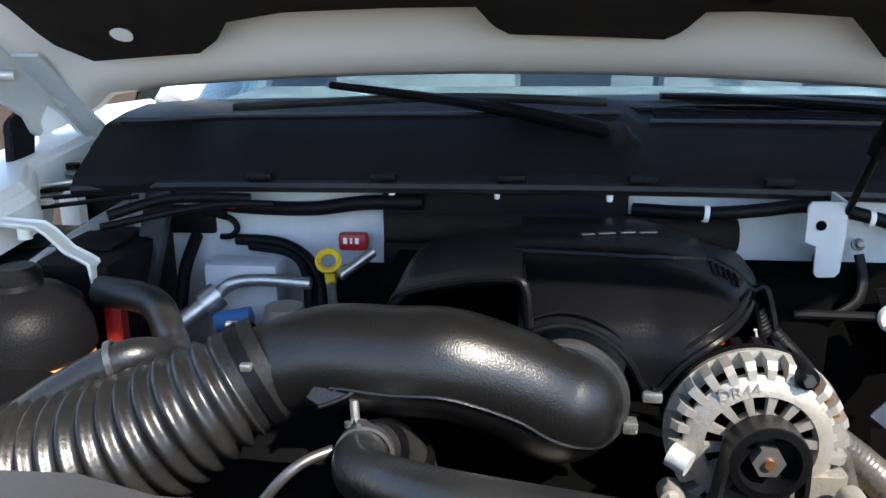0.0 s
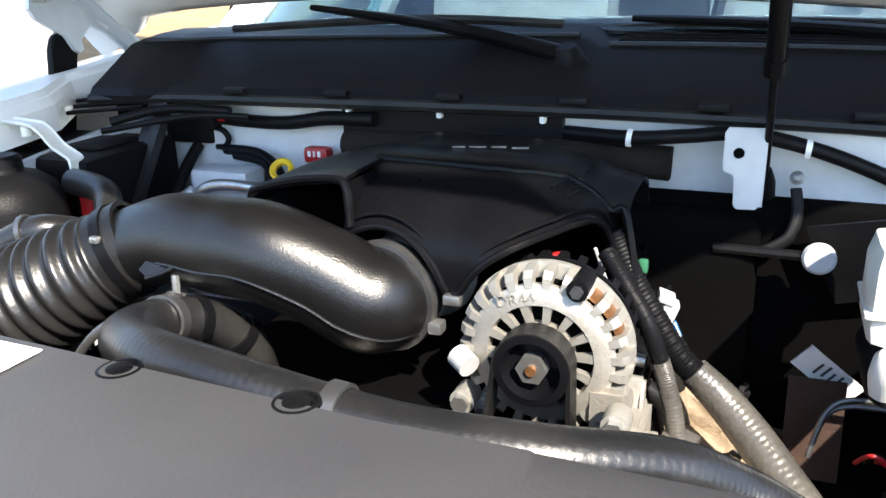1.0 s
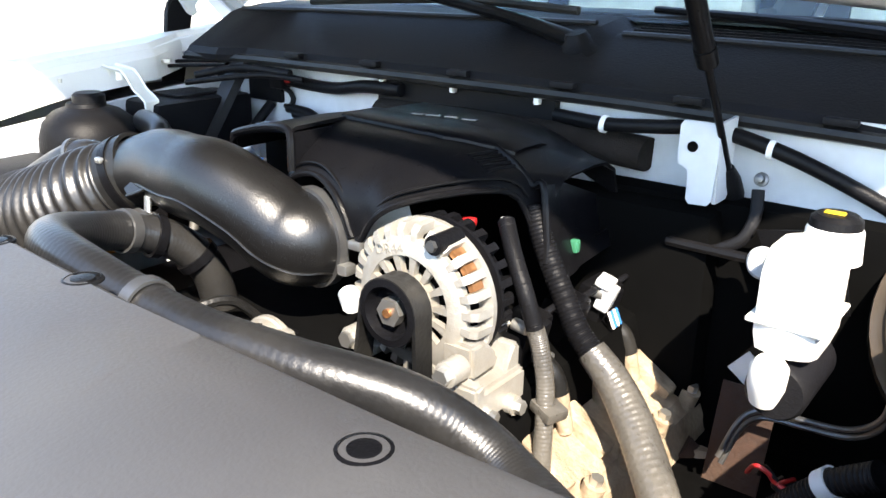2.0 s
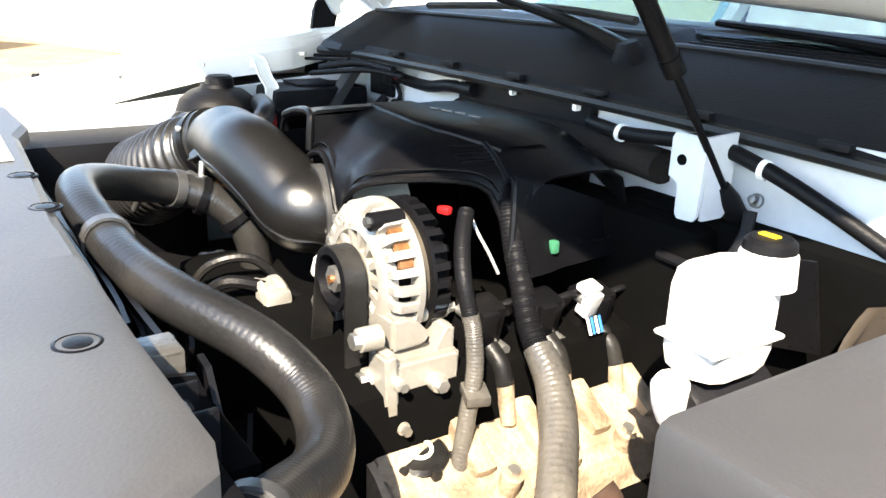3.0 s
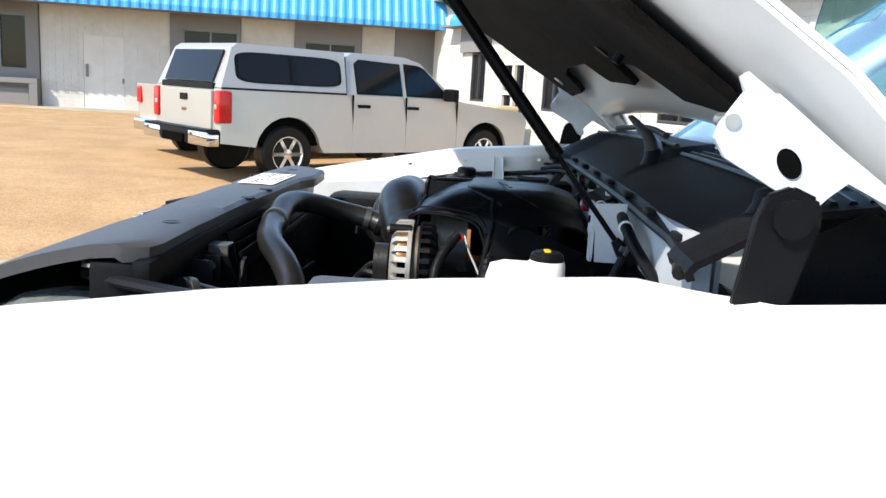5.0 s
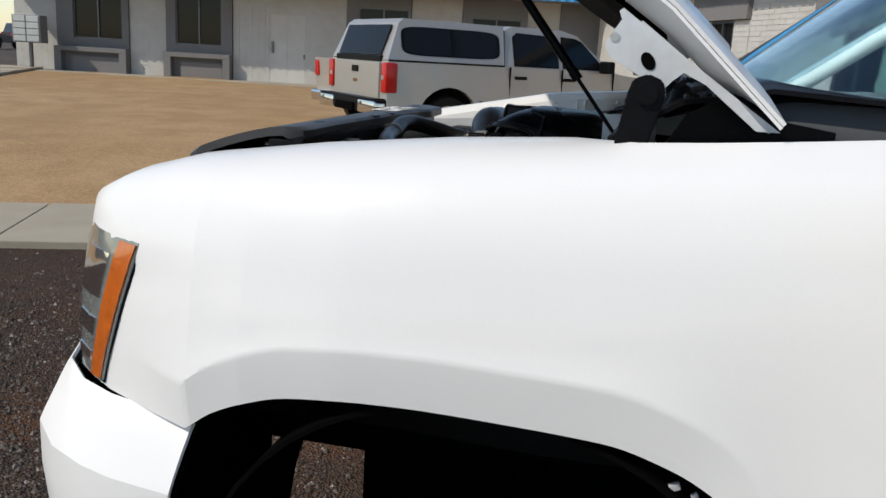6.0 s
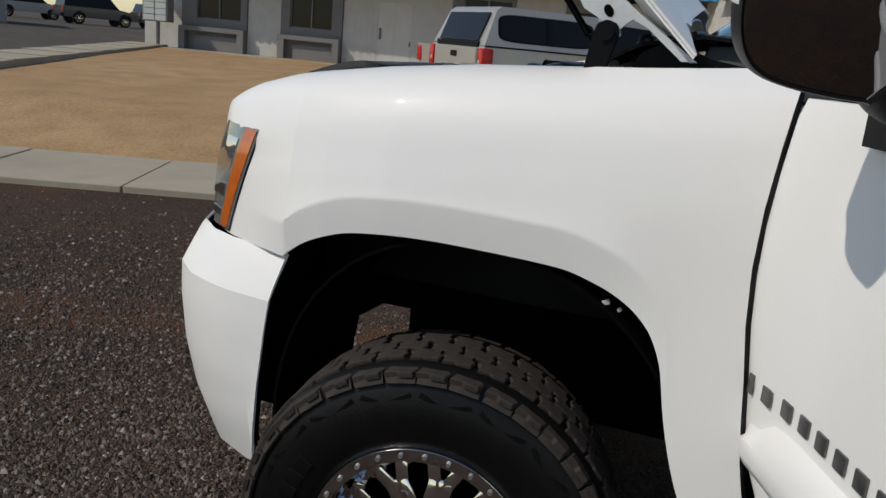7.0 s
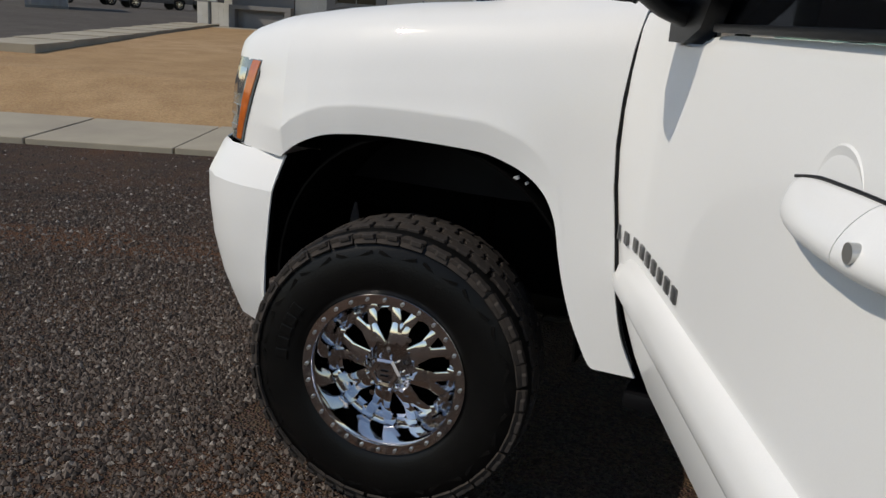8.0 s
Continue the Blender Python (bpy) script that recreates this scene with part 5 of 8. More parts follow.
def door_pt(k, u):
    z = ys[k] if k < len(ys) else 1.475
    s = left(z) + (right(z) - left(z)) * u
    if k >= len(ys):
        z += sill(s) * (k - len(ys) + 1) / 2
    return MD @ Vector((s, z, door_out(s, z) - 0.012 * max(0, 1 - u / 0.01) ** 2 - (0.006 if k == len(ys) + 1 else 0)))


shell(bm, door_pt, list(range(len(ys) + 2)), [0, 0.003, 0.007, 0.012, 0.02, 0.035, 0.05, 0.065, 0.08, 0.095, 0.11, 0.124, 0.14, 0.18, 0.235, 0.28, 0.32, 0.4, 0.5, 0.65, 0.8, 0.9, 0.97, 1.0], lambda k, u: -DN * 0.05)
door = sp("front_door", bm, WHITE, "white front door standing wide open")
bm = B()
prof = [(0.80, -0.005), (0.815, 0.02), (0.84, 0.034), (0.875, 0.036), (0.90, 0.03), (0.93, 0.022), (0.945, -0.005)]
sheet(bm, lambda s, k: MD @ Vector((s, prof[k][0] - (0.0 if s > 0.06 else 0.03 * (k > 3)), prof[k][1] * (0.3 if s < 0.01 else 1) - 0.004)), [0.0, 0.02, 0.05, 0.1, 0.4, 0.8, 1.2, 1.365], list(range(len(prof))))
sp("moulding", bm, WHITE, "white rubbing moulding", parent=door, sharp=50)
# plain raised bars where the name plate sits
box(bm := B(), (0.012, 0.985, 0.004 + door_out(0.012, 0.985)), (0.018, 0.04, 0.006), bev=0.002, m=MD)
sp("badge_bar", bm, DARKSTEEL, parent=door)
for i in range(8):
    box(bm := B(), (0.066 + i * 0.064, 0.982, 0.003 + door_out(0.066 + i * 0.064, 0.982)), (0.037, 0.034, 0.006), bev=0.003, m=MD)
    sp("badge_bar", bm, DARKSTEEL, "dark chrome name-plate bar", parent=door)
# handle with its cup and lock
lathe(bm := B(), MD @ Vector((1.115, 1.315, -0.0092)), DN, [(-0.004, 0.074), (0.0002, 0.070), (-0.0016, 0.062), (-0.004, 0.04), (-0.006, 0.01)], 32)
sp("handle_cup", bm, WHITE, parent=door)
H_TALL = rounded(((0.986, 0.010), (0.995, 0.024), (1.03, 0.034), (1.12, 0.040), (1.25, 0.043), (1.375, 0.038)))
H_DEEP = rounded(((0.986, 0.006), (1.005, 0.022), (1.08, 0.044), (1.16, 0.054), (1.25, 0.055), (1.375, 0.040)))


def grip(s0, s1):
    """A stretch of the handle's rounded body between two places along the door."""
    bm = B()
    ang = [math.pi * i / 14 for i in range(15)]
    sheet(bm, lambda s, a: MD @ Vector((s, 1.298 + lerp(H_TALL, s) * math.cos(a), lerp(H_DEEP, s) * math.sin(math.pi * (a / math.pi) ** 1.6) ** 0.7 - 0.008)), [s0 + (s1 - s0) * i / 14 for i in range(15)], ang, 0.012)
    return bm


handle = sp("door_handle", grip(0.986, 1.246), WHITE, "white pull handle", parent=door, sharp=50)
sp("lock_housing", grip(1.2485, 1.375), WHITE, parent=door, sharp=50)
tube(bm := B(), [MD @ Vector((q, 1.299 + lerp(H_TALL, q), -0.002)) for q in (1.0, 1.07, 1.14, 1.2, 1.26, 1.32, 1.375)], 0.0026, seg=6)
sp("handle_seal", bm, BLACK, parent=door)
cyl(bm := B(), MD @ Vector((1.287, 1.292, 0.03)), MD @ Vector((1.287, 1.292, 0.0475)), 0.012)
sp("lock", bm, STEEL, parent=door)
# window frame and glass, mirror
fr = [(0.17, 1.515), (0.36, 1.66), (0.70, 1.88), (1.0, 2.03), (1.30, 2.06), (1.36, 1.9), (1.37, 1.51)]
tube(bm := B(), [MD @ Vector((s, z, -0.03 - 0.28 * (z - 1.5))) for s, z in fr], 0.02, seg=8, per=4)
sp("window_frame", bm, BLACK, parent=door)
bm = B()
vs = [bm.verts.new(MD @ Vector((s, z, -0.04 - 0.28 * (z - 1.5)))) for s, z in fr]
bm.faces.new(vs)
bmesh.ops.solidify(bm, geom=bm.faces[:], thickness=0.004)
sp("window_glass", bm, TINT, "tinted door glass", parent=door)
box(bm := B(), (0.93, 1.517, -0.022), (0.90, 0.016, 0.03), bev=0.005, m=MD)
sp("sill_seal", bm, BLACK, parent=door)
prism(bm := B(), [(0.19, 1.482), (0.325, 1.482), (0.44, 1.515), (0.52, 1.60), (0.56, 1.72), (0.36, 1.64), (0.19, 1.545)], -0.035, 0.006, MD)
sp("mirror_base", bm, BLACK, parent=door)
tube(bm := B(), [MD @ Vector(p) for p in ((0.30, 1.545, -0.01), (0.315, 1.555, 0.05), (0.355, 1.585, 0.11), (0.39, 1.615, 0.18))], [0.05, 0.036, 0.034, 0.04], seg=14, flat=0.7)
sp("mirror_arm", bm, BLACK, parent=door)
# mirror: x across the glass outwards from the door, y up, z out of the glass
m_out, m_face = DN * 0.978 - DU * 0.207, DU * 0.978 + DN * 0.207
m_up = (Vector((0, 0, 1)) + m_face * 0.16).normalized()
m_face = (m_face - Vector((0, 0, 0.16))).normalized()
mm = basis(MD @ Vector((0.420, 1.694, 0.236)), m_out, m_up, m_face)


def mirror_ring(bm, grow, d, top=0.115):
    """The rounded outline at depth d: lower edge falling towards the door, inner lower corner cut away."""
    raw = [(0.088, 0.06), (0.084, 0.095), (0.06, top), (-0.15, top), (-0.172, 0.09), (-0.176, 0.03), (-0.172, -0.03), (-0.10, -0.125), (-0.085, -0.132), (-0.02, -0.127), (0.035, -0.115), (0.065, -0.095), (0.082, -0.06), (0.088, -0.01)]
    pts = spline([Vector((x * (1 + grow), z * (1 + grow), 0)) for x, z in raw + raw[:1]], 4)[:-1]
    return [bm.verts.new(mm @ Vector((p.x, p.y, d))) for p in pts]


def mirror_shell(rows):
    bm = B()
    rings = [mirror_ring(bm, *q) for q in rows]
    for p, q in zip(rings, rings[1:]):
        bridge(bm, p, q)
    bm.faces.new(rings[0])
    bm.faces.new(rings[-1])
    return bm


def mirror_half(bm, keep_top):
    """Cuts a shell at the level where the painted cap meets the black base."""
    bmesh.ops.bisect_plane(bm, geom=bm.verts[:] + bm.edges[:] + bm.faces[:], plane_co=mm @ Vector((0, -0.028, 0)), plane_no=m_up, clear_inner=keep_top, clear_outer=not keep_top)
    return bm


HOUSING = [(0.03, 0.010), (0.05, 0.0), (0.08, -0.022), (0.085, -0.05), (0.04, -0.082), (-0.10, -0.103), (-0.4, -0.110)]
sp("side_mirror", mirror_half(mirror_shell(HOUSING), False), BLACK, "black lower mirror shell", parent=door, sharp=60)
sp("mirror_cap", mirror_half(mirror_shell([(g + 0.012, d - 0.016) for g, d in HOUSING]), True), WHITE, "white mirror cap", parent=door, sharp=60)
sp("mirror_rim", mirror_shell([(0.045, -0.02), (0.05, 0.008), (0.03, 0.014), (0.0, 0.012), (0.0, 0.004)]), BLACK, parent=door, sharp=60)
sp("mirror_glass", mirror_shell([(-0.004, 0.006), (-0.004, 0.010), (-0.01, 0.0105)]), MIRRORGLASS, "mirror glass", parent=door, sharp=60)
# dark gap strip at the rear of the fender
tube(bm := B(), [(min(0.982, flank(0.66, z) - 0.014), lerp(FRONT_GAP, z) + 0.012, z) for z in [1.57 - 0.05 * i for i in range(20)]], 0.009, seg=8, per=2)
sp("door_seal", bm, RUBBER, "black rubber door seal")
# near-black post: shade in the door gap is put into its colour
box(bm := B(), (0.90, 0.80, 1.08), (0.06, 0.09, 0.95))
sp("hinge_post", bm, DARK)

# ---- hood ----
def hood_pt(u, v, off=0.0):
    """u: across, -1 to 1; v: metres along the panel from its rear edge; off: above the underside."""
    w = 0.79 - 0.05 * v
    y = 0.435 - 0.82 * v
    z = 1.765 + 0.05 * (1 - u * u) - 0.7 * (y - 0.245) - 0.03 * max(0, v - 0.75) ** 2
    return Vector((u * w, y, z)) + Vector((0, 0.57, 0.82)) * off


us = [-1, -0.985, -0.965, -0.94, -0.9, -0.85, -0.8, -0.7, -0.6, -0.5, -0.35, -0.2, -0.05]
us = us + [-u for u in reversed(us)]
vs_ = [0, 0.012, 0.03, 0.06, 0.1, 0.2, 0.35, 0.5, 0.65, 0.8, 0.95, 1.1, 1.2, 1.3]


def back(u, v):
    """Draws the middle of the rear edge forward and the corners back, where they end in points."""
    rear = lerp(((0, 0.042), (0.75, 0.046), (0.85, 0.040), (0.90, 0.030), (0.95, 0.016), (1.0, -0.002), (1.04, -0.018), (1.085, -0.040)), abs(u)) - 0.03 * u * (abs(u) < 0.9)
    return v + rear * max(0, 1 - v / 0.3)


def skin(u, v):
    """Height of the outer skin above the inner panel."""
    return 0.012 + 0.038 * min(1, max(0, (v + 0.06) / 0.25)) + 0.018 * max(0, 1 - (abs(u) / 0.55) ** 6) - 0.008 * max(0, (abs(u) - 1.0) / 0.085)


wide = [u * 1.085 for u in us]
bm = B()
sheet(bm, lambda u, v: hood_pt(u, back(u, v), skin(u, back(u, v))), wide, vs_, 0.006)
hood = sp("hood", bm, WHITE, "open hood, white painted outside", sharp=25)
bm = B()
sheet(bm, lambda u, v: hood_pt(u, back(u, v), lerp(((0.93, 0.0), (1.0, 0.004), (1.05, 0.6), (1.085, 1.0)), abs(u)) * (skin(u, back(u, v)) - 0.007) + (0.012 * math.sin(min(1, v / 0.13) * math.pi) * -0.9 if abs(u) < 1 else 0) + (0.014 if v < 0.005 and abs(u) < 1 else 0)), wide, [0, 0.01, 0.03, 0.06, 0.09, 0.12, 0.15, 0.2, 0.35, 0.5, 0.65, 0.8, 0.95, 1.1, 1.2, 1.3], 0.005)
sp("inner_panel", bm, WHITE, "white painted inner hood panel", parent=hood, sharp=50)


def felt(u):
    """The wavy rear edge of the insulation, in metres from the hood's rear edge."""
    return lerp(((-0.94, 0.42), (-0.89, 0.31), (-0.875, 0.235), (-0.83, 0.187), (-0.65, 0.18), (-0.61, 0.205), (-0.58, 0.24), (-0.49, 0.25), (-0.31, 0.245), (-0.19, 0.24), (-0.165, 0.20), (-0.14, 0.182), (0.10, 0.168), (0.125, 0.185), (0.15, 0.225), (0.22, 0.228), (0.36, 0.222), (0.40, 0.185), (0.44, 0.145), (0.84, 0.15), (0.88, 0.20), (0.92, 0.40)), u)


bm = B()
fu = [-0.94 + 0.01 * i for i in range(187)]
sheet(bm, lambda u, t: hood_pt(u, felt(u) + (1.24 - felt(u)) * t, -0.018 - 0.012 * math.sin(t * 9) ** 2 * (0.3 + 0.7 * math.sin(u * 5) ** 2)), fu, [0, 0.03, 0.1, 0.2, 0.35, 0.5, 0.65, 0.8, 1.0], 0.012)
sp("insulation", bm, FELT, "dark felt insulation pad", parent=hood, sharp=60)
for u, v in ((-0.75, 0.24), (-0.3, 0.4), (0.22, 0.26), (0.6, 0.42), (0.8, 0.25)):
    lathe(bm := B(), hood_pt(u, v, -0.034), (0, 0.57, 0.82), [(0, 0.014), (0.006, 0.012), (0.012, 0.004)], 14)
    sp("insulation_button", bm, BLACK if u > -0.5 else PAPER, parent=hood)
cyl(bm := B(), hood_pt(0.44, 0.26, 0.0), hood_pt(0.44, 0.255, -0.05), 0.007, seg=10)
sp("bump_stop", bm, BLACK, parent=hood)
# hinges
for side in (1, -1):
    X, Y = (0.812, -0.014) if side > 0 else (-0.768, 0.0)
    my = Matrix(((0, 0, side, X), (1, 0, 0, Y), (0, 1, 0, 0), (0, 0, 0, 1)))
    bm = B()
    prism(bm, [(0.452, 1.590), (0.486, 1.590), (0.272, 1.737), (0.244, 1.757), (0.238, 1.752), (0.243, 1.740), (0.225, 1.712), (0.222, 1.700), (0.232, 1.684), (0.262, 1.668), (0.285, 1.655), (0.300, 1.632), (0.310, 1.626), (0.319, 1.632), (0.316, 1.645), (0.325, 1.655), (0.340, 1.668), (0.374, 1.652)], -0.004, 0.004, my)
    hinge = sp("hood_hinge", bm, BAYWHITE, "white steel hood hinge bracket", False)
    box(bm := B(), (X - side * 0.02, 0.372 + Y, 1.664), (0.04, 0.25, 0.005), rot=(-36.5, 0, 0))
    sp("flange", bm, BAYWHITE, parent=hinge, smooth=False)
    bm = B()
    prism(bm, [(0.287 + 0.013 * math.cos(a) * 0.8 - 0.004 * math.sin(a), 1.682 + 0.013 * math.sin(a)) for a in [math.pi * i / 8 for i in range(16)]], 0.0035, 0.0055, my)
    sp("hole", bm, DARK, parent=hinge)
    prism(bm := B(), [(0.262, 1.635), (0.268, 1.655), (0.29, 1.664), (0.312, 1.655), (0.318, 1.635), (0.285, 1.50), (0.24, 1.50)], 0.006, 0.018, my)
    bmesh.ops.bevel(bm, geom=bm.edges[:], offset=0.003, segments=2, affect="EDGES")
    sp("link", bm, BLACK, "black hinge link", parent=hinge)
    cyl(bm := B(), (X + side * 0.016, 0.290 + Y, 1.636), (X + side * 0.026, 0.290 + Y, 1.636), 0.017, seg=20)
    sp("pivot", bm, BLACK, parent=hinge)
    cyl(bm := B(), (X - side * 0.03, 0.235 + Y, 1.715), (X + side * 0.006, 0.235 + Y, 1.715), 0.007, seg=10)
    sp("hinge_bolt", bm, STEEL, parent=hinge)
# gas strut
s0, sdir = Vector((0.288, 0.250, 1.495)), Vector((-0.005, -0.62, 0.785)).normalized()
cyl(bm := B(), s0, s0 + sdir * 0.24, 0.0042, seg=12)
strut = sp("gas_strut", bm, SATIN, "black gas strut holding the hood")
cyl(bm := B(), s0 + sdir * 0.19, s0 + sdir * 0.56, 0.0098, seg=16)
cyl(bm, s0 + sdir * 0.185, s0 + sdir * 0.205, 0.0112, seg=16)
sp("strut_cylinder", bm, SATIN, parent=strut)
lathe(bm := B(), s0 - sdir * 0.02, sdir, [(0, 0.008), (0.004, 0.013), (0.03, 0.012), (0.05, 0.007)], 14)
sp("ball_joint", bm, BLACK, parent=strut)


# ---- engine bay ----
# block and manifold near-black: the bay's deep shade is in their colour
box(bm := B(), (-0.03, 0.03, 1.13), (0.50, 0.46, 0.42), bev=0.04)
sp("engine_block", bm, DARK, "engine block and manifold, near-black for the shade in the bay")
# engine cover: a lower edge with two arches, a face that leans back to the top, a right side that sweeps back to a skirt
COVER_FRONT = rounded(((-0.09, -0.078), (-0.06, -0.086), (-0.03, -0.090), (0.0, -0.091), (0.03, -0.091), (0.06, -0.098), (0.095, -0.104), (0.112, -0.098), (0.124, -0.080), (0.136, -0.040), (0.146, 0.0), (0.155, 0.035), (0.162, 0.052)), 4)
COVER_TOP = rounded(((-0.09, 1.557), (0.03, 1.557), (0.07, 1.551), (0.10, 1.541), (0.125, 1.529), (0.15, 1.518), (0.162, 1.513)), 4)
COVER_SIDE = rounded(((0.124, 1.516), (0.136, 1.512), (0.146, 1.500), (0.155, 1.472), (0.162, 1.44)), 4)
COVER_LEAN = rounded(((0.0, 0.105), (0.003, 0.082), (0.010, 0.062), (0.022, 0.040), (0.036, 0.018), (0.050, 0.007), (0.070, 0.002), (0.10, 0.0)), 3)  # way back from the front by depth below the top
COVER_H = (0.0, 0.06, 0.16, 0.28, 0.42, 0.56, 0.70, 0.82, 0.91, 0.965, 1.0)


def arch_z(x):
    """Lower edge of the cover: one arch over the intake pipe, one over the alternator."""
    if x > 0.124:
        return lerp(COVER_SIDE, x)
    z = 1.462
    for cx, cz, r in ((-0.045, 1.447, 0.068), (0.121, 1.4255, 0.0905)):
        if abs(x - cx) < r:
            z = max(z, cz + math.sqrt(r * r - (x - cx) ** 2))
    return z


def cover_pt(x, k):
    y0, z0, z1 = lerp(COVER_FRONT, x), arch_z(x), lerp(COVER_TOP, x)
    shrink = min(1.0, (0.205 - y0) / 0.295)
    if k < len(COVER_H):
        z = z0 + (z1 - z0) * COVER_H[k]
        return Vector((x, y0 + shrink * lerp(COVER_LEAN, z1 - z), z))
    w, drop = ((0.45, -0.002), (0.7, 0.0), (0.9, 0.012), (1.0, 0.045))[k - len(COVER_H)]
    y1 = y0 + shrink * 0.105
    return Vector((x, y1 + (0.225 - y1) * w, z1 - drop))


def cover_z(x, y):
    """Height of the cover's skin over a place in plan."""
    col = [cover_pt(x, k) for k in range(len(COVER_H) + 4)]
    return lerp([(p.y, p.z) for p in col], y)


ex = sorted({-0.09 + 0.004 * i for i in range(54)} | {0.126 + 0.003 * i for i in range(13)})
sheet(bm := B(), cover_pt, ex, list(range(len(COVER_H) + 4)), 0.004)
ecover = sp("engine_cover", bm, SATIN, "satin black plastic engine cover", sharp=40)
for x0, x1, up in ((-0.088, 0.024, 0.0), (0.031, 0.161, 0.0), (-0.085, 0.012, 0.011), (0.045, 0.150, 0.011)):
    n = int((x1 - x0) / 0.005)
    rim = [(x0 + (x1 - x0) * i / n) for i in range(n + 1)]
    tube(bm := B(), [cover_pt(x, 0) + Vector((0, up * 0.5 - 0.001, up)) for x in rim], 0.0036 if not up else 0.0016, seg=8, per=1)
    sp("arch_rim", bm, SATIN, parent=ecover)
# the wing round the intake pipe, an open mouth with a rolled lip
LIP = rounded(((-0.216, 1.512), (-0.212, 1.522), (-0.205, 1.531), (-0.194, 1.538), (-0.15, 1.549), (-0.11, 1.555), (-0.086, 1.557)), 3)
sheet(bm := B(), lambda x, k: Vector((x, (-0.058, -0.048, -0.02, 0.05, 0.13, 0.20, 0.225)[k] - 0.012 * (x + 0.2) / 0.11 * (k < 2), lerp(LIP, x) + (-0.002, 0.001, 0.002, 0.002, -0.004, -0.02, -0.05)[k])), [-0.216, -0.211, -0.205, -0.198, -0.19, -0.17, -0.15, -0.13, -0.11, -0.098, -0.087], list(range(7)), 0.004)
sp("cover_wing", bm, SATIN, parent=ecover)
tube(bm := B(), [(-0.214, -0.046, 1.512), (-0.206, -0.052, 1.529), (-0.194, -0.056, 1.537), (-0.15, -0.061, 1.549), (-0.11, -0.067, 1.5555), (-0.090, -0.070, 1.5545), (-0.083, -0.073, 1.546), (-0.081, -0.075, 1.53), (-0.080, -0.076, 1.512)], 0.0045, seg=8)
sp("opening_lip", bm, SATIN, parent=ecover)
sheet(bm := B(), lambda y, z: Vector((-0.084 + 0.004 * (1.55 - z) / 0.04, y, z)), [-0.07, -0.03, 0.05, 0.15], [1.46, 1.50, 1.552], 0.004)
sp("opening_wall", bm, SATIN, parent=ecover)
# near-black block in the mouth, in place of the shade inside
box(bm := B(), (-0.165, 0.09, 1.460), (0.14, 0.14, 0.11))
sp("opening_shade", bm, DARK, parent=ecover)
# right skirt, its raised rib and the louvres
SKIRT = ((0.05, 0.161), (0.09, 0.157), (0.115, 0.150), (0.22, 0.142))
sheet(bm := B(), lambda y, z: Vector((lerp(SKIRT, y) + 0.26 * (1.513 - z), y, z - lerp(((0.05, 0.0), (0.115, 0.012), (0.22, 0.05)), y) * (z > 1.45))), [0.05, 0.06, 0.075, 0.095, 0.115, 0.13, 0.17, 0.22], [1.513, 1.508, 1.49, 1.46, 1.43, 1.41], 0.004)
sp("skirt", bm, SATIN, parent=ecover)
tube(bm := B(), [(0.100, 0.052, cover_z(0.100, 0.052) + 0.001), (0.128, 0.050, cover_z(0.128, 0.050) + 0.001), (0.148, 0.051, cover_z(0.148, 0.051) + 0.001), (0.160, 0.051, 1.514), (0.168, 0.046, 1.49), (0.175, 0.040, 1.455), (0.179, 0.035, 1.435)], 0.0042, seg=8, per=4)
sp("rib", bm, SATIN, parent=ecover)
for i in range(5):
    x = 0.098 + 0.006 * i
    tube(bm := B(), [(x + 0.006 * j / 4, 0.004 + 0.011 * j, cover_z(x + 0.006 * j / 4, 0.004 + 0.011 * j) + 0.001) for j in range(5)], 0.0016, seg=6, per=1)
    sp("louvre", bm, SATIN, parent=ecover)
PAD = ((-0.10, 0.016), (0.03, 0.004), (0.06, 0.010), (0.09, 0.036), (0.115, 0.064), (0.124, 0.11))
sheet(bm := B(), lambda x, k: (lambda y: Vector((x, y, (cover_z(x, y) if x > -0.09 else 1.557) + (-0.002, 0.003, 0.0045, 0.0045, 0.004, -0.002)[k])))(lerp(PAD, x) + (0.0, 0.002, 0.006, 0.03, 0.06, 0.075)[k]), [-0.095, -0.06, -0.03, 0.0, 0.03, 0.045, 0.06, 0.075, 0.09, 0.10, 0.115], list(range(6)))
sp("raised_pad", bm, SATIN, parent=ecover, sharp=25)
for i, (x, w) in enumerate(((-0.020, 0.014), (0.0, 0.018), (0.022, 0.016), (0.044, 0.018))):
    y = 0.066 + 0.22 * (x + 0.02)
    box(bm := B(), (x, y, cover_z(x, y) + 0.0052), (w, 0.006, 0.002), rot=(0, 0, 12), bev=0.0008)
    sp("badge_bar", bm, DARKSTEEL, "dull silver badge bar on the cover", parent=ecover)
box(bm := B(), (0.031, -0.093, 1.456), (0.018, 0.010, 0.010), bev=0.003)
sp("tab", bm, STEEL, parent=ecover)

# intake pipe
pipe_pts = [(-0.3214, -0.1183, 1.4757), (-0.2577, -0.1163, 1.4948), (-0.1952, -0.1226, 1.4955), (-0.1464, -0.1250, 1.4950), (-0.0948, -0.1142, 1.4740), (-0.0661, -0.1050, 1.4550), (-0.0502, -0.0970, 1.4475), (-0.0430, -0.0800, 1.4465), (-0.0400, -0.0500, 1.4460)]
pipe_r = [0.0415, 0.0455, 0.0480, 0.0485, 0.0485, 0.0505, 0.0520, 0.0510, 0.0490]
tube(bm := B(), pipe_pts, pipe_r, seg=36, per=10)
pipe = sp("intake_pipe", bm, PIPE, "glossy black moulded intake pipe")
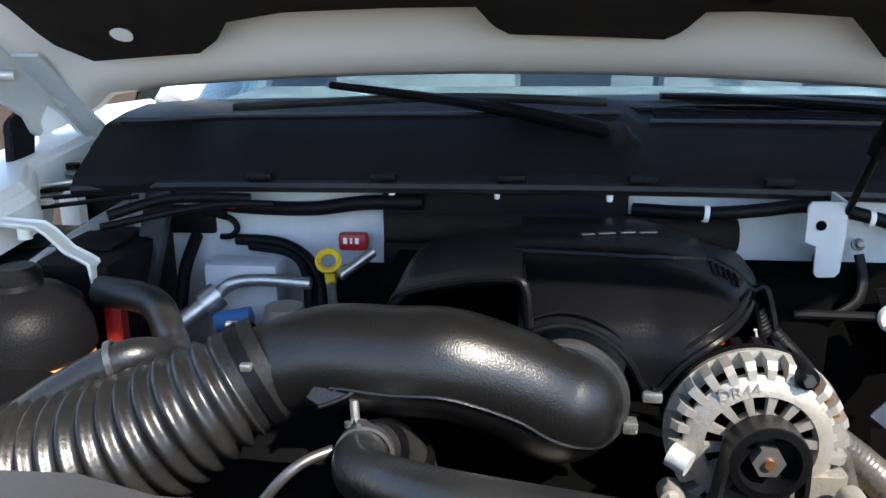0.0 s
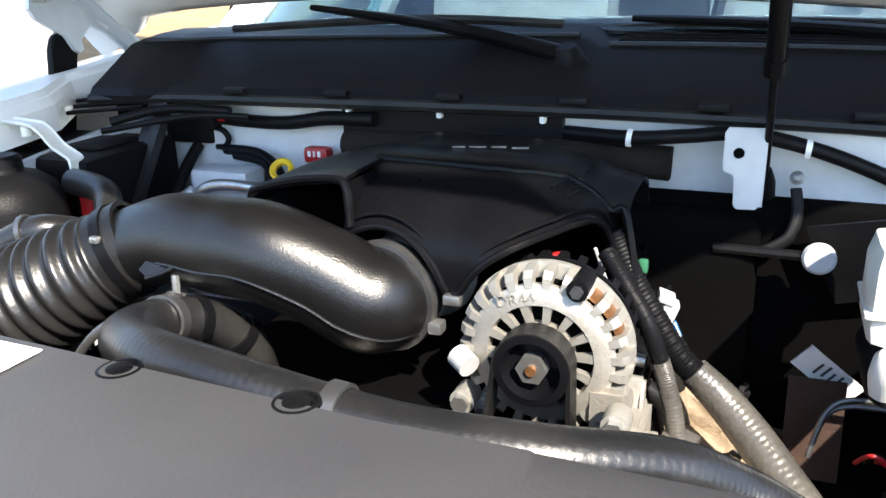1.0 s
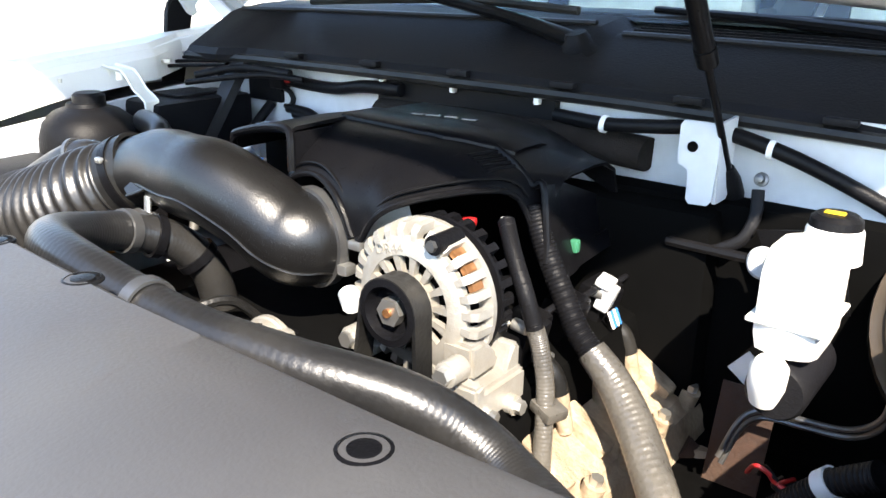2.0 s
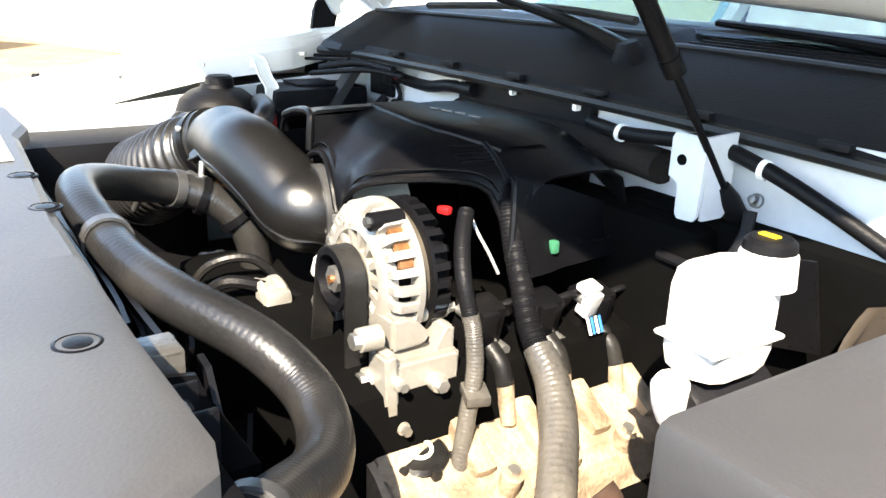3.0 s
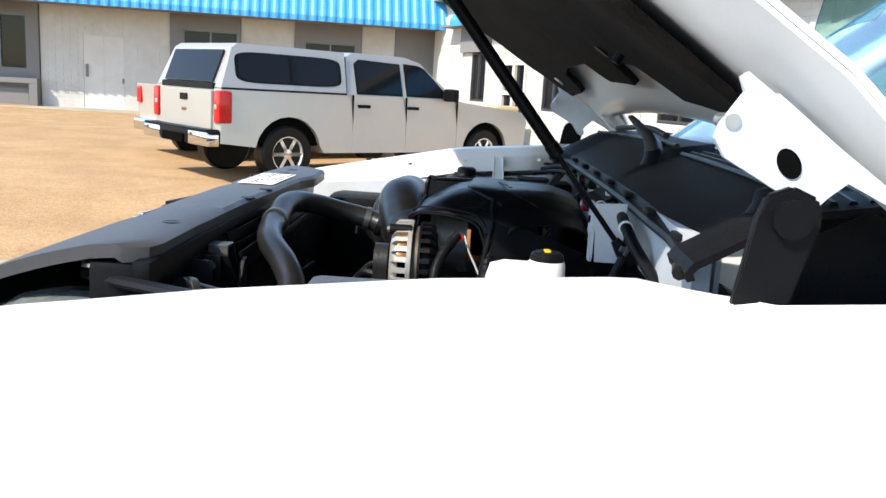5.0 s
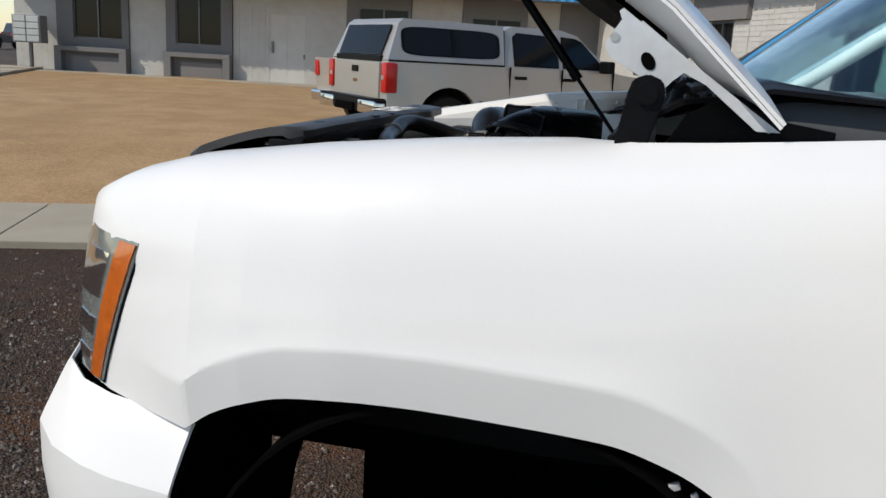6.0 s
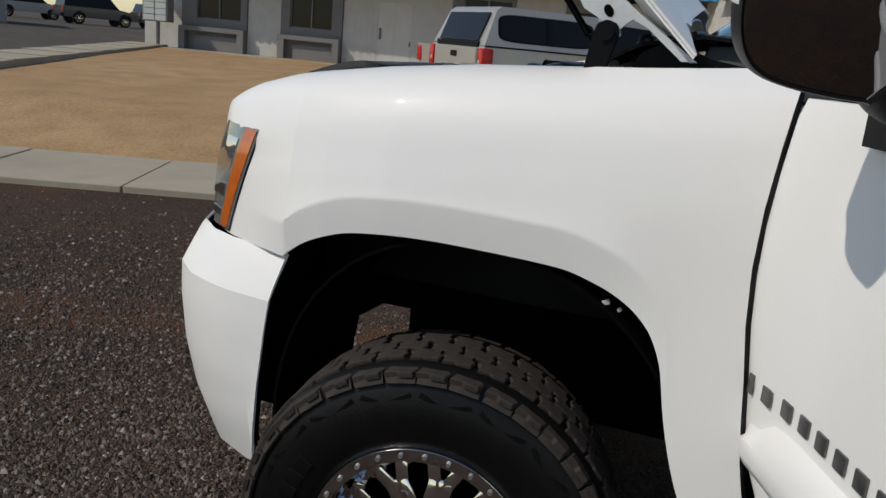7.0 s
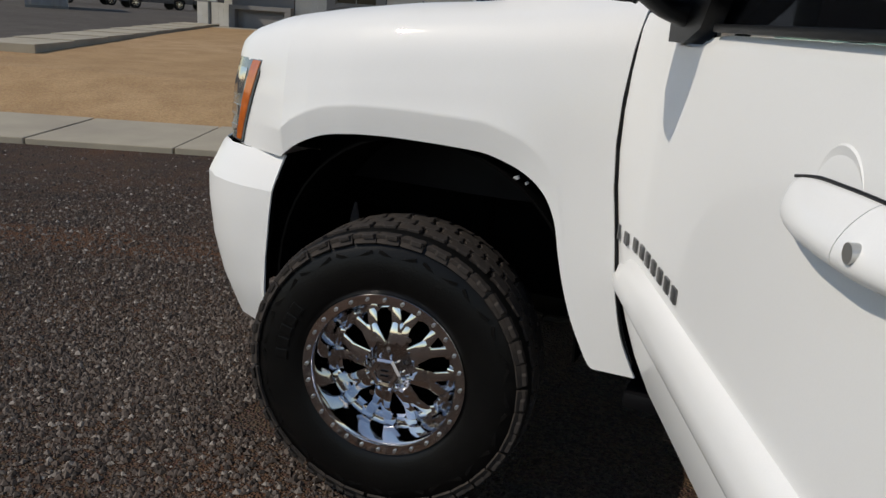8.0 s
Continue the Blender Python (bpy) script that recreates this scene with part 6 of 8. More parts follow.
line, radii = spline(pipe_pts, 8), [p.x for p in spline([(q, 0, 0) for q in pipe_r], 8)]
seam = []
for i in range(10, 58, 2):
    d = (line[i + 1] - line[i - 1]).normalized()
    v = Vector((0.05, -0.98, -0.22))
    v = (v - d * v.dot(d)).normalized()
    seam.append(line[i] + v * (radii[i] + 0.0002))
tube(bm := B(), seam, 0.0016, seg=6, per=2)
sp("mould_seam", bm, PIPE, parent=pipe)
lathe(bm := B(), (-0.0435, -0.088, 1.4465), (0.15, 1, 0), [(0, 0.050), (0, 0.0555), (0.012, 0.0555), (0.012, 0.050)], 36, caps=False)
sp("hose_clip", bm, DARKSTEEL, parent=pipe)
box(bm := B(), (0.013, -0.090, 1.425), (0.014, 0.016, 0.012), bev=0.003)
sp("clamp_screw", bm, STEEL, parent=pipe)
lathe(bm := B(), (-0.04, -0.06, 1.446), (0, 1, 0), [(0, 0.050), (0.02, 0.05), (0.05, 0.05), (0.07, 0.06)], 28)
sp("throttle_body", bm, CASTAL, "cast throttle body")
tabm = basis((-0.243, -0.166, 1.474), (1, 0, 0), (0, 0.6, 0.8), (0, -0.8, 0.6))
prism(bm := B(), [(-0.023, 0.003), (-0.016, 0.015), (0.0, 0.022), (0.014, 0.027), (0.026, 0.034), (0.034, 0.043), (0.041, 0.037), (0.051, 0.029), (0.036, 0.027), (0.029, 0.018), (0.022, 0.011), (0.009, 0.003), (-0.010, -0.004)], -0.008, 0.003, tabm)
bmesh.ops.bevel(bm, geom=bm.edges[:], offset=0.0012, segments=1, affect="EDGES")
brk = sp("support_tab", bm, PIPE, "moulded support tab", parent=pipe, sharp=25)
cyl(bm := B(), tabm @ Vector((0.002, 0.014, 0.002)), tabm @ Vector((0.002, 0.014, 0.005)), 0.0045, seg=12)
sp("rivet", bm, GREYSEAL, parent=pipe)
tube(bm := B(), [tabm @ Vector(p) for p in ((-0.010, -0.004, 0.003), (0.009, 0.003, 0.005), (0.022, 0.012, 0.006), (0.030, 0.022, 0.007), (0.040, 0.028, 0.006), (0.051, 0.029, 0.003))], 0.0022, seg=8)
sp("tab_edge", bm, PIPE, parent=pipe)
cyl(bm := B(), (-0.225, -0.162, 1.476), (-0.223, -0.166, 1.449), 0.004, seg=8)
cyl(bm, (-0.2235, -0.166, 1.458), (-0.2232, -0.167, 1.454), 0.010, seg=10)
sp("stud", bm, STEEL, parent=pipe)
# bellows with clamps
bel = [(-0.539, -0.1541, 1.3784), (-0.4908, -0.1562, 1.3944), (-0.4266, -0.153, 1.4212), (-0.3731, -0.1423, 1.4501), (-0.3303, -0.123, 1.4720)]
tube(bm := B(), bel, [0.070, 0.067, 0.062, 0.055, 0.047], seg=36, per=40, ribs=(15, 0.055))
bellows = sp("intake_bellows", bm, HOSE, "black ribbed rubber intake bellows")
dd = (Vector(bel[-1]) - Vector(bel[-2])).normalized()
lathe(bm := B(), Vector(bel[-1]) - dd * 0.008, dd, [(0, 0.045), (0, 0.050), (0.036, 0.049), (0.036, 0.044)], 32, caps=False)
sp("cuff", bm, RUBBER, parent=bellows)
lathe(bm := B(), Vector(bel[-1]) + dd * 0.004, dd, [(0, 0.049), (0, 0.0515), (0.011, 0.0515), (0.011, 0.049)], 32, caps=False)
sp("band_clamp", bm, SATIN, parent=bellows)
for a in (0.6, 2.2):
    uu, ww = frame_of(dd)
    c = Vector(bel[-1]) + dd * 0.01 + (uu * math.cos(a) + ww * math.sin(a)) * 0.052
    box(bm := B(), c, (0.010, 0.007, 0.007), bev=0.002)
    sp("clamp_screw", bm, STEEL, parent=bellows)
d0 = (Vector(bel[1]) - Vector(bel[0])).normalized()
lathe(bm := B(), Vector(bel[0]) - d0 * 0.035, d0, [(0, 0.070), (0, 0.074), (0.032, 0.074), (0.032, 0.070)], 32, caps=False)
sp("band_clamp", bm, STEEL, "wide bright band clamp", parent=bellows)
box(bm := B(), (-0.625, -0.20, 1.30), (0.17, 0.30, 0.30), bev=0.03)
sp("air_filter_box", bm, BLACK, "black air filter housing")
for i in range(3):
    box(bm := B(), (-0.535, -0.13 + 0.05 * i, 1.40), (0.02, 0.012, 0.08), bev=0.004)
    sp("box_clip", bm, DARKSTEEL)

# alternator: slotted front case, bare stator ring, black slotted rear case
AC = Vector((0.121, 0, 1.4245))
SIDEWAYS = Matrix(((0, 0, 1, 0), (1, 0, 0, 0), (0, 1, 0, 0), (0, 0, 0, 1)))  # a side outline (y, z) pushed out along x


def alt_ring(y, r, a0, a1, seg=3):
    return [AC + Vector((math.cos(a0 + (a1 - a0) * i / seg) * r, y, math.sin(a0 + (a1 - a0) * i / seg) * r)) for i in range(seg + 1)]


def alt_fins(count, share, rows):
    """Bars of the slotted case, spread round its axis; rows: (y, radius) of their section."""
    made = []
    for k in range(count):
        a0, a1 = 2 * math.pi * k / count, 2 * math.pi * (k + share) / count
        fin = B()
        loops = [[fin.verts.new(p) for p in alt_ring(y, r, a0, a1)] for y, r in rows]
        for p, q in zip(loops, loops[1:] + loops[:1]):
            bridge(fin, p, q, False)
        for e in (0, -1):
            fin.faces.new([loop[e] for loop in loops])
        made.append(fin)
    return made


bm = B()
lathe(bm, AC, (0, -1, 0), [(0.110, 0.046), (0.1205, 0.048), (0.1190, 0.058), (0.1135, 0.065), (0.106, 0.064), (0.107, 0.048)], 48, caps=False)
lathe(bm, AC, (0, -1, 0), [(0.104, 0.020), (0.121, 0.022), (0.120, 0.030), (0.104, 0.030)], 32, caps=False)
alt = sp("alternator", bm, CASTAL, "cast aluminium alternator with slotted end housing", sharp=35)
for fin in alt_fins(26, 0.46, ((-0.1165, 0.060), (-0.1155, 0.071), (-0.110, 0.0768), (-0.0885, 0.0782), (-0.0885, 0.071), (-0.105, 0.067), (-0.110, 0.059))):
    sp("fin", fin, CASTAL, "", False, alt)
for fin in alt_fins(14, 0.38, ((-0.119, 0.028), (-0.1195, 0.049), (-0.112, 0.049), (-0.112, 0.028))):
    sp("fin", fin, CASTAL, "", False, alt)
for fin in alt_fins(26, 0.42, ((-0.071, 0.064), (-0.071, 0.0755), (-0.052, 0.0755), (-0.045, 0.068), (-0.045, 0.058))):
    sp("rear_fin", fin, BLACK, "", False, alt)
lathe(bm := B(), AC, (0, -1, 0), [(0.083, 0.060), (0.083, 0.0775), (0.0905, 0.0785), (0.0915, 0.066)], 56)
sp("front_case", bm, CASTAL, "cast aluminium case", parent=alt)
lathe(bm := B(), AC, (0, -1, 0), [(0.066, 0.05), (0.067, 0.068), (0.085, 0.068), (0.086, 0.05)], 48)
sp("stator_body", bm, STATOR, "bare laminated stator ring", parent=alt)
# near-black core, in place of the shade behind the fins
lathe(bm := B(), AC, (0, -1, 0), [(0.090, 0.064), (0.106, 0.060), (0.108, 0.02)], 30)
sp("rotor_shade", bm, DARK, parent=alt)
for k in range(26):
    a = 2 * math.pi * (k + 0.73) / 26
    if 0.35 < a < 1.25:
        box(bm := B(), AC + Vector((math.cos(a) * 0.0695, -0.099, math.sin(a) * 0.0695)), (0.007, 0.016, 0.009), rot=(0, -math.degrees(a), 0), bev=0.002)
        sp("winding", bm, COPPER, "copper winding", parent=alt)
lathe(bm := B(), AC, (0, -1, 0), [(0.040, 0.03), (0.041, 0.056), (0.048, 0.063), (0.0585, 0.066), (0.066, 0.067), (0.068, 0.0755), (0.072, 0.0755), (0.073, 0.05)], 48)
sp("rear_cover", bm, BLACK, "black slotted rear cover", parent=alt)
for a, rr_ in ((-48, 0.081), (-130, 0.081), (64, 0.073)):
    p = AC + Vector((math.cos(radians(a)) * rr_, 0, math.sin(radians(a)) * rr_))
    cyl(bm := B(), p + Vector((0, -0.119 - 0.003 * (a > 0), 0)), p + Vector((0, -0.086, 0)), 0.0095, seg=16)
    sp("lug", bm, CASTAL if a < 0 else BLACK, parent=alt)
    cyl(bm := B(), p + Vector((0, -0.127, 0)), p + Vector((0, -0.119, 0)), 0.0055, seg=6)
    sp("bolt", bm, DARKSTEEL, parent=alt)
prism(bm := B(), [(-0.120, 1.402), (-0.100, 1.402), (-0.090, 1.395), (-0.074, 1.378), (-0.080, 1.368), (-0.120, 1.366)], 0.162, 0.198, SIDEWAYS)
bmesh.ops.bevel(bm, geom=bm.edges[:], offset=0.004, segments=2, affect="EDGES")
sp("mounting_ear", bm, CASTAL, "cast mounting ear", parent=alt)
cyl(bm := B(), (0.178, -0.082, 1.394), (0.178, -0.047, 1.394), 0.0095, seg=16)
cyl(bm, (0.178, -0.047, 1.394), (0.178, -0.036, 1.394), 0.006, seg=6)
sp("rear_lug", bm, CASTAL, parent=alt)
lathe(bm := B(), AC, (0, -1, 0), [(0.124, 0.012), (0.124, 0.033), (0.127, 0.034), (0.129, 0.030), (0.132, 0.031), (0.135, 0.030), (0.138, 0.031), (0.141, 0.030), (0.144, 0.031), (0.146, 0.034), (0.149, 0.033), (0.150, 0.026), (0.138, 0.023), (0.136, 0.012)], 40)
pulley = sp("pulley", bm, BLACK, "black grooved pulley", parent=alt)
cyl(bm := B(), AC + Vector((0, -0.134, 0)), AC + Vector((0, -0.147, 0)), 0.014, seg=6)
sp("nut", bm, STEEL, parent=alt)
cyl(bm := B(), AC + Vector((0, -0.147, 0)), AC + Vector((0, -0.150, 0)), 0.0045, seg=14)
sp("shaft_end", bm, COPPER, parent=alt)
ml = basis(AC + Vector((-0.022, -0.1195, 0.050)), (1, 0, 0.22), (-0.22, 0, 1), (0, -1, 0))
sp("cast_mark", text_mesh("DR44", 0.015, 0.0009, ml), CASTAL, "raised cast lettering", False, alt)
# the belt over the pulley, and the cast bracket that carries the alternator
BELT = [(0.052, 1.20)] + [(0.121 + 0.0345 * math.cos(radians(a)), 1.4245 + 0.0345 * math.sin(radians(a))) for a in range(172, -9, -15)] + [(0.157, 1.33), (0.154, 1.10)]
sheet(bm := B(), lambda i, y: Vector((BELT[i][0], y, BELT[i][1])), list(range(len(BELT))), [-0.149, -0.137, -0.125], 0.004)
sp("drive_belt", bm, RUBBER, "ribbed drive belt", sharp=50)
prism(bm := B(), [(-0.130, 1.362), (-0.046, 1.362), (-0.046, 1.318), (-0.056, 1.292), (-0.114, 1.225), (-0.130, 1.212)], 0.176, 0.211, SIDEWAYS)
bmesh.ops.bevel(bm, geom=bm.edges[:], offset=0.005, segments=2, affect="EDGES")
bracket = sp("mounting_bracket", bm, CASTAL, "dusty cast aluminium bracket", sharp=30)
prism(bm := B(), [(-0.138, 1.372), (-0.124, 1.376), (-0.121, 1.30), (-0.136, 1.28)], 0.180, 0.217, SIDEWAYS)
bmesh.ops.bevel(bm, geom=bm.edges[:], offset=0.003, segments=2, affect="EDGES")
sp("flange", bm, CASTAL, parent=bracket, sharp=30)
prism(bm := B(), [(-0.080, 1.350), (-0.050, 1.350), (-0.050, 1.385), (-0.062, 1.388), (-0.068, 1.366)], 0.165, 0.205, SIDEWAYS)
bmesh.ops.bevel(bm, geom=bm.edges[:], offset=0.003, segments=2, affect="EDGES")
sp("ear", bm, CASTAL, parent=bracket, sharp=30)
for x, y, z, ax_, r in ((0.194, -0.145, 1.388, (0, -1, 0), 0.012), (0.050, -0.115, 1.370, (0, -1, 0), 0.012), (0.210, -0.077, 1.333, (1, 0, 0), 0.010), (0.212, -0.124, 1.345, (1, 0, 0), 0.007), (0.212, -0.119, 1.295, (1, 0, 0), 0.007), (0.18, -0.13, 1.335, (0, -1, 0), 0.013)):
    p, v = Vector((x, y, z)), Vector(ax_)
    cyl(bm := B(), p - v * 0.012, p + v * 0.010, r, seg=16)
    sp("boss", bm, CASTAL, parent=bracket)
    cyl(bm := B(), p + v * 0.010, p + v * 0.018, r * 0.72, seg=6)
    sp("bolt", bm, STEEL, parent=bracket)
for x, y, z, r, material in ((-0.066, -0.122, 1.322, 0.040, CASTAL), (-0.275, -0.118, 1.295, 0.036, CASTAL), (0.06, -0.13, 1.20, 0.075, DARKSTEEL)):
    lathe(bm := B(), (x, y, z), (0, -1, 0), [(0, r * 0.9), (0.004, r), (0.010, r), (0.012, r * 0.95), (0.026, r * 0.95), (0.028, r), (0.034, r), (0.036, r * 0.85), (0.030, r * 0.6), (0.028, 0.01)], 36)
    pl = sp("belt_pulley", bm, material, "steel belt pulley")
    cyl(bm := B(), (x, y - 0.028, z), (x, y - 0.042, z), 0.011, seg=6)
    sp("nut", bm, STEEL, parent=pl)
box(bm := B(), (-0.16, -0.112, 1.31), (0.20, 0.02, 0.026), rot=(0, -8, 0), bev=0.006)
sp("tensioner_arm", bm, CASTAL, "cast belt tensioner arm")
prism(bm := B(), [(-0.02, 1.33), (0.02, 1.31), (0.05, 1.15), (0.0, 1.15)], -0.152, -0.148, Matrix(((1, 0, 0, 0), (0, 0, 1, 0), (0, 1, 0, 0), (0, 0, 0, 1))))
sp("drive_belt", bm, RUBBER, "ribbed drive belt")

# hoses and pipes
def hose(pts, r, material=HOSE, label="black rubber hose", name="hose", seg=14, ribs=None, per=8):
    tube(bm := B(), pts, r, seg=seg, ribs=ribs, per=per)
    return sp(name, bm, material, label)


up = hose([(0.475, -0.375, 1.442), (0.43, -0.335, 1.418), (0.385, -0.288, 1.400), (0.335, -0.260, 1.398), (0.295, -0.258, 1.415), (0.25, -0.280, 1.440), (0.18, -0.318, 1.458), (0.10, -0.338, 1.467), (0.03, -0.342, 1.475), (-0.04, -0.346, 1.488), (-0.105, -0.335, 1.490), (-0.160, -0.300, 1.478), (-0.200, -0.25, 1.460), (-0.210, -0.20, 1.447), (-0.197, -0.155, 1.428), (-0.182, -0.122, 1.39), (-0.175, -0.11, 1.33), (-0.172, -0.105, 1.27)], 0.0215, HOSE, "long black radiator hose", "radiator_hose", 20, (190, 0.0035), 48)
for c, dr in (((0.045, -0.342, 1.474), (1, 0, -0.1)), ((-0.209, -0.203, 1.448), (-0.1, 0.95, -0.25)), ((0.462, -0.365, 1.436), (0.7, -0.6, 0.2))):
    lathe(bm := B(), Vector(c) - Vector(dr).normalized() * 0.006, dr, [(0, 0.0215), (0, 0.0245), (0.012, 0.0245), (0.012, 0.0215)], 22, caps=False)
    sp("hose_clamp", bm, DARKSTEEL, parent=up)
for c, dr in (((-0.203, -0.172, 1.436), (0.2, 0.9, -0.35)), ((-0.186, -0.132, 1.405), (0.3, 0.5, -0.8))):
    lathe(bm := B(), Vector(c) - Vector(dr).normalized() * 0.004, dr, [(0, 0.0215), (0, 0.0252), (0.010, 0.0252), (0.010, 0.0215)], 22, caps=False)
    sp("hose_clamp", bm, SATIN, parent=up)
    box(bm := B(), Vector(c) + Vector((-0.012, -0.008, 0.024)), (0.016, 0.012, 0.010), rot=(0, 20, 25), bev=0.003)
    sp("clamp_screw", bm, DARKSTEEL, parent=up)
tube(bm := B(), [(-0.300, -0.235, 1.40), (-0.275, -0.226, 1.432), (-0.256, -0.215, 1.446), (-0.235, -0.200, 1.450)], 0.0045, seg=10)
sp("drain_pipe", bm, DARKSTEEL, "bare metal pipe beside the hose elbow")
lathe(bm := B(), (-0.172, -0.105, 1.28), (0, 0.1, -1), [(0, 0.024), (0.03, 0.026), (0.035, 0.04), (0.06, 0.04)], 20)
sp("thermostat_housing", bm, CASTAL, "cast thermostat housing")
hose([(0.150, 0.050, 1.49), (0.169, 0.0463, 1.4505), (0.196, 0.040, 1.408), (0.2222, 0.0324, 1.3724), (0.246, 0.030, 1.350)], [0.0115, 0.012, 0.0125, 0.013, 0.0135], BLACK, "black corrugated wiring conduit", "conduit", 18, (44, 0.035), 40)
hose([(0.240, 0.0305, 1.356), (0.2694, 0.0277, 1.3307), (0.300, 0.012, 1.305), (0.330, -0.012, 1.280), (0.365, -0.045, 1.25), (0.40, -0.08, 1.20)], [0.016, 0.0185, 0.020, 0.020, 0.020, 0.020], TAPED, "conduit wound with dusty grey tape", "conduit", 18, (34, 0.008), 40)
hose([(0.1552, -0.0077, 1.4864), (0.1795, -0.0286, 1.4612), (0.2014, -0.0406, 1.4322), (0.2150, -0.0395, 1.395)], 0.0088, BLACK, "black cable sleeve beside the alternator", "cable", 12, (40, 0.03), 30)
hose([(0.2140, -0.0395, 1.398), (0.2195, -0.0381, 1.3803), (0.2300, -0.042, 1.345), (0.2372, -0.0524, 1.3092), (0.2440, -0.064, 1.27), (0.2512, -0.0744, 1.2323), (0.254, -0.08, 1.20)], 0.0092, TAPED, "grey dusty sleeve cable", "cable", 12, (60, 0.03), 30)
hose([(0.142, 0.005, 1.485), (0.148, 0.012, 1.462), (0.154, 0.026, 1.435), (0.158, 0.038, 1.41)], 0.0018, GREYSEAL, "thin pale wire", "wire", 6)
box(bm := B(), (0.238, -0.046, 1.322), (0.030, 0.026, 0.012), rot=(0, 10, -20), bev=0.003)
sp("cable_clip", bm, TAPED, "pale grey cable clip")
hose([(-0.68, -0.20, 1.29), (-0.63, -0.175, 1.352), (-0.58, -0.155, 1.402), (-0.52, -0.135, 1.448), (-0.455, -0.115, 1.482), (-0.43, -0.09, 1.478), (-0.432, -0.05, 1.46), (-0.455, -0.005, 1.462), (-0.49, 0.035, 1.485), (-0.56, 0.055, 1.49)], 0.0175, HOSE, "grey-black coolant hose", "coolant_hose")
ac = hose([(-0.55, 0.12, 1.30), (-0.548, 0.14, 1.375), (-0.53, 0.165, 1.402), (-0.489, 0.198, 1.432), (-0.465, 0.205, 1.450), (-0.43, 0.21, 1.455), (-0.36, 0.21, 1.452)], 0.0085, STEEL, "bare aluminium coolant pipe", "metal_pipe", 12)
cyl(bm := B(), (-0.53, 0.165, 1.402), (-0.487, 0.199, 1.433), 0.0135, seg=16)
cyl(bm, (-0.499, 0.19, 1.4245), (-0.482, 0.203, 1.437), 0.018, seg=18)
sp("pipe_union", bm, STEEL, parent=ac)
cyl(bm := B(), (-0.475, 0.17, 1.41), (-0.43, 0.175, 1.418), 0.013, seg=14)
sp("pipe_cap", bm, BLUE, "blue plastic cap")
hose([(-0.51, 0.30, 1.535), (-0.45, 0.295, 1.532), (-0.37, 0.285, 1.534), (-0.30, 0.275, 1.545), (-0.22, 0.27, 1.548)], 0.010, BLACK, "black wiring loom along the firewall", "wiring_loom")
hose([(0.05, 0.262, 1.545), (0.135, 0.232, 1.548), (0.20, 0.232, 1.553), (0.26, 0.24, 1.557), (0.33, 0.238, 1.545), (0.40, 0.245, 1.520), (0.47, 0.265, 1.485)], 0.0085, BLACK, "black wiring loom along the firewall", "wiring_loom")
for x, y, z in ((0.135, 0.232, 1.548), (0.331, 0.238, 1.544)):
    lathe(bm := B(), (x - 0.004, y, z), (1, 0, -0.1), [(0, 0.0085), (0, 0.0108), (0.006, 0.0108), (0.006, 0.0085)], 18, caps=False)
    sp("loom_clip", bm, PAPER)
for pts, r in (([(-0.48, 0.28, 1.49), (-0.41, 0.27, 1.487), (-0.36, 0.24, 1.46), (-0.345, 0.20, 1.40)], 0.008), ([(-0.46, 0.275, 1.483), (-0.40, 0.26, 1.478), (-0.37, 0.23, 1.455), (-0.36, 0.19, 1.40)], 0.007), ([(-0.545, 0.22, 1.40), (-0.55, 0.26, 1.45), (-0.545, 0.30, 1.49)], 0.009), ([(-0.62, 0.2, 1.54), (-0.55, 0.24, 1.555), (-0.45, 0.26, 1.552)], 0.007), ([(-0.62, 0.18, 1.53), (-0.5, 0.23, 1.548), (-0.42, 0.26, 1.545)], 0.005)):
    hose(pts, r, BLACK, "black rubber line", "hose", 10)

# right front corner of the bay: coolant tank, battery, module, dipstick
lathe(bm := B(), (-0.625, 0.0, 1.342), (0, 0, 1), [(-0.05, 0.066), (-0.04, 0.072), (0.094, 0.072), (0.098, 0.069)], 36)
tank = sp("coolant_tank", bm, COOLANT, "translucent tank with orange coolant and a black top")
lathe(bm := B(), (-0.625, 0.0, 1.440), (0, 0, 1), [(-0.004, 0.073), (0.0, 0.076), (0.03, 0.074), (0.052, 0.066), (0.066, 0.048), (0.072, 0.030), (0.078, 0.028)], 36)
sp("tank_top", bm, BLACK, "black tank top", parent=tank)
lathe(bm := B(), (-0.622, 0.004, 1.507), (0, 0, 1), [(0, 0.022), (0.004, 0.025), (0.022, 0.024), (0.026, 0.019)], 20)
sp("tank_cap", bm, BLACK, parent=tank)
box(bm := B(), (-0.553, 0.070, 1.445), (0.024, 0.02, 0.060), bev=0.01)
sp("tank_foot", bm, RED, "red plastic clip", parent=tank)
box(bm := B(), (-0.53, -0.04, 1.385), (0.05, 0.04, 0.03), bev=0.008)
sp("tank_foot", bm, COOLANT, parent=tank)
box(bm := B(), (-0.68, 0.18, 1.40), (0.23, 0.19, 0.22), bev=0.012)
bat = sp("battery", bm, BLACK, "black car battery")
box(bm := B(), (-0.66, 0.18, 1.513), (0.14, 0.08, 0.004), bev=0.001)
sp("battery_label", bm, DUSTY, parent=bat)
STRAP = ((-0.745, 1.546), (-0.69, 1.560), (-0.640, 1.556), (-0.628, 1.548), (-0.608, 1.527), (-0.590, 1.518), (-0.580, 1.512), (-0.576, 1.472))
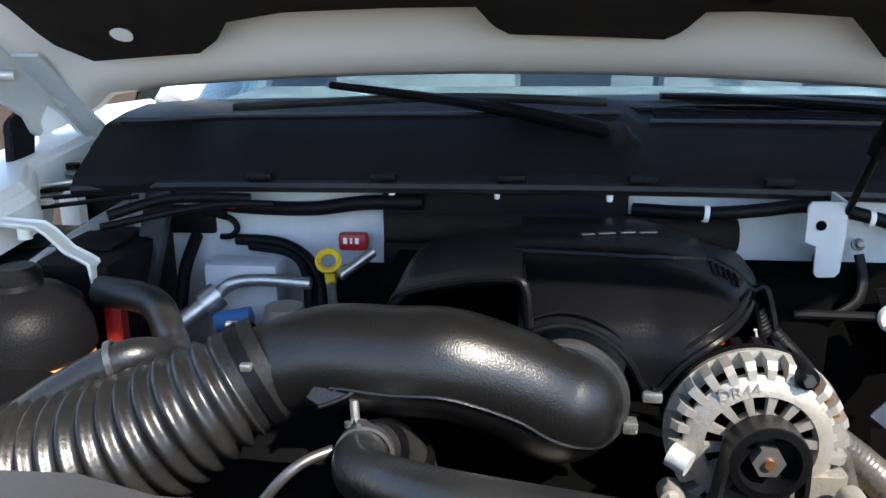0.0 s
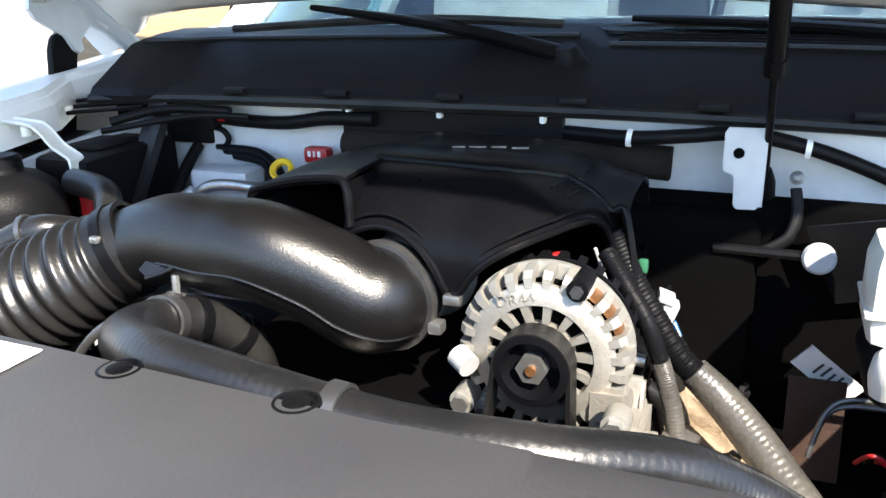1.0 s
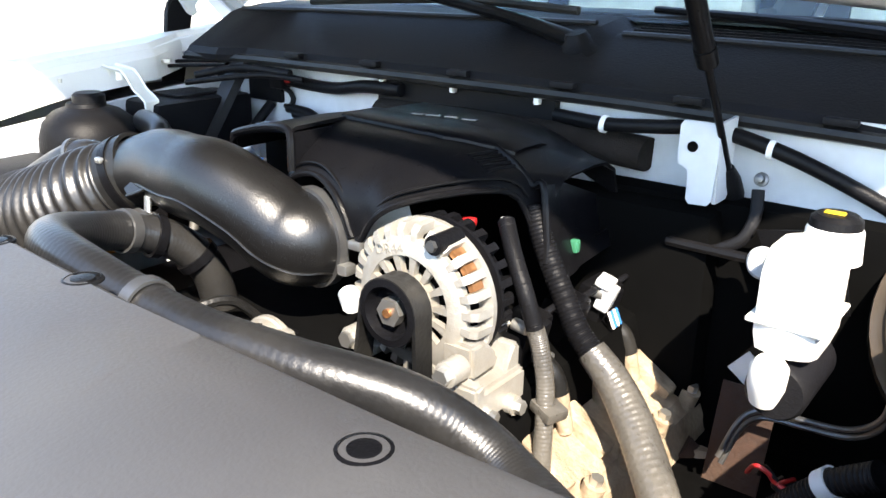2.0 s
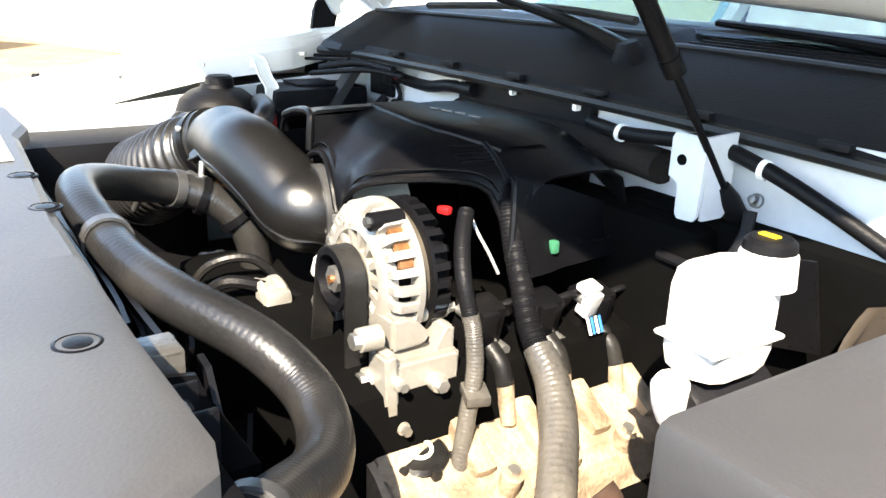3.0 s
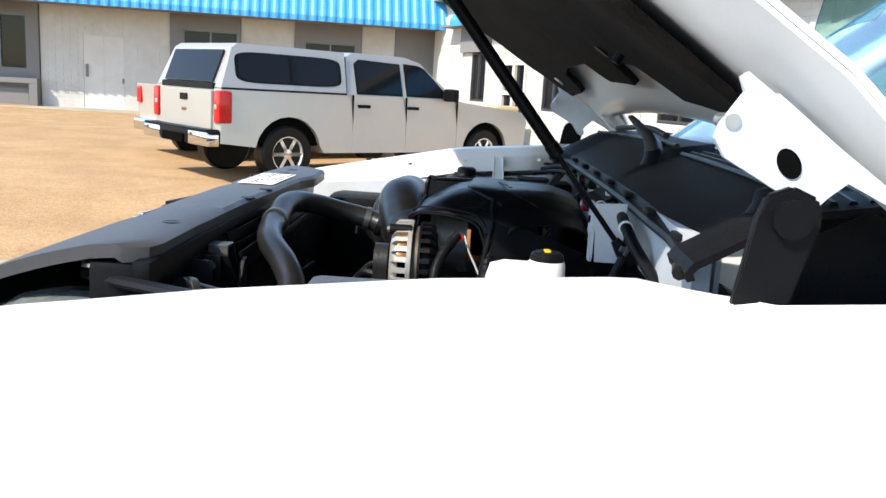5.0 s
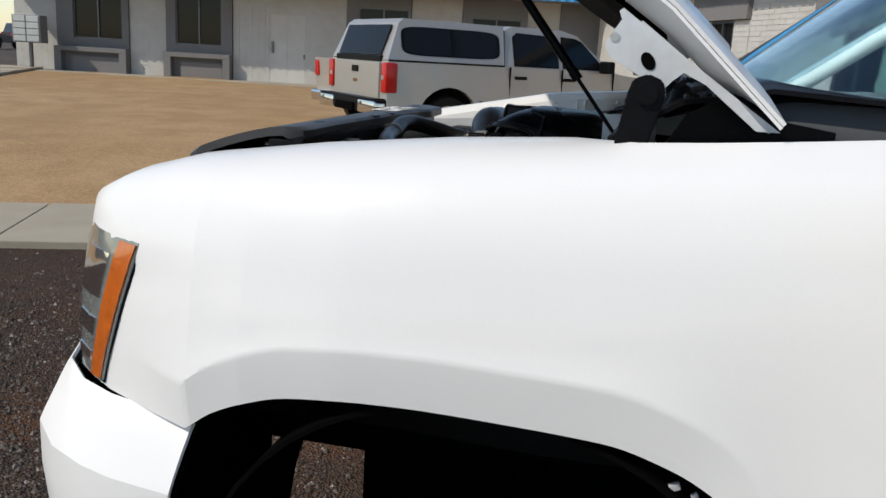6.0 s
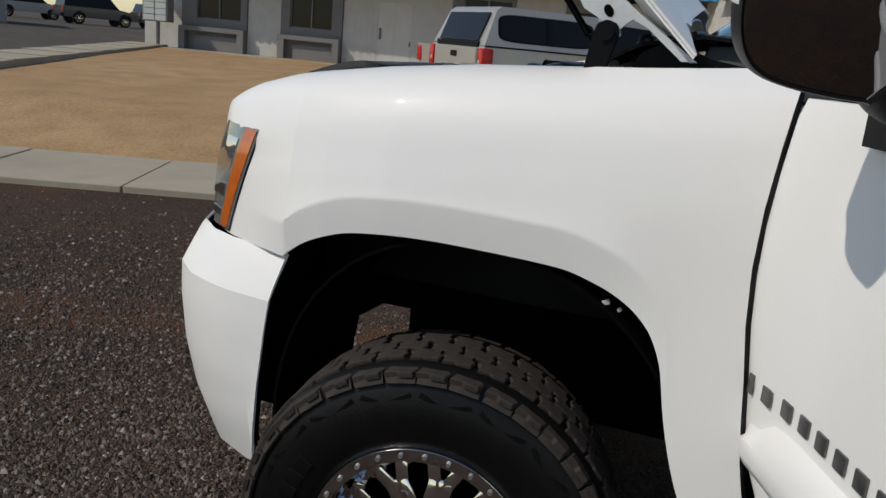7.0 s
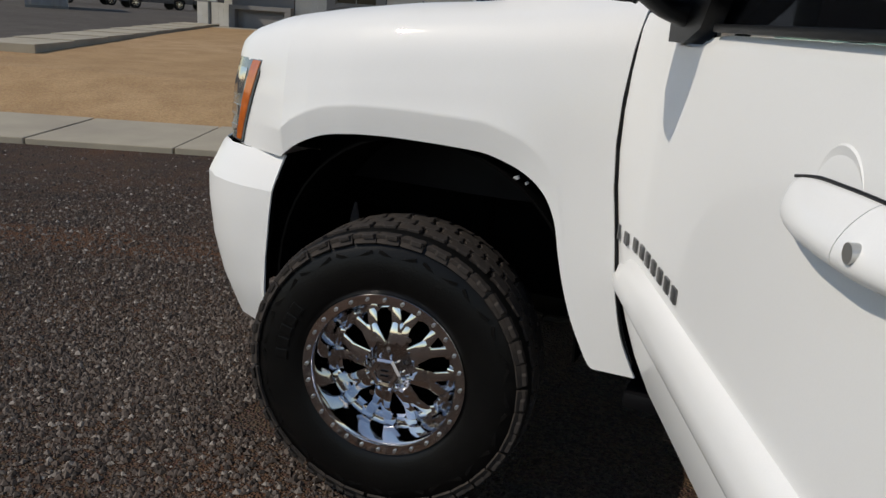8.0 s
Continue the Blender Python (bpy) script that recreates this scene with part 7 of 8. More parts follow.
sheet(bm := B(), lambda i, w: Vector((STRAP[i][0], 0.086 + 0.012 * w, STRAP[i][1] + 0.003 * (abs(w) == 1))), list(range(len(STRAP))), [-1, -0.8, 0.8, 1], 0.003)
sp("hold_down_strap", bm, MILKY, "milky white plastic hold-down strap", parent=bat)
for x in (-0.70, -0.66):
    cyl(bm := B(), (x, 0.085, 1.54), (x, 0.085, 1.556), 0.008, seg=10)
    sp("strap_peg", bm, MILKY, parent=bat)
prism(bm := B(), [(-0.59, 1.575), (-0.555, 1.58), (-0.556, 1.42), (-0.582, 1.40)], 0.0, 0.02, Matrix(((1, 0, 0, 0), (0, 0.714, 1, -0.865), (0, 1, 0, 0), (0, 0, 0, 1))))
sp("brace", bm, HOSE, "glossy black steel brace")
box(bm := B(), (-0.72, 0.336, 1.570), (0.31, 0.016, 0.005), rot=(0, -3.5, -13.5), bev=0.002)
sp("brace_rail", bm, STEEL, "bare metal brace rail")
box(bm := B(), (-0.78, 0.27, 1.56), (0.26, 0.016, 0.006), rot=(0, -5, 14), bev=0.002)
sp("brace_rail", bm, STEEL)
box(bm := B(), (-0.560, 0.312, 1.512), (0.085, 0.03, 0.040), bev=0.004)
mod = sp("relay_module", bm, BLACK, "black relay module on the firewall")
box(bm := B(), (-0.515, 0.298, 1.53), (0.03, 0.03, 0.022), bev=0.004)
sp("connector", bm, BLACK, parent=mod)
tube(bm := B(), [(-0.51, 0.30, 1.518), (-0.492, 0.295, 1.515), (-0.484, 0.295, 1.503), (-0.492, 0.295, 1.491), (-0.51, 0.30, 1.488)], 0.0045, seg=8)
sp("module_loop", bm, BLACK, parent=mod)
box(bm := B(), (-0.488, 0.29, 1.535), (0.012, 0.010, 0.008), bev=0.002)
sp("red_tab", bm, RED, parent=mod)
box(bm := B(), (-0.46, 0.25, 1.42), (0.10, 0.05, 0.10), bev=0.008)
sp("coil_bracket", bm, BAYWHITE, "pale steel bracket")
lathe(bm := B(), (-0.385, 0.17, 1.35), (0, 0, 1), [(0, 0.034), (0.06, 0.034), (0.065, 0.028), (0.085, 0.024)], 20)
sp("fuel_damper", bm, CASTAL, "cast fitting")
lathe(bm := B(), (-0.334, 0.206, 1.482), (0.1, -0.75, 0.65), [(0, 0.013), (0.003, 0.017), (0.008, 0.017), (0.010, 0.014), (0.006, 0.0095), (0, 0.010), (0, 0.013)], 24, caps=False)
dip = sp("dipstick", bm, YELLOW, "yellow loop dipstick handle")
box(bm := B(), (-0.333, 0.208, 1.462), (0.014, 0.010, 0.018), bev=0.003)
sp("dipstick_stem", bm, YELLOW, parent=dip)
cyl(bm := B(), (-0.332, 0.208, 1.458), (-0.32, 0.21, 1.36), 0.006, seg=10)
sp("dipstick_tube", bm, STEEL, parent=dip)
box(bm := B(), (-0.316, 0.275, 1.492), (0.040, 0.022, 0.024), bev=0.007)
fc = sp("red_cap", bm, RED, "red plastic service cap")
for i in range(3):
    box(bm := B(), (-0.325 + i * 0.008, 0.2635, 1.495), (0.003 if i == 1 else 0.005, 0.001, 0.008))
    sp("mark", bm, PAPER, parent=fc)
cyl(bm := B(), (-0.318, 0.195, 1.468), (-0.28, 0.225, 1.492), 0.007, seg=12)
sp("service_port", bm, STEEL, "bare metal service port")
box(bm := B(), (0.104, 0.000, 1.474), (0.017, 0.010, 0.010), rot=(0, 0, 20), bev=0.004)
sp("terminal_cap", bm, RED, "red terminal cap")
box(bm := B(), (0.176, 0.100, 1.437), (0.010, 0.010, 0.015), bev=0.003)
sp("green_connector", bm, GREEN, "green connector clip")

# left rear: bracket, brake fluid tank, booster, fuse box
prism(bm := B(), [(0.243, 1.566), (0.247, 1.572), (0.286, 1.572), (0.288, 1.566), (0.288, 1.53), (0.286, 1.487), (0.281, 1.481), (0.261, 1.480), (0.257, 1.485), (0.256, 1.518), (0.243, 1.524)], 0.196, 0.200, Matrix(((1, 0, 0, 0), (0, 0, 1, 0), (0, 1, 0, 0), (0, 0, 0, 1))))
wb = sp("white_bracket", bm, BAYWHITE, "white steel bracket with a slot", False)
prism(bm := B(), [(0.198, 1.572), (0.246, 1.574), (0.244, 1.490), (0.236, 1.482), (0.204, 1.482)], 0.284, 0.288, Matrix(((0, 0, 1, 0), (1, 0, 0, 0), (0, 1, 0, 0), (0, 0, 0, 1))))
sp("bracket_side", bm, BAYWHITE, parent=wb, smooth=False)
cyl(bm := B(), (0.259, 0.1945, 1.544), (0.259, 0.197, 1.544), 0.006, seg=14)
sp("slot", bm, DARK, parent=wb)
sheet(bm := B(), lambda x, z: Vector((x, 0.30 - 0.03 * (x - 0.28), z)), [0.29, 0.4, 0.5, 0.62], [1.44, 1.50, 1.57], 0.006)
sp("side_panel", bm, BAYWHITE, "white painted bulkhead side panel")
bm = B()
box(bm, (0.437, 0.070, 1.456), (0.064, 0.090, 0.106), bev=0.024)
res = sp("brake_fluid_tank", bm, MILKY, "milky white brake fluid reservoir")
res.location = (-0.018, 0.010, -0.007)
box(bm := B(), (0.437, 0.070, 1.440), (0.068, 0.094, 0.005), bev=0.003)
sp("tank_seam", bm, MILKY, parent=res)
lathe(bm := B(), (0.448, 0.106, 1.484), (0, 0, 1), [(0, 0.027), (0.028, 0.025), (0.034, 0.022)], 24)
sp("filler_neck", bm, MILKY, parent=res)
lathe(bm := B(), (0.448, 0.106, 1.511), (0, 0, 1), [(0, 0.021), (0.003, 0.0235), (0.012, 0.0225), (0.016, 0.018)], 24)
rc = sp("filler_cap", bm, BLACK, "black filler cap with yellow print", parent=res)
box(bm := B(), (0.446, 0.106, 1.5275), (0.018, 0.009, 0.002), bev=0.001)
sp("cap_mark", bm, YELLOW, parent=res)
lathe(bm := B(), (0.420, 0.036, 1.368), (0, 1, 0), [(0, 0.025), (0.004, 0.028), (0.10, 0.028), (0.11, 0.02)], 24)
sp("master_cylinder", bm, DUSTY, "dark cast master cylinder")
lathe(bm := B(), (0.412, 0.036, 1.375), (0.1, -0.3, 1), [(-0.02, 0.013), (0, 0.017), (0.02, 0.017), (0.026, 0.013)], 24)
sp("cylinder_cap", bm, MILKY, "white plastic sensor cap")
lathe(bm := B(), (0.60, 0.225, 1.405), (0.0, -0.80, 0.60), [(-0.03, 0.13), (0, 0.145), (0.014, 0.142), (0.018, 0.128), (0.030, 0.122), (0.034, 0.106), (0.046, 0.100), (0.049, 0.084), (0.060, 0.076), (0.064, 0.045), (0.074, 0.034)], 44)
sp("brake_booster", bm, BOOSTER, "dusty black ridged brake booster", sharp=60)
bm = B()
box(bm, (0.64, -0.04, 1.452), (0.145, 0.275, 0.10), bev=0.012)
fb = sp("fuse_box", bm, COVERGREY, "grey plastic fuse box lid")
box(bm := B(), (0.60, 0.10, 1.38), (0.16, 0.10, 0.14), bev=0.03)
sp("fluid_duct", bm, DUSTY, "dusty brown plastic duct")
tube(bm := B(), [(0.24, 0.20, 1.432), (0.345, 0.197, 1.432)], 0.006, seg=8, per=2)
sp("rod", bm, BLACK)
lathe(bm := B(), (0.352, 0.192, 1.433), (-0.1, -1, 0.15), [(0, 0.017), (0.004, 0.018), (0.007, 0.015)], 24)
sp("grommet", bm, GREYSEAL, "pale round plug")
prism(bm := B(), [(0.335, 1.462), (0.42, 1.478), (0.44, 1.39), (0.375, 1.375)], 0.208, 0.212, Matrix(((1, 0, 0, 0), (0, 0, 1, 0), (0, 1, 0, 0), (0, 0, 0, 1))))
sp("steel_plate", bm, SATIN, "dark steel mounting plate")
lathe(bm := B(), (0.322, 0.246, 1.508), (0, -0.9, 0.3), [(0, 0.008), (0.004, 0.008), (0.005, 0.005), (0.012, 0.0045), (0.013, 0.001)], 14)
sp("stud", bm, DARKSTEEL, "dull stud in the firewall")
tube(bm := B(), [(0.322, 0.238, 1.498), (0.326, 0.226, 1.470), (0.318, 0.214, 1.445), (0.29, 0.205, 1.428)], 0.007, seg=10, flat=0.6)
sp("ground_strap", bm, BLACK, "black earth strap")
# brake lines, rusty heat shield and wiring below the reservoir
for dz, dy in ((0.0, 0.0), (-0.014, 0.012)):
    tube(bm := B(), [(0.36, 0.10 + dy, 1.245 + dz), (0.372, 0.115 + dy, 1.285 + dz), (0.391, 0.12 + dy, 1.302 + dz), (0.43, 0.12 + dy, 1.306 + dz), (0.472, 0.118 + dy, 1.312 + dz), (0.498, 0.11 + dy, 1.335 + dz), (0.505, 0.10 + dy, 1.37 + dz)], 0.0032, seg=8)
    sp("brake_line", bm, DARKSTEEL, "bare steel brake line")
sheet(bm := B(), lambda x, k: Vector((x, 0.165 - 0.03 * k, 1.300 - 0.11 * k)), [0.335, 0.355, 0.375, 0.395], [0, 0.08, 0.5, 1.0], 0.003)
sp("heat_deflector", bm, RUST, "brown dusty heat deflector")
for i in range(5):
    a = i * 1.2
    tube(bm := B(), [(0.40 + 0.01 * i, 0.065 + 0.004 * i, 1.262), (0.412 + 0.006 * i, 0.050 + 0.010 * math.sin(a), 1.276 + 0.006 * math.cos(a)), (0.432 + 0.004 * i, 0.045 + 0.008 * math.cos(a), 1.270), (0.45, 0.05 + 0.004 * i, 1.25)], 0.0024, seg=6)
    sp("wire", bm, RED if i % 2 == 0 else BLACK, "thin wire in a loose bundle")
hose([(0.43, 0.02, 1.25), (0.455, 0.008, 1.285), (0.484, 0.0, 1.32), (0.52, -0.01, 1.35)], 0.012, BLACK, "black ribbed conduit below the fuse box", "conduit", 16, (30, 0.05), 30)
lathe(bm := B(), (0.478, 0.002, 1.314), (0.6, -0.15, 0.7), [(0, 0.0125), (0, 0.0145), (0.014, 0.0145), (0.014, 0.0125)], 20, caps=False)
sp("conduit_band", bm, BAYWHITE, "pale tape band")
lm = basis((0.375, 0.178, 1.300), (0.75, 0.1, -0.62), (0.62, 0.0, 0.75), (0, -1, 0))
box(bm := B(), (0, 0, 0), (0.080, 0.032, 0.003), m=lm)
tag = sp("hanging_label", bm, PAPER, "white label on the wiring", False)
for i in range(4):
    box(bm := B(), (-0.014 + 0.009 * i, 0.003 * (i % 2), 0.0021), (0.003, 0.016, 0.0008), m=lm)
    sp("print_bar", bm, PRINT, parent=tag, smooth=False)
# exhaust side: dusty valve cover with its oil cap, ignition coils above it
prism(bm := B(), [(0.150, 1.10), (0.150, 1.285), (0.190, 1.290), (0.235, 1.262), (0.285, 1.235), (0.300, 1.20), (0.300, 1.10)], -0.16, 0.26, Matrix(((1, 0, 0, 0), (0, 0, 1, 0), (0, 1, 0, 0), (0, 0, 0, 1))))
bmesh.ops.bevel(bm, geom=bm.edges[:], offset=0.010, segments=3, affect="EDGES")
vc = sp("valve_cover", bm, DUSTAL, "dusty tan cast valve cover", sharp=30)
for y in (-0.05, 0.03, 0.11, 0.19):
    box(bm := B(), (0.235, y, 1.262), (0.075, 0.028, 0.03), rot=(0, 32, 0), bev=0.008)
    sp("rib", bm, DUSTAL, parent=vc)
    for x, dz in ((0.200, 0.0), (0.278, -0.045)):
        cyl(bm := B(), (x, y + 0.02, 1.27 + dz), (x + 0.008, y + 0.02, 1.295 + dz), 0.012, seg=12)
        sp("boss", bm, DUSTAL, parent=vc)
        cyl(bm := B(), (x + 0.008, y + 0.02, 1.295 + dz), (x + 0.010, y + 0.02, 1.303 + dz), 0.007, seg=6)
        sp("bolt", bm, STEEL, parent=vc)
lathe(bm := B(), (0.214, -0.098, 1.225), (0.25, -0.1, 1), [(0, 0.022), (0.020, 0.022), (0.022, 0.030), (0.040, 0.031), (0.044, 0.027), (0.044, 0.001)], 16)
oil = sp("oil_filler_cap", bm, RUBBER, "black oil filler cap with a pale ring mark", parent=vc)
lathe(bm := B(), (0.225, -0.102, 1.2685), (0.25, -0.1, 1), [(0, 0.010), (0.002, 0.010), (0.002, 0.014), (0, 0.014)], 20, caps=False)
sp("ring_mark", bm, PAPER, parent=vc)
for a in range(6):
    v = Vector((math.cos(a * 1.047), math.sin(a * 1.047), -0.1))
    box(bm := B(), Vector((0.222, -0.101, 1.256)) + v * 0.031, (0.010, 0.010, 0.020), rot=(0, 8, math.degrees(a * 1.047)), bev=0.003)
    sp("grip", bm, RUBBER, parent=vc)
rr = random.Random(8)
for i in range(16):
    p = Vector((0.27 + 0.10 * rr.random(), -0.14 + 0.36 * rr.random(), 1.14 + 0.06 * rr.random()))
    box(bm := B(), p, (0.03 + 0.05 * rr.random(), 0.04 + 0.05 * rr.random(), 0.03 + 0.03 * rr.random()), rot=(rr.uniform(-25, 25), rr.uniform(-25, 25), rr.uniform(0, 90)), bev=0.012)
    sp("casting", bm, DUSTAL, "dusty tan engine casting")
    if i % 3 == 1:
        tube(bm := B(), [p + Vector((-0.03, 0, 0.02)), p + Vector((0.0, -0.02, 0.05)), p + Vector((0.03, -0.01, 0.03)), p + Vector((0.045, 0.01, -0.02))], 0.006, seg=8)
        sp("wire_sleeve", bm, CASTAL, "dusty wire sleeve")
for i in range(4):
    cyl(bm := B(), (0.29, -0.08 + 0.085 * i, 1.19), (0.35, -0.06 + 0.085 * i, 1.13), 0.021, seg=14)
    sp("exhaust_port", bm, RUST, "rust-brown exhaust runner")
box(bm := B(), (0.160, 0.10, 1.335), (0.012, 0.36, 0.055), bev=0.004)
sp("coil_rail", bm, BLACK, "black coil mounting rail")
for i in range(4):
    p = Vector((0.178, -0.005 + 0.082 * i, 1.366 - 0.008 * i))
    box(bm := B(), p, (0.036, 0.050, 0.058), rot=(0, 14, 0), bev=0.006)
    coil = sp("ignition_coil", bm, SATIN, "black ignition coil")
    box(bm := B(), p + Vector((0.020, 0, 0.002)), (0.010, 0.022, 0.044), rot=(0, 14, 0), bev=0.003)
    sp("coil_core", bm, BLACK, parent=coil)
    for dy, dz in ((-0.026, 0.026), (0.026, -0.026)):
        cyl(bm := B(), p + Vector((0.006, dy, dz)), p + Vector((0.022, dy, dz - 0.002)), 0.0065, seg=10)
        sp("bolt", bm, STEEL, parent=coil)
    tube(bm := B(), [p + Vector((0.018, 0.006, -0.020)), p + Vector((0.034, 0.010, -0.035)), p + Vector((0.042, 0.012, -0.056))], 0.0105, seg=12)
    sp("coil_boot", bm, RUBBER, parent=coil)
    cyl(bm := B(), p + Vector((0.041, 0.012, -0.052)), p + Vector((0.052, 0.012, -0.098)), 0.0100, 0.0085, seg=12)
    sp("plug_shield", bm, DUSTAL, "dusty tan plug boot", parent=coil)
    tube(bm := B(), [p + Vector((0.01, 0.02, 0.02)), p + Vector((0.016, 0.04, 0.026)), p + Vector((0.008, 0.06, 0.016))], 0.004, seg=8)
    sp("coil_lead", bm, BLACK, parent=coil)
box(bm := B(), (0.200, 0.140, 1.370), (0.018, 0.022, 0.030), rot=(0, 20, 10), bev=0.003)
gc = sp("grey_connector", bm, GREYSEAL, "pale grey wiring connector")
box(bm := B(), (0.198, 0.140, 1.388), (0.020, 0.028, 0.009), rot=(0, 20, 10), bev=0.003)
sp("latch", bm, GREYSEAL, parent=gc)
for i in range(4):
    cyl(bm := B(), (0.208, 0.131 + 0.006 * i, 1.356), (0.216, 0.131 + 0.006 * i, 1.338), 0.0018, seg=6)
    sp("wire", bm, BLUE if i % 2 else PAPER, parent=gc)
# near-black block standing in for shade beside the engine
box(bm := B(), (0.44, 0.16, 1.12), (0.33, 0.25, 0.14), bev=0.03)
sp("low_bay_shade", bm, DARK)
# added black filler, so the firewall below the intake stays dark
box(bm := B(), (-0.42, 0.03, 1.14), (0.34, 0.5, 0.22), bev=0.03)
sp("low_bay_filler", bm, BLACK, "black filler block hiding the firewall low in the bay")
for i in range(2):
    x = -0.17 + 0.06 * i
    hose([(x, -0.22, 1.30 + 0.02 * (i % 3)), (x + 0.03, -0.19, 1.36), (x + 0.05, -0.14, 1.37 - 0.02 * (i % 2)), (x + 0.06, -0.10, 1.33)], 0.006 + 0.002 * (i % 2), BLACK if i % 2 else RUBBER, "black line below the intake", "hose", 8)
box(bm := B(), (-0.05, -0.14, 1.34), (0.04, 0.035, 0.03), bev=0.008)
sp("sensor_block", bm, CASTAL, "small cast sensor block")
cyl(bm := B(), (0.045, -0.12, 1.415), (0.06, -0.13, 1.41), 0.011, seg=12)
sp("elbow", bm, GREYSEAL, "pale plastic elbow")

# rubber stops and clips on the fender edges, wipers
for side in (-1,):
    for y in (-0.269,):
        lathe(bm := B(), (side * 0.775, y, lerp(ZTOP, y) - 0.002), (0, 0, 1), [(0, 0.010), (0.012, 0.009), (0.02, 0.006)], 14)
        sp("hood_stop", bm, BLACK, "black rubber hood stop")
    for y in (-0.15, 0.0, 0.2, 0.3):
        cyl(bm := B(), (side * 0.70, y, lerp(ZTOP, y)), (side * 0.70, y, lerp(ZTOP, y) + 0.006), 0.009, seg=6)
        sp("fender_bolt", bm, STEEL)
for px, ends in ((0.035, ((-0.07, 0.352, 1.652), (-0.2, 0.357, 1.673), (-0.36, 0.364, 1.692))), (0.62, ((0.46, 0.42, 1.650), (0.28, 0.435, 1.664), (0.10, 0.425, 1.672)))):
    lathe(bm := B(), (px, 0.345, 1.60), (-0.1, -0.3, 1), [(0, 0.036), (0.02, 0.034), (0.03, 0.022), (0.045, 0.014)], 18)
    wp = sp("wiper", bm, BLACK, "black windscreen wiper")
    tube(bm := B(), [(px, 0.34, 1.628), *ends], [0.022, 0.016, 0.012, 0.008], seg=10, flat=0.6)
    sp("wiper_arm", bm, SATIN, parent=wp)
    tube(bm := B(), [Vector(ends[1]) + Vector((0.22, 0.0, -0.004)), Vector(ends[1]) + Vector((0, 0.01, 0.002)), Vector(ends[1]) + Vector((-0.3, 0.005, -0.012))], 0.006, seg=8)
    sp("wiper_blade", bm, RUBBER, parent=wp)

# ---- front wheels ----
def pieces(name, size, places, material, parent, label="", shape=None):
    """Alike pieces, each an object of its own, on one shared mesh."""
    bm = B()
    if shape:
        shape(bm)
    else:
        box(bm, (0, 0, 0), size)
    me = bpy.data.meshes.new(name)
    bm.to_mesh(me)
    bm.free()
    me.materials.append(material)
    for m in places:
        ob = new(name, me)
        ob.parent = parent
        ob.matrix_local = m
        if label:
            tagged(ob, label)



def tread_shape(bm, wd, ln):
    """A tread block with angled ends, a notch in each flank and chamfered upper edges."""
    out = [(-0.5, -0.40), (-0.12, -0.5), (0.08, -0.40), (0.5, -0.46), (0.42, -0.08), (0.5, 0.02), (0.48, 0.40), (0.10, 0.5), (-0.08, 0.40), (-0.5, 0.46), (-0.42, 0.06), (-0.5, -0.04)]
    rows = [[bm.verts.new((x * wd * k, y * ln * k, z)) for x, y in out] for k, z in ((1.0, -0.008), (1.0, 0.003), (0.93, 0.0055))]
    for p, q in zip(rows, rows[1:]):
        bridge(bm, p, q)
    bm.faces.new(rows[-1])


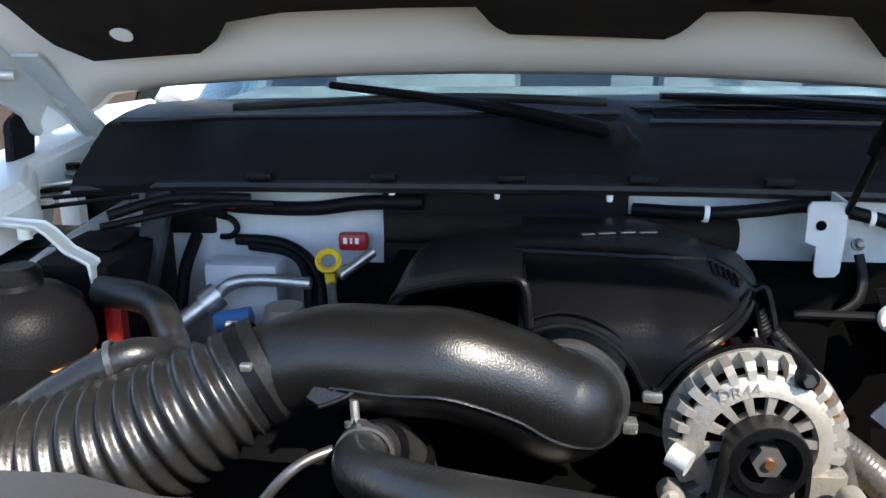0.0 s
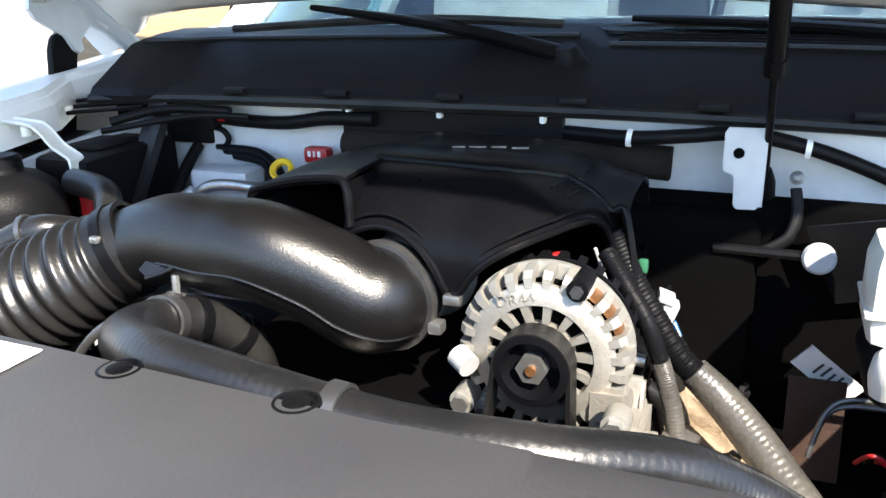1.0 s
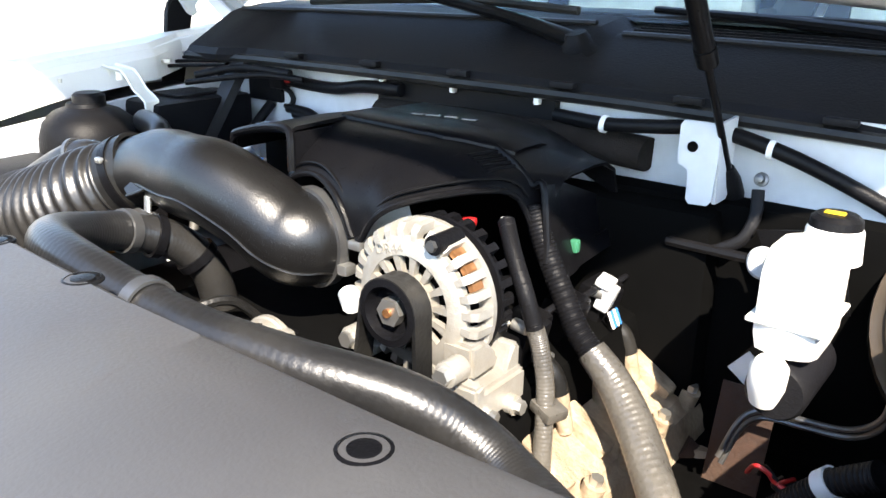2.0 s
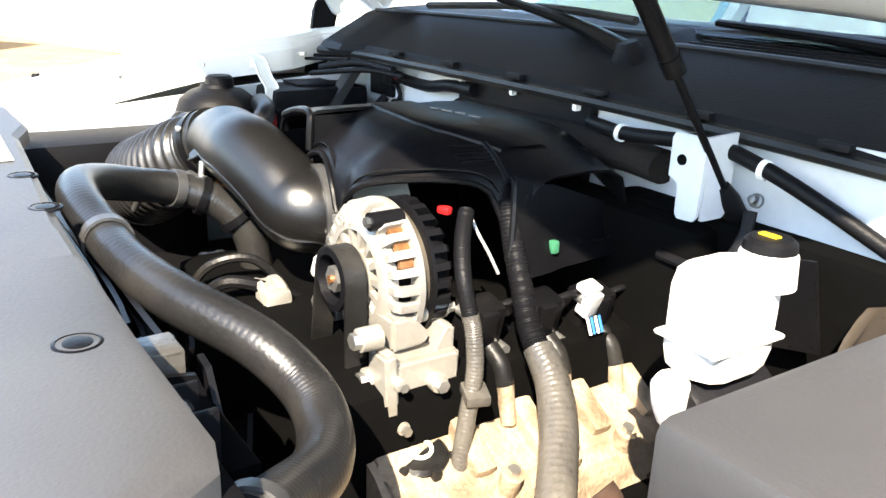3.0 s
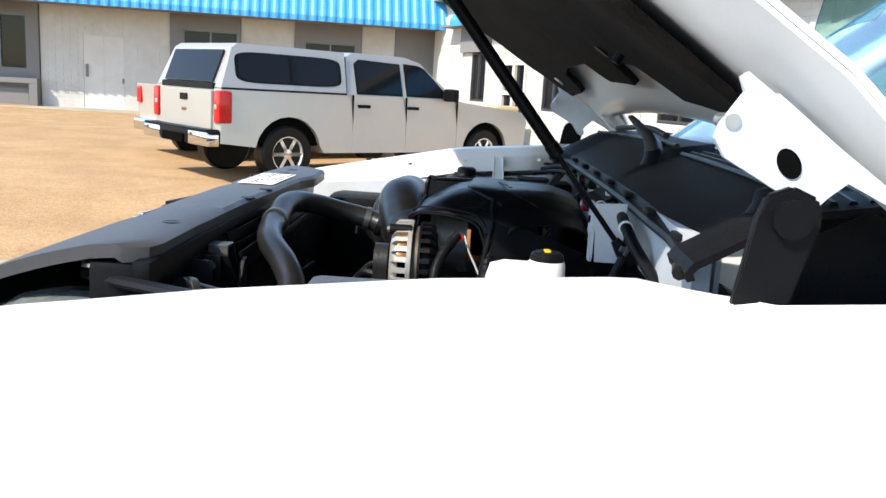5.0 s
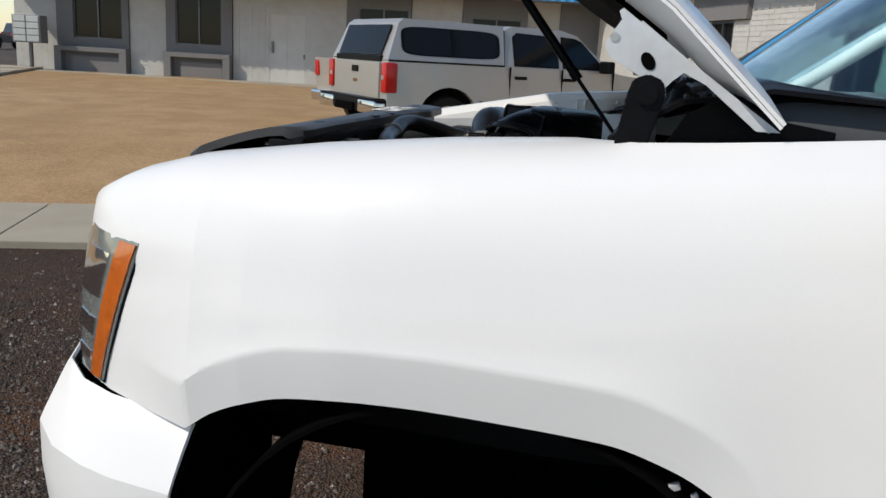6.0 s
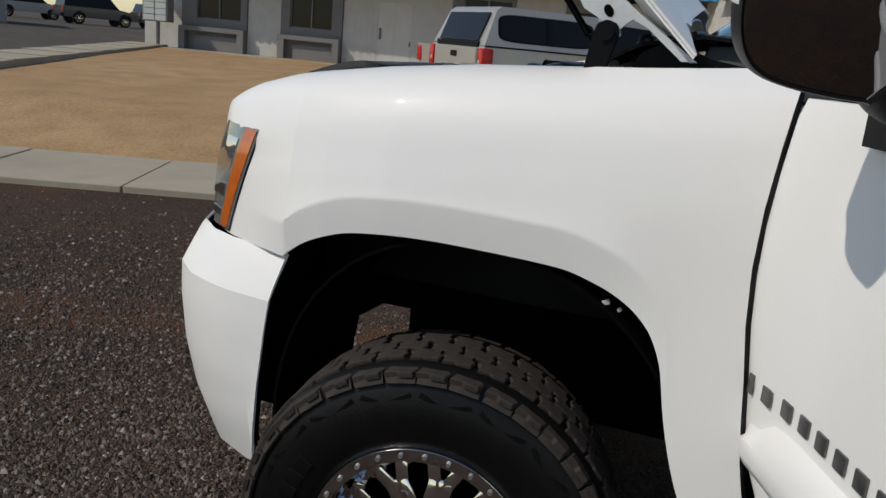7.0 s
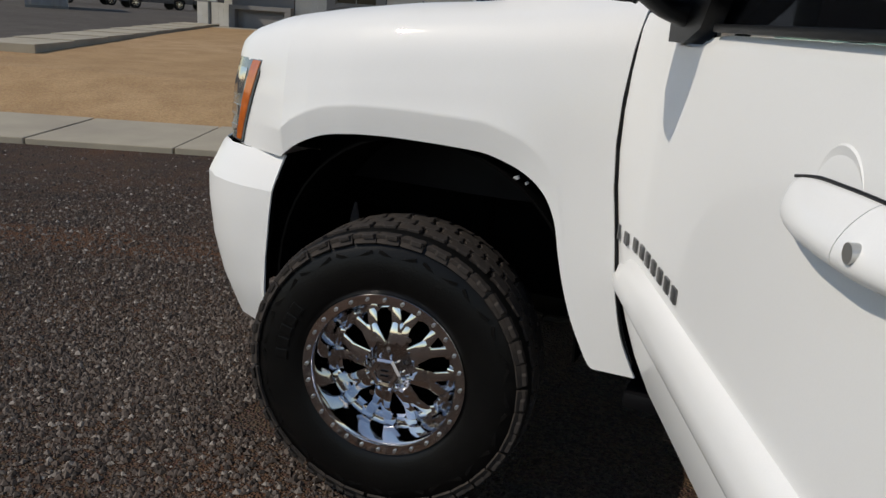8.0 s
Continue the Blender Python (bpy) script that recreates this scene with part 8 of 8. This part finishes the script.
def off_road_wheel(side):
    st = radians(8)
    ax = Vector((side * math.cos(st), side * math.sin(st), 0))
    fwd = Vector((-ax.y, ax.x, 0)) * (-1 if side > 0 else 1)
    o = Vector((side * 0.955, 0.03, 0.452))
    R, W, rim = 0.452, 0.30, 0.256
    bm = B()
    lathe(bm, o, ax, [(-W / 2 + 0.02, rim - 0.01), (-W / 2, rim + 0.04), (-W / 2 - 0.005, R - 0.09), (-W / 2 + 0.015, R - 0.03), (-W / 2 + 0.035, R - 0.0085), (W / 2 - 0.035, R - 0.0085), (W / 2 - 0.012, R - 0.03), (W / 2 + 0.008, R - 0.075), (W / 2 + 0.012, R - 0.12), (W / 2 + 0.006, rim + 0.03), (W / 2 - 0.004, rim + 0.006), (W / 2 - 0.02, rim - 0.01)], 72, caps=False)
    wheel = sp("wheel", bm, TYRE, "large off-road tyre on a chrome wheel", sharp=50)
    bm = B()
    r = random.Random(2)
    N = 36
    blocks, lugs, ridges, bolts = {0.066: [], 0.056: [], 0.052: []}, [], [], []
    for k in range(N):
        for j, (off, wd, ln) in enumerate(((-0.118, 0.066, 0.94), (-0.056, 0.056, 0.95), (0.0, 0.052, 0.95), (0.056, 0.056, 0.95), (0.118, 0.066, 0.94))):
            a = 2 * math.pi * (k + (0.5 if j % 2 else 0) + r.uniform(-0.05, 0.05)) / N
            up_ = Vector((0, 0, 1)) * math.sin(a) + fwd * math.cos(a)
            tg = Vector((0, 0, 1)) * math.cos(a) - fwd * math.sin(a)
            drop = 0.012 if j in (0, 4) else 0.0
            lean = (-0.35, 0.3, -0.15, 0.3, -0.35)[j]
            mm = basis(o + ax * off + up_ * (R - 0.006 - drop), (ax + tg * lean * 0.5).normalized(), tg, up_)
            L = 2 * math.pi * R / N * ln
            if side > 0:
                blocks[wd].append(mm)
            else:
                box(bm, (0, 0, 0), (wd, L, 0.016), m=mm)
            if j in (0, 4):
                s2 = 1 if j == 4 else -1
                mm2 = basis(o + ax * (s2 * 0.142) + up_ * (R - 0.028), (ax * 0.55 * s2 + up_ * -0.8).normalized(), tg, (ax * 0.8 * s2 + up_ * 0.55).normalized())
                if side > 0:
                    lugs.append(mm2)
                else:
                    box(bm, (0, 0, 0), (0.030, L * 0.8, 0.012), m=mm2)
    if side > 0:
        bm.free()
        for wd, places in blocks.items():
            pieces("tread_block", None, places, TREAD, wheel, "", lambda q, wd=wd: tread_shape(q, wd, 2 * math.pi * R / N * (0.94 if wd == 0.066 else 0.95)))
        pieces("shoulder_lug", (0.030, 2 * math.pi * R / N * 0.84, 0.008), lugs, TREAD, wheel)
    else:
        part("tread", bm, TREAD, wheel, "dusty chunky tread", kind="stuff")
    bm = B()
    for k in range(N):  # sidewall grip ridges
        a = 2 * math.pi * k / N
        up_ = Vector((0, 0, 1)) * math.sin(a) + fwd * math.cos(a)
        tg = Vector((0, 0, 1)) * math.cos(a) - fwd * math.sin(a)
        mm = basis(o + ax * (W / 2 + 0.006) + up_ * (R - 0.072), up_, tg, ax)
        ridges.append(mm @ Matrix.Rotation(radians(25 if k % 2 else -20), 4, "Z"))
    bm.free()
    pieces("sidewall_ridge", (0.010, 0.050, 0.004), ridges, TYRE, wheel)
    for k in range(5):  # raised lettering bars
        a = radians(4 + 7 * k)
        up_ = fwd * math.cos(a) + Vector((0, 0, 1)) * math.sin(a)
        tg = up_.cross(ax)
        mm = basis(o + ax * (W / 2 + 0.011) + up_ * (R - 0.125), up_, tg, ax)
        box(bm := B(), (0, 0, 0), (0.04, 0.03, 0.004), bev=0.003, m=mm)
        sp("raised_bar", bm, TYRE, "raised bar on the sidewall", False, wheel)
    # rim: lip ring, barrel, spokes
    bm = B()
    lathe(bm, o, ax, [(-0.08, 0.190), (0.01, 0.197), (0.035, 0.202), (0.055, 0.212), (0.09, 0.218), (W / 2 - 0.022, 0.224), (W / 2 - 0.006, 0.226), (W / 2 + 0.002, 0.230), (W / 2 + 0.003, rim + 0.002), (W / 2 - 0.002, rim + 0.006), (W / 2 - 0.02, rim + 0.004)], 72, caps=False)
    rimo = sp("rim", bm, CHROME, "chrome wheel with split spokes", sharp=45, parent=wheel)
    bm = B()
    for k in range(28):
        a = 2 * math.pi * k / 28
        d_ = Vector((0, 0, 1)) * math.sin(a) + fwd * math.cos(a)
        bolts.append(basis(o + d_ * (rim - 0.012) + ax * (W / 2 + 0.005), d_, ax.cross(d_), ax))
    bm.free()
    pieces("rim_bolt", None, bolts, STEEL, wheel, "", lambda q: cyl(q, (0, 0, -0.003), (0, 0, 0.004), 0.0055, seg=6))
    for k in range(8):
        bm = B()
        a = 2 * math.pi * k / 8 + 0.2
        for da0, da1, h0, h1, wd in ((0.0, 0.0, 0.06, 0.140, 0.062), (0.05, 0.19, 0.115, 0.196, 0.033), (-0.05, -0.19, 0.115, 0.196, 0.033), (0.14, 0.26, 0.186, 0.192, 0.034), (-0.14, -0.26, 0.186, 0.192, 0.034)):
            d0_ = Vector((0, 0, 1)) * math.sin(a + da0) + fwd * math.cos(a + da0)
            d1_ = Vector((0, 0, 1)) * math.sin(a + da1) + fwd * math.cos(a + da1)
            p0, p1 = o + d0_ * h0 + ax * (0.062 - 0.16 * (h0 - 0.06)), o + d1_ * h1 + ax * (0.062 - 0.16 * (h1 - 0.06))
            x_ = (p1 - p0).normalized()
            y_ = ax.cross(x_).normalized()
            z_ = x_.cross(y_)
            box(bm, (0, 0, 0), ((p1 - p0).length + 0.016, wd, 0.036), bev=0.008, m=basis((p0 + p1) / 2, x_, y_, z_))
        sp("spoke", bm, CHROME, "", True, wheel, 30)
    lathe(bm := B(), o, ax, [(0.005, 0.174), (0.036, 0.176), (0.042, 0.184), (0.040, 0.194), (0.030, 0.203), (0.005, 0.20)], 56, caps=False)
    sp("spoke_ring", bm, CHROME, "", True, wheel, 40)
    bm = B()
    lathe(bm, o, ax, [(0.03, 0.098), (0.066, 0.098), (0.074, 0.092), (0.126, 0.052), (0.132, 0.044), (0.130, 0.034), (0.124, 0.030), (0.124, 0.001)], 6)
    hub = sp("hub_cap", bm, CHROME, "chrome centre cap", True, wheel, 12)
    u6, v6 = frame_of(ax)
    for k in range(6):
        a = math.pi / 6 + math.pi * k / 3
        d_ = u6 * math.cos(a) + v6 * math.sin(a)
        slope = (ax * 0.052 - d_ * 0.0346).normalized()
        side_ = ax.cross(d_)
        mh = basis(o + d_ * 0.0625 + ax * 0.1005, slope, side_, slope.cross(side_))
        for y in (-0.017, 0.017):  # two raised fins on each face, a socket bolt between them
            box(bm := B(), (0.0, y, 0.0), (0.050, 0.008, 0.016), bev=0.003, m=mh)
            sp("hub_fin", bm, CHROME, "", True, wheel, 30)
        cyl(bm := B(), mh @ Vector((-0.006, 0, -0.004)), mh @ Vector((-0.006, 0, 0.006 if slope.cross(side_).dot(d_) > 0 else -0.006)), 0.006, seg=10)
        sp("hub_bolt", bm, DARKSTEEL, "", True, wheel, 30)
        a = 2 * math.pi * k / 6
        d_ = u6 * math.cos(a) + v6 * math.sin(a)
        cyl(bm := B(), o + d_ * 0.112 + ax * 0.05, o + d_ * 0.112 + ax * 0.074, 0.009, seg=8)
        sp("lug_nut", bm, CHROME, "", True, wheel, 30)
    for i in range(2):
        box(bm := B(), (0, 0.008 - 0.016 * i, 0), (0.026, 0.006, 0.003), m=basis(o + ax * 0.1255, fwd, (0, 0, 1), ax))
        sp("logo_bar", bm, BLACK, "", False, wheel)
    # disc near-black: shade seen through the spoke openings is in its colour
    lathe(bm := B(), o, ax, [(-0.06, 0.05), (-0.06, 0.185), (-0.04, 0.185), (-0.04, 0.05)], 40)
    sp("brake_disc", bm, DARK, "", True, wheel)
    return wheel


for side in (1, -1):
    off_road_wheel(side)
for side in (1, -1):
    o = Vector((side * 0.845, 3.32, 0.455))
    lathe(bm := B(), o, (side, 0, 0), [(-0.14, 0.25), (-0.15, 0.41), (-0.11, 0.455), (0.11, 0.455), (0.15, 0.41), (0.145, 0.26)], 48)
    rw = sp("wheel", bm, TYRE, "large off-road tyre on a chrome wheel")
    lathe(bm := B(), o, (side, 0, 0), [(0.10, 0.2), (0.15, 0.255), (0.152, 0.23), (0.12, 0.2), (0.13, 0.06), (0.15, 0.001)], 40)
    sp("rim", bm, CHROME, parent=rw)


# black mouldings at the front corner of the bay, latch parts ahead of the radiator cover
lathe(bm := B(), (0.47, -0.52, 1.30), (0, 0, 1), [(0, 0.13), (0.06, 0.135), (0.10, 0.115), (0.13, 0.06), (0.137, 0.01)], 36)
sp("lamp_bowl", bm, LENS, "dusty grey-green back of the headlamp bowl")
tube(bm := B(), [(0.455, -0.50, 1.455), (0.50, -0.46, 1.462), (0.55, -0.40, 1.468), (0.60, -0.31, 1.472), (0.63, -0.22, 1.478)], 0.014, seg=8, flat=0.55)
sp("support_bar", bm, DUSTY, "grey-black support bar beside the headlamp")
lathe(bm := B(), (0.462, -0.492, 1.468), (0, 0, 1), [(0, 0.016), (0.005, 0.015), (0.008, 0.009)], 18)
sp("screw", bm, STEEL)
box(bm := B(), (-0.06, -0.60, 1.425), (0.30, 0.12, 0.03), bev=0.008)
latch = sp("hood_latch", bm, BLACK, "black hood latch ahead of the radiator cover")
for x, y, w in ((-0.15, -0.585, 0.11), (-0.20, -0.60, 0.10)):
    box(bm := B(), (x, y, 1.462), (w, 0.016, 0.01), rot=(0, 0, -12), bev=0.003)
    sp("latch_rail", bm, DUSTY, parent=latch)
for x, y in ((-0.02, -0.60), (0.03, -0.59)):
    box(bm := B(), (x, y, 1.462), (0.05, 0.012, 0.008), rot=(0, 0, -20), bev=0.002)
    sp("latch_plate", bm, STEEL, parent=latch)
for x, y in ((-0.08, -0.575), (-0.06, -0.555), (0.05, -0.57)):
    cyl(bm := B(), (x, y, 1.45), (x, y, 1.466), 0.007, seg=8)
    sp("bolt", bm, STEEL, parent=latch)
# clamp on the hose beside the coolant tank, steel strips and pads at the passenger corner
lathe(bm := B(), (-0.462, -0.117, 1.482), (0.9, 0.25, 0.2), [(0, 0.017), (0, 0.0195), (0.006, 0.0195), (0.006, 0.017)], 22, caps=False)
sp("hose_clamp", bm, DARKSTEEL)
for i in range(3):
    tube(bm := B(), [(-0.82, 0.20 + 0.03 * i, 1.535 + 0.006 * i), (-0.70, 0.22 + 0.03 * i, 1.548 + 0.006 * i), (-0.60, 0.25 + 0.025 * i, 1.555 + 0.004 * i)], 0.0055, seg=8, flat=0.6)
    sp("wiring_loom", bm, BLACK, "black wiring loom along the fender")
for x, z in ((-0.58, 1.578), (-0.66, 1.577), (-0.74, 1.574)):
    cyl(bm := B(), (x, 0.300 - 0.23 * (x + 0.56), z), (x, 0.300 - 0.23 * (x + 0.56), z + 0.008), 0.010, seg=10)
    sp("rubber_plug", bm, BLACK)
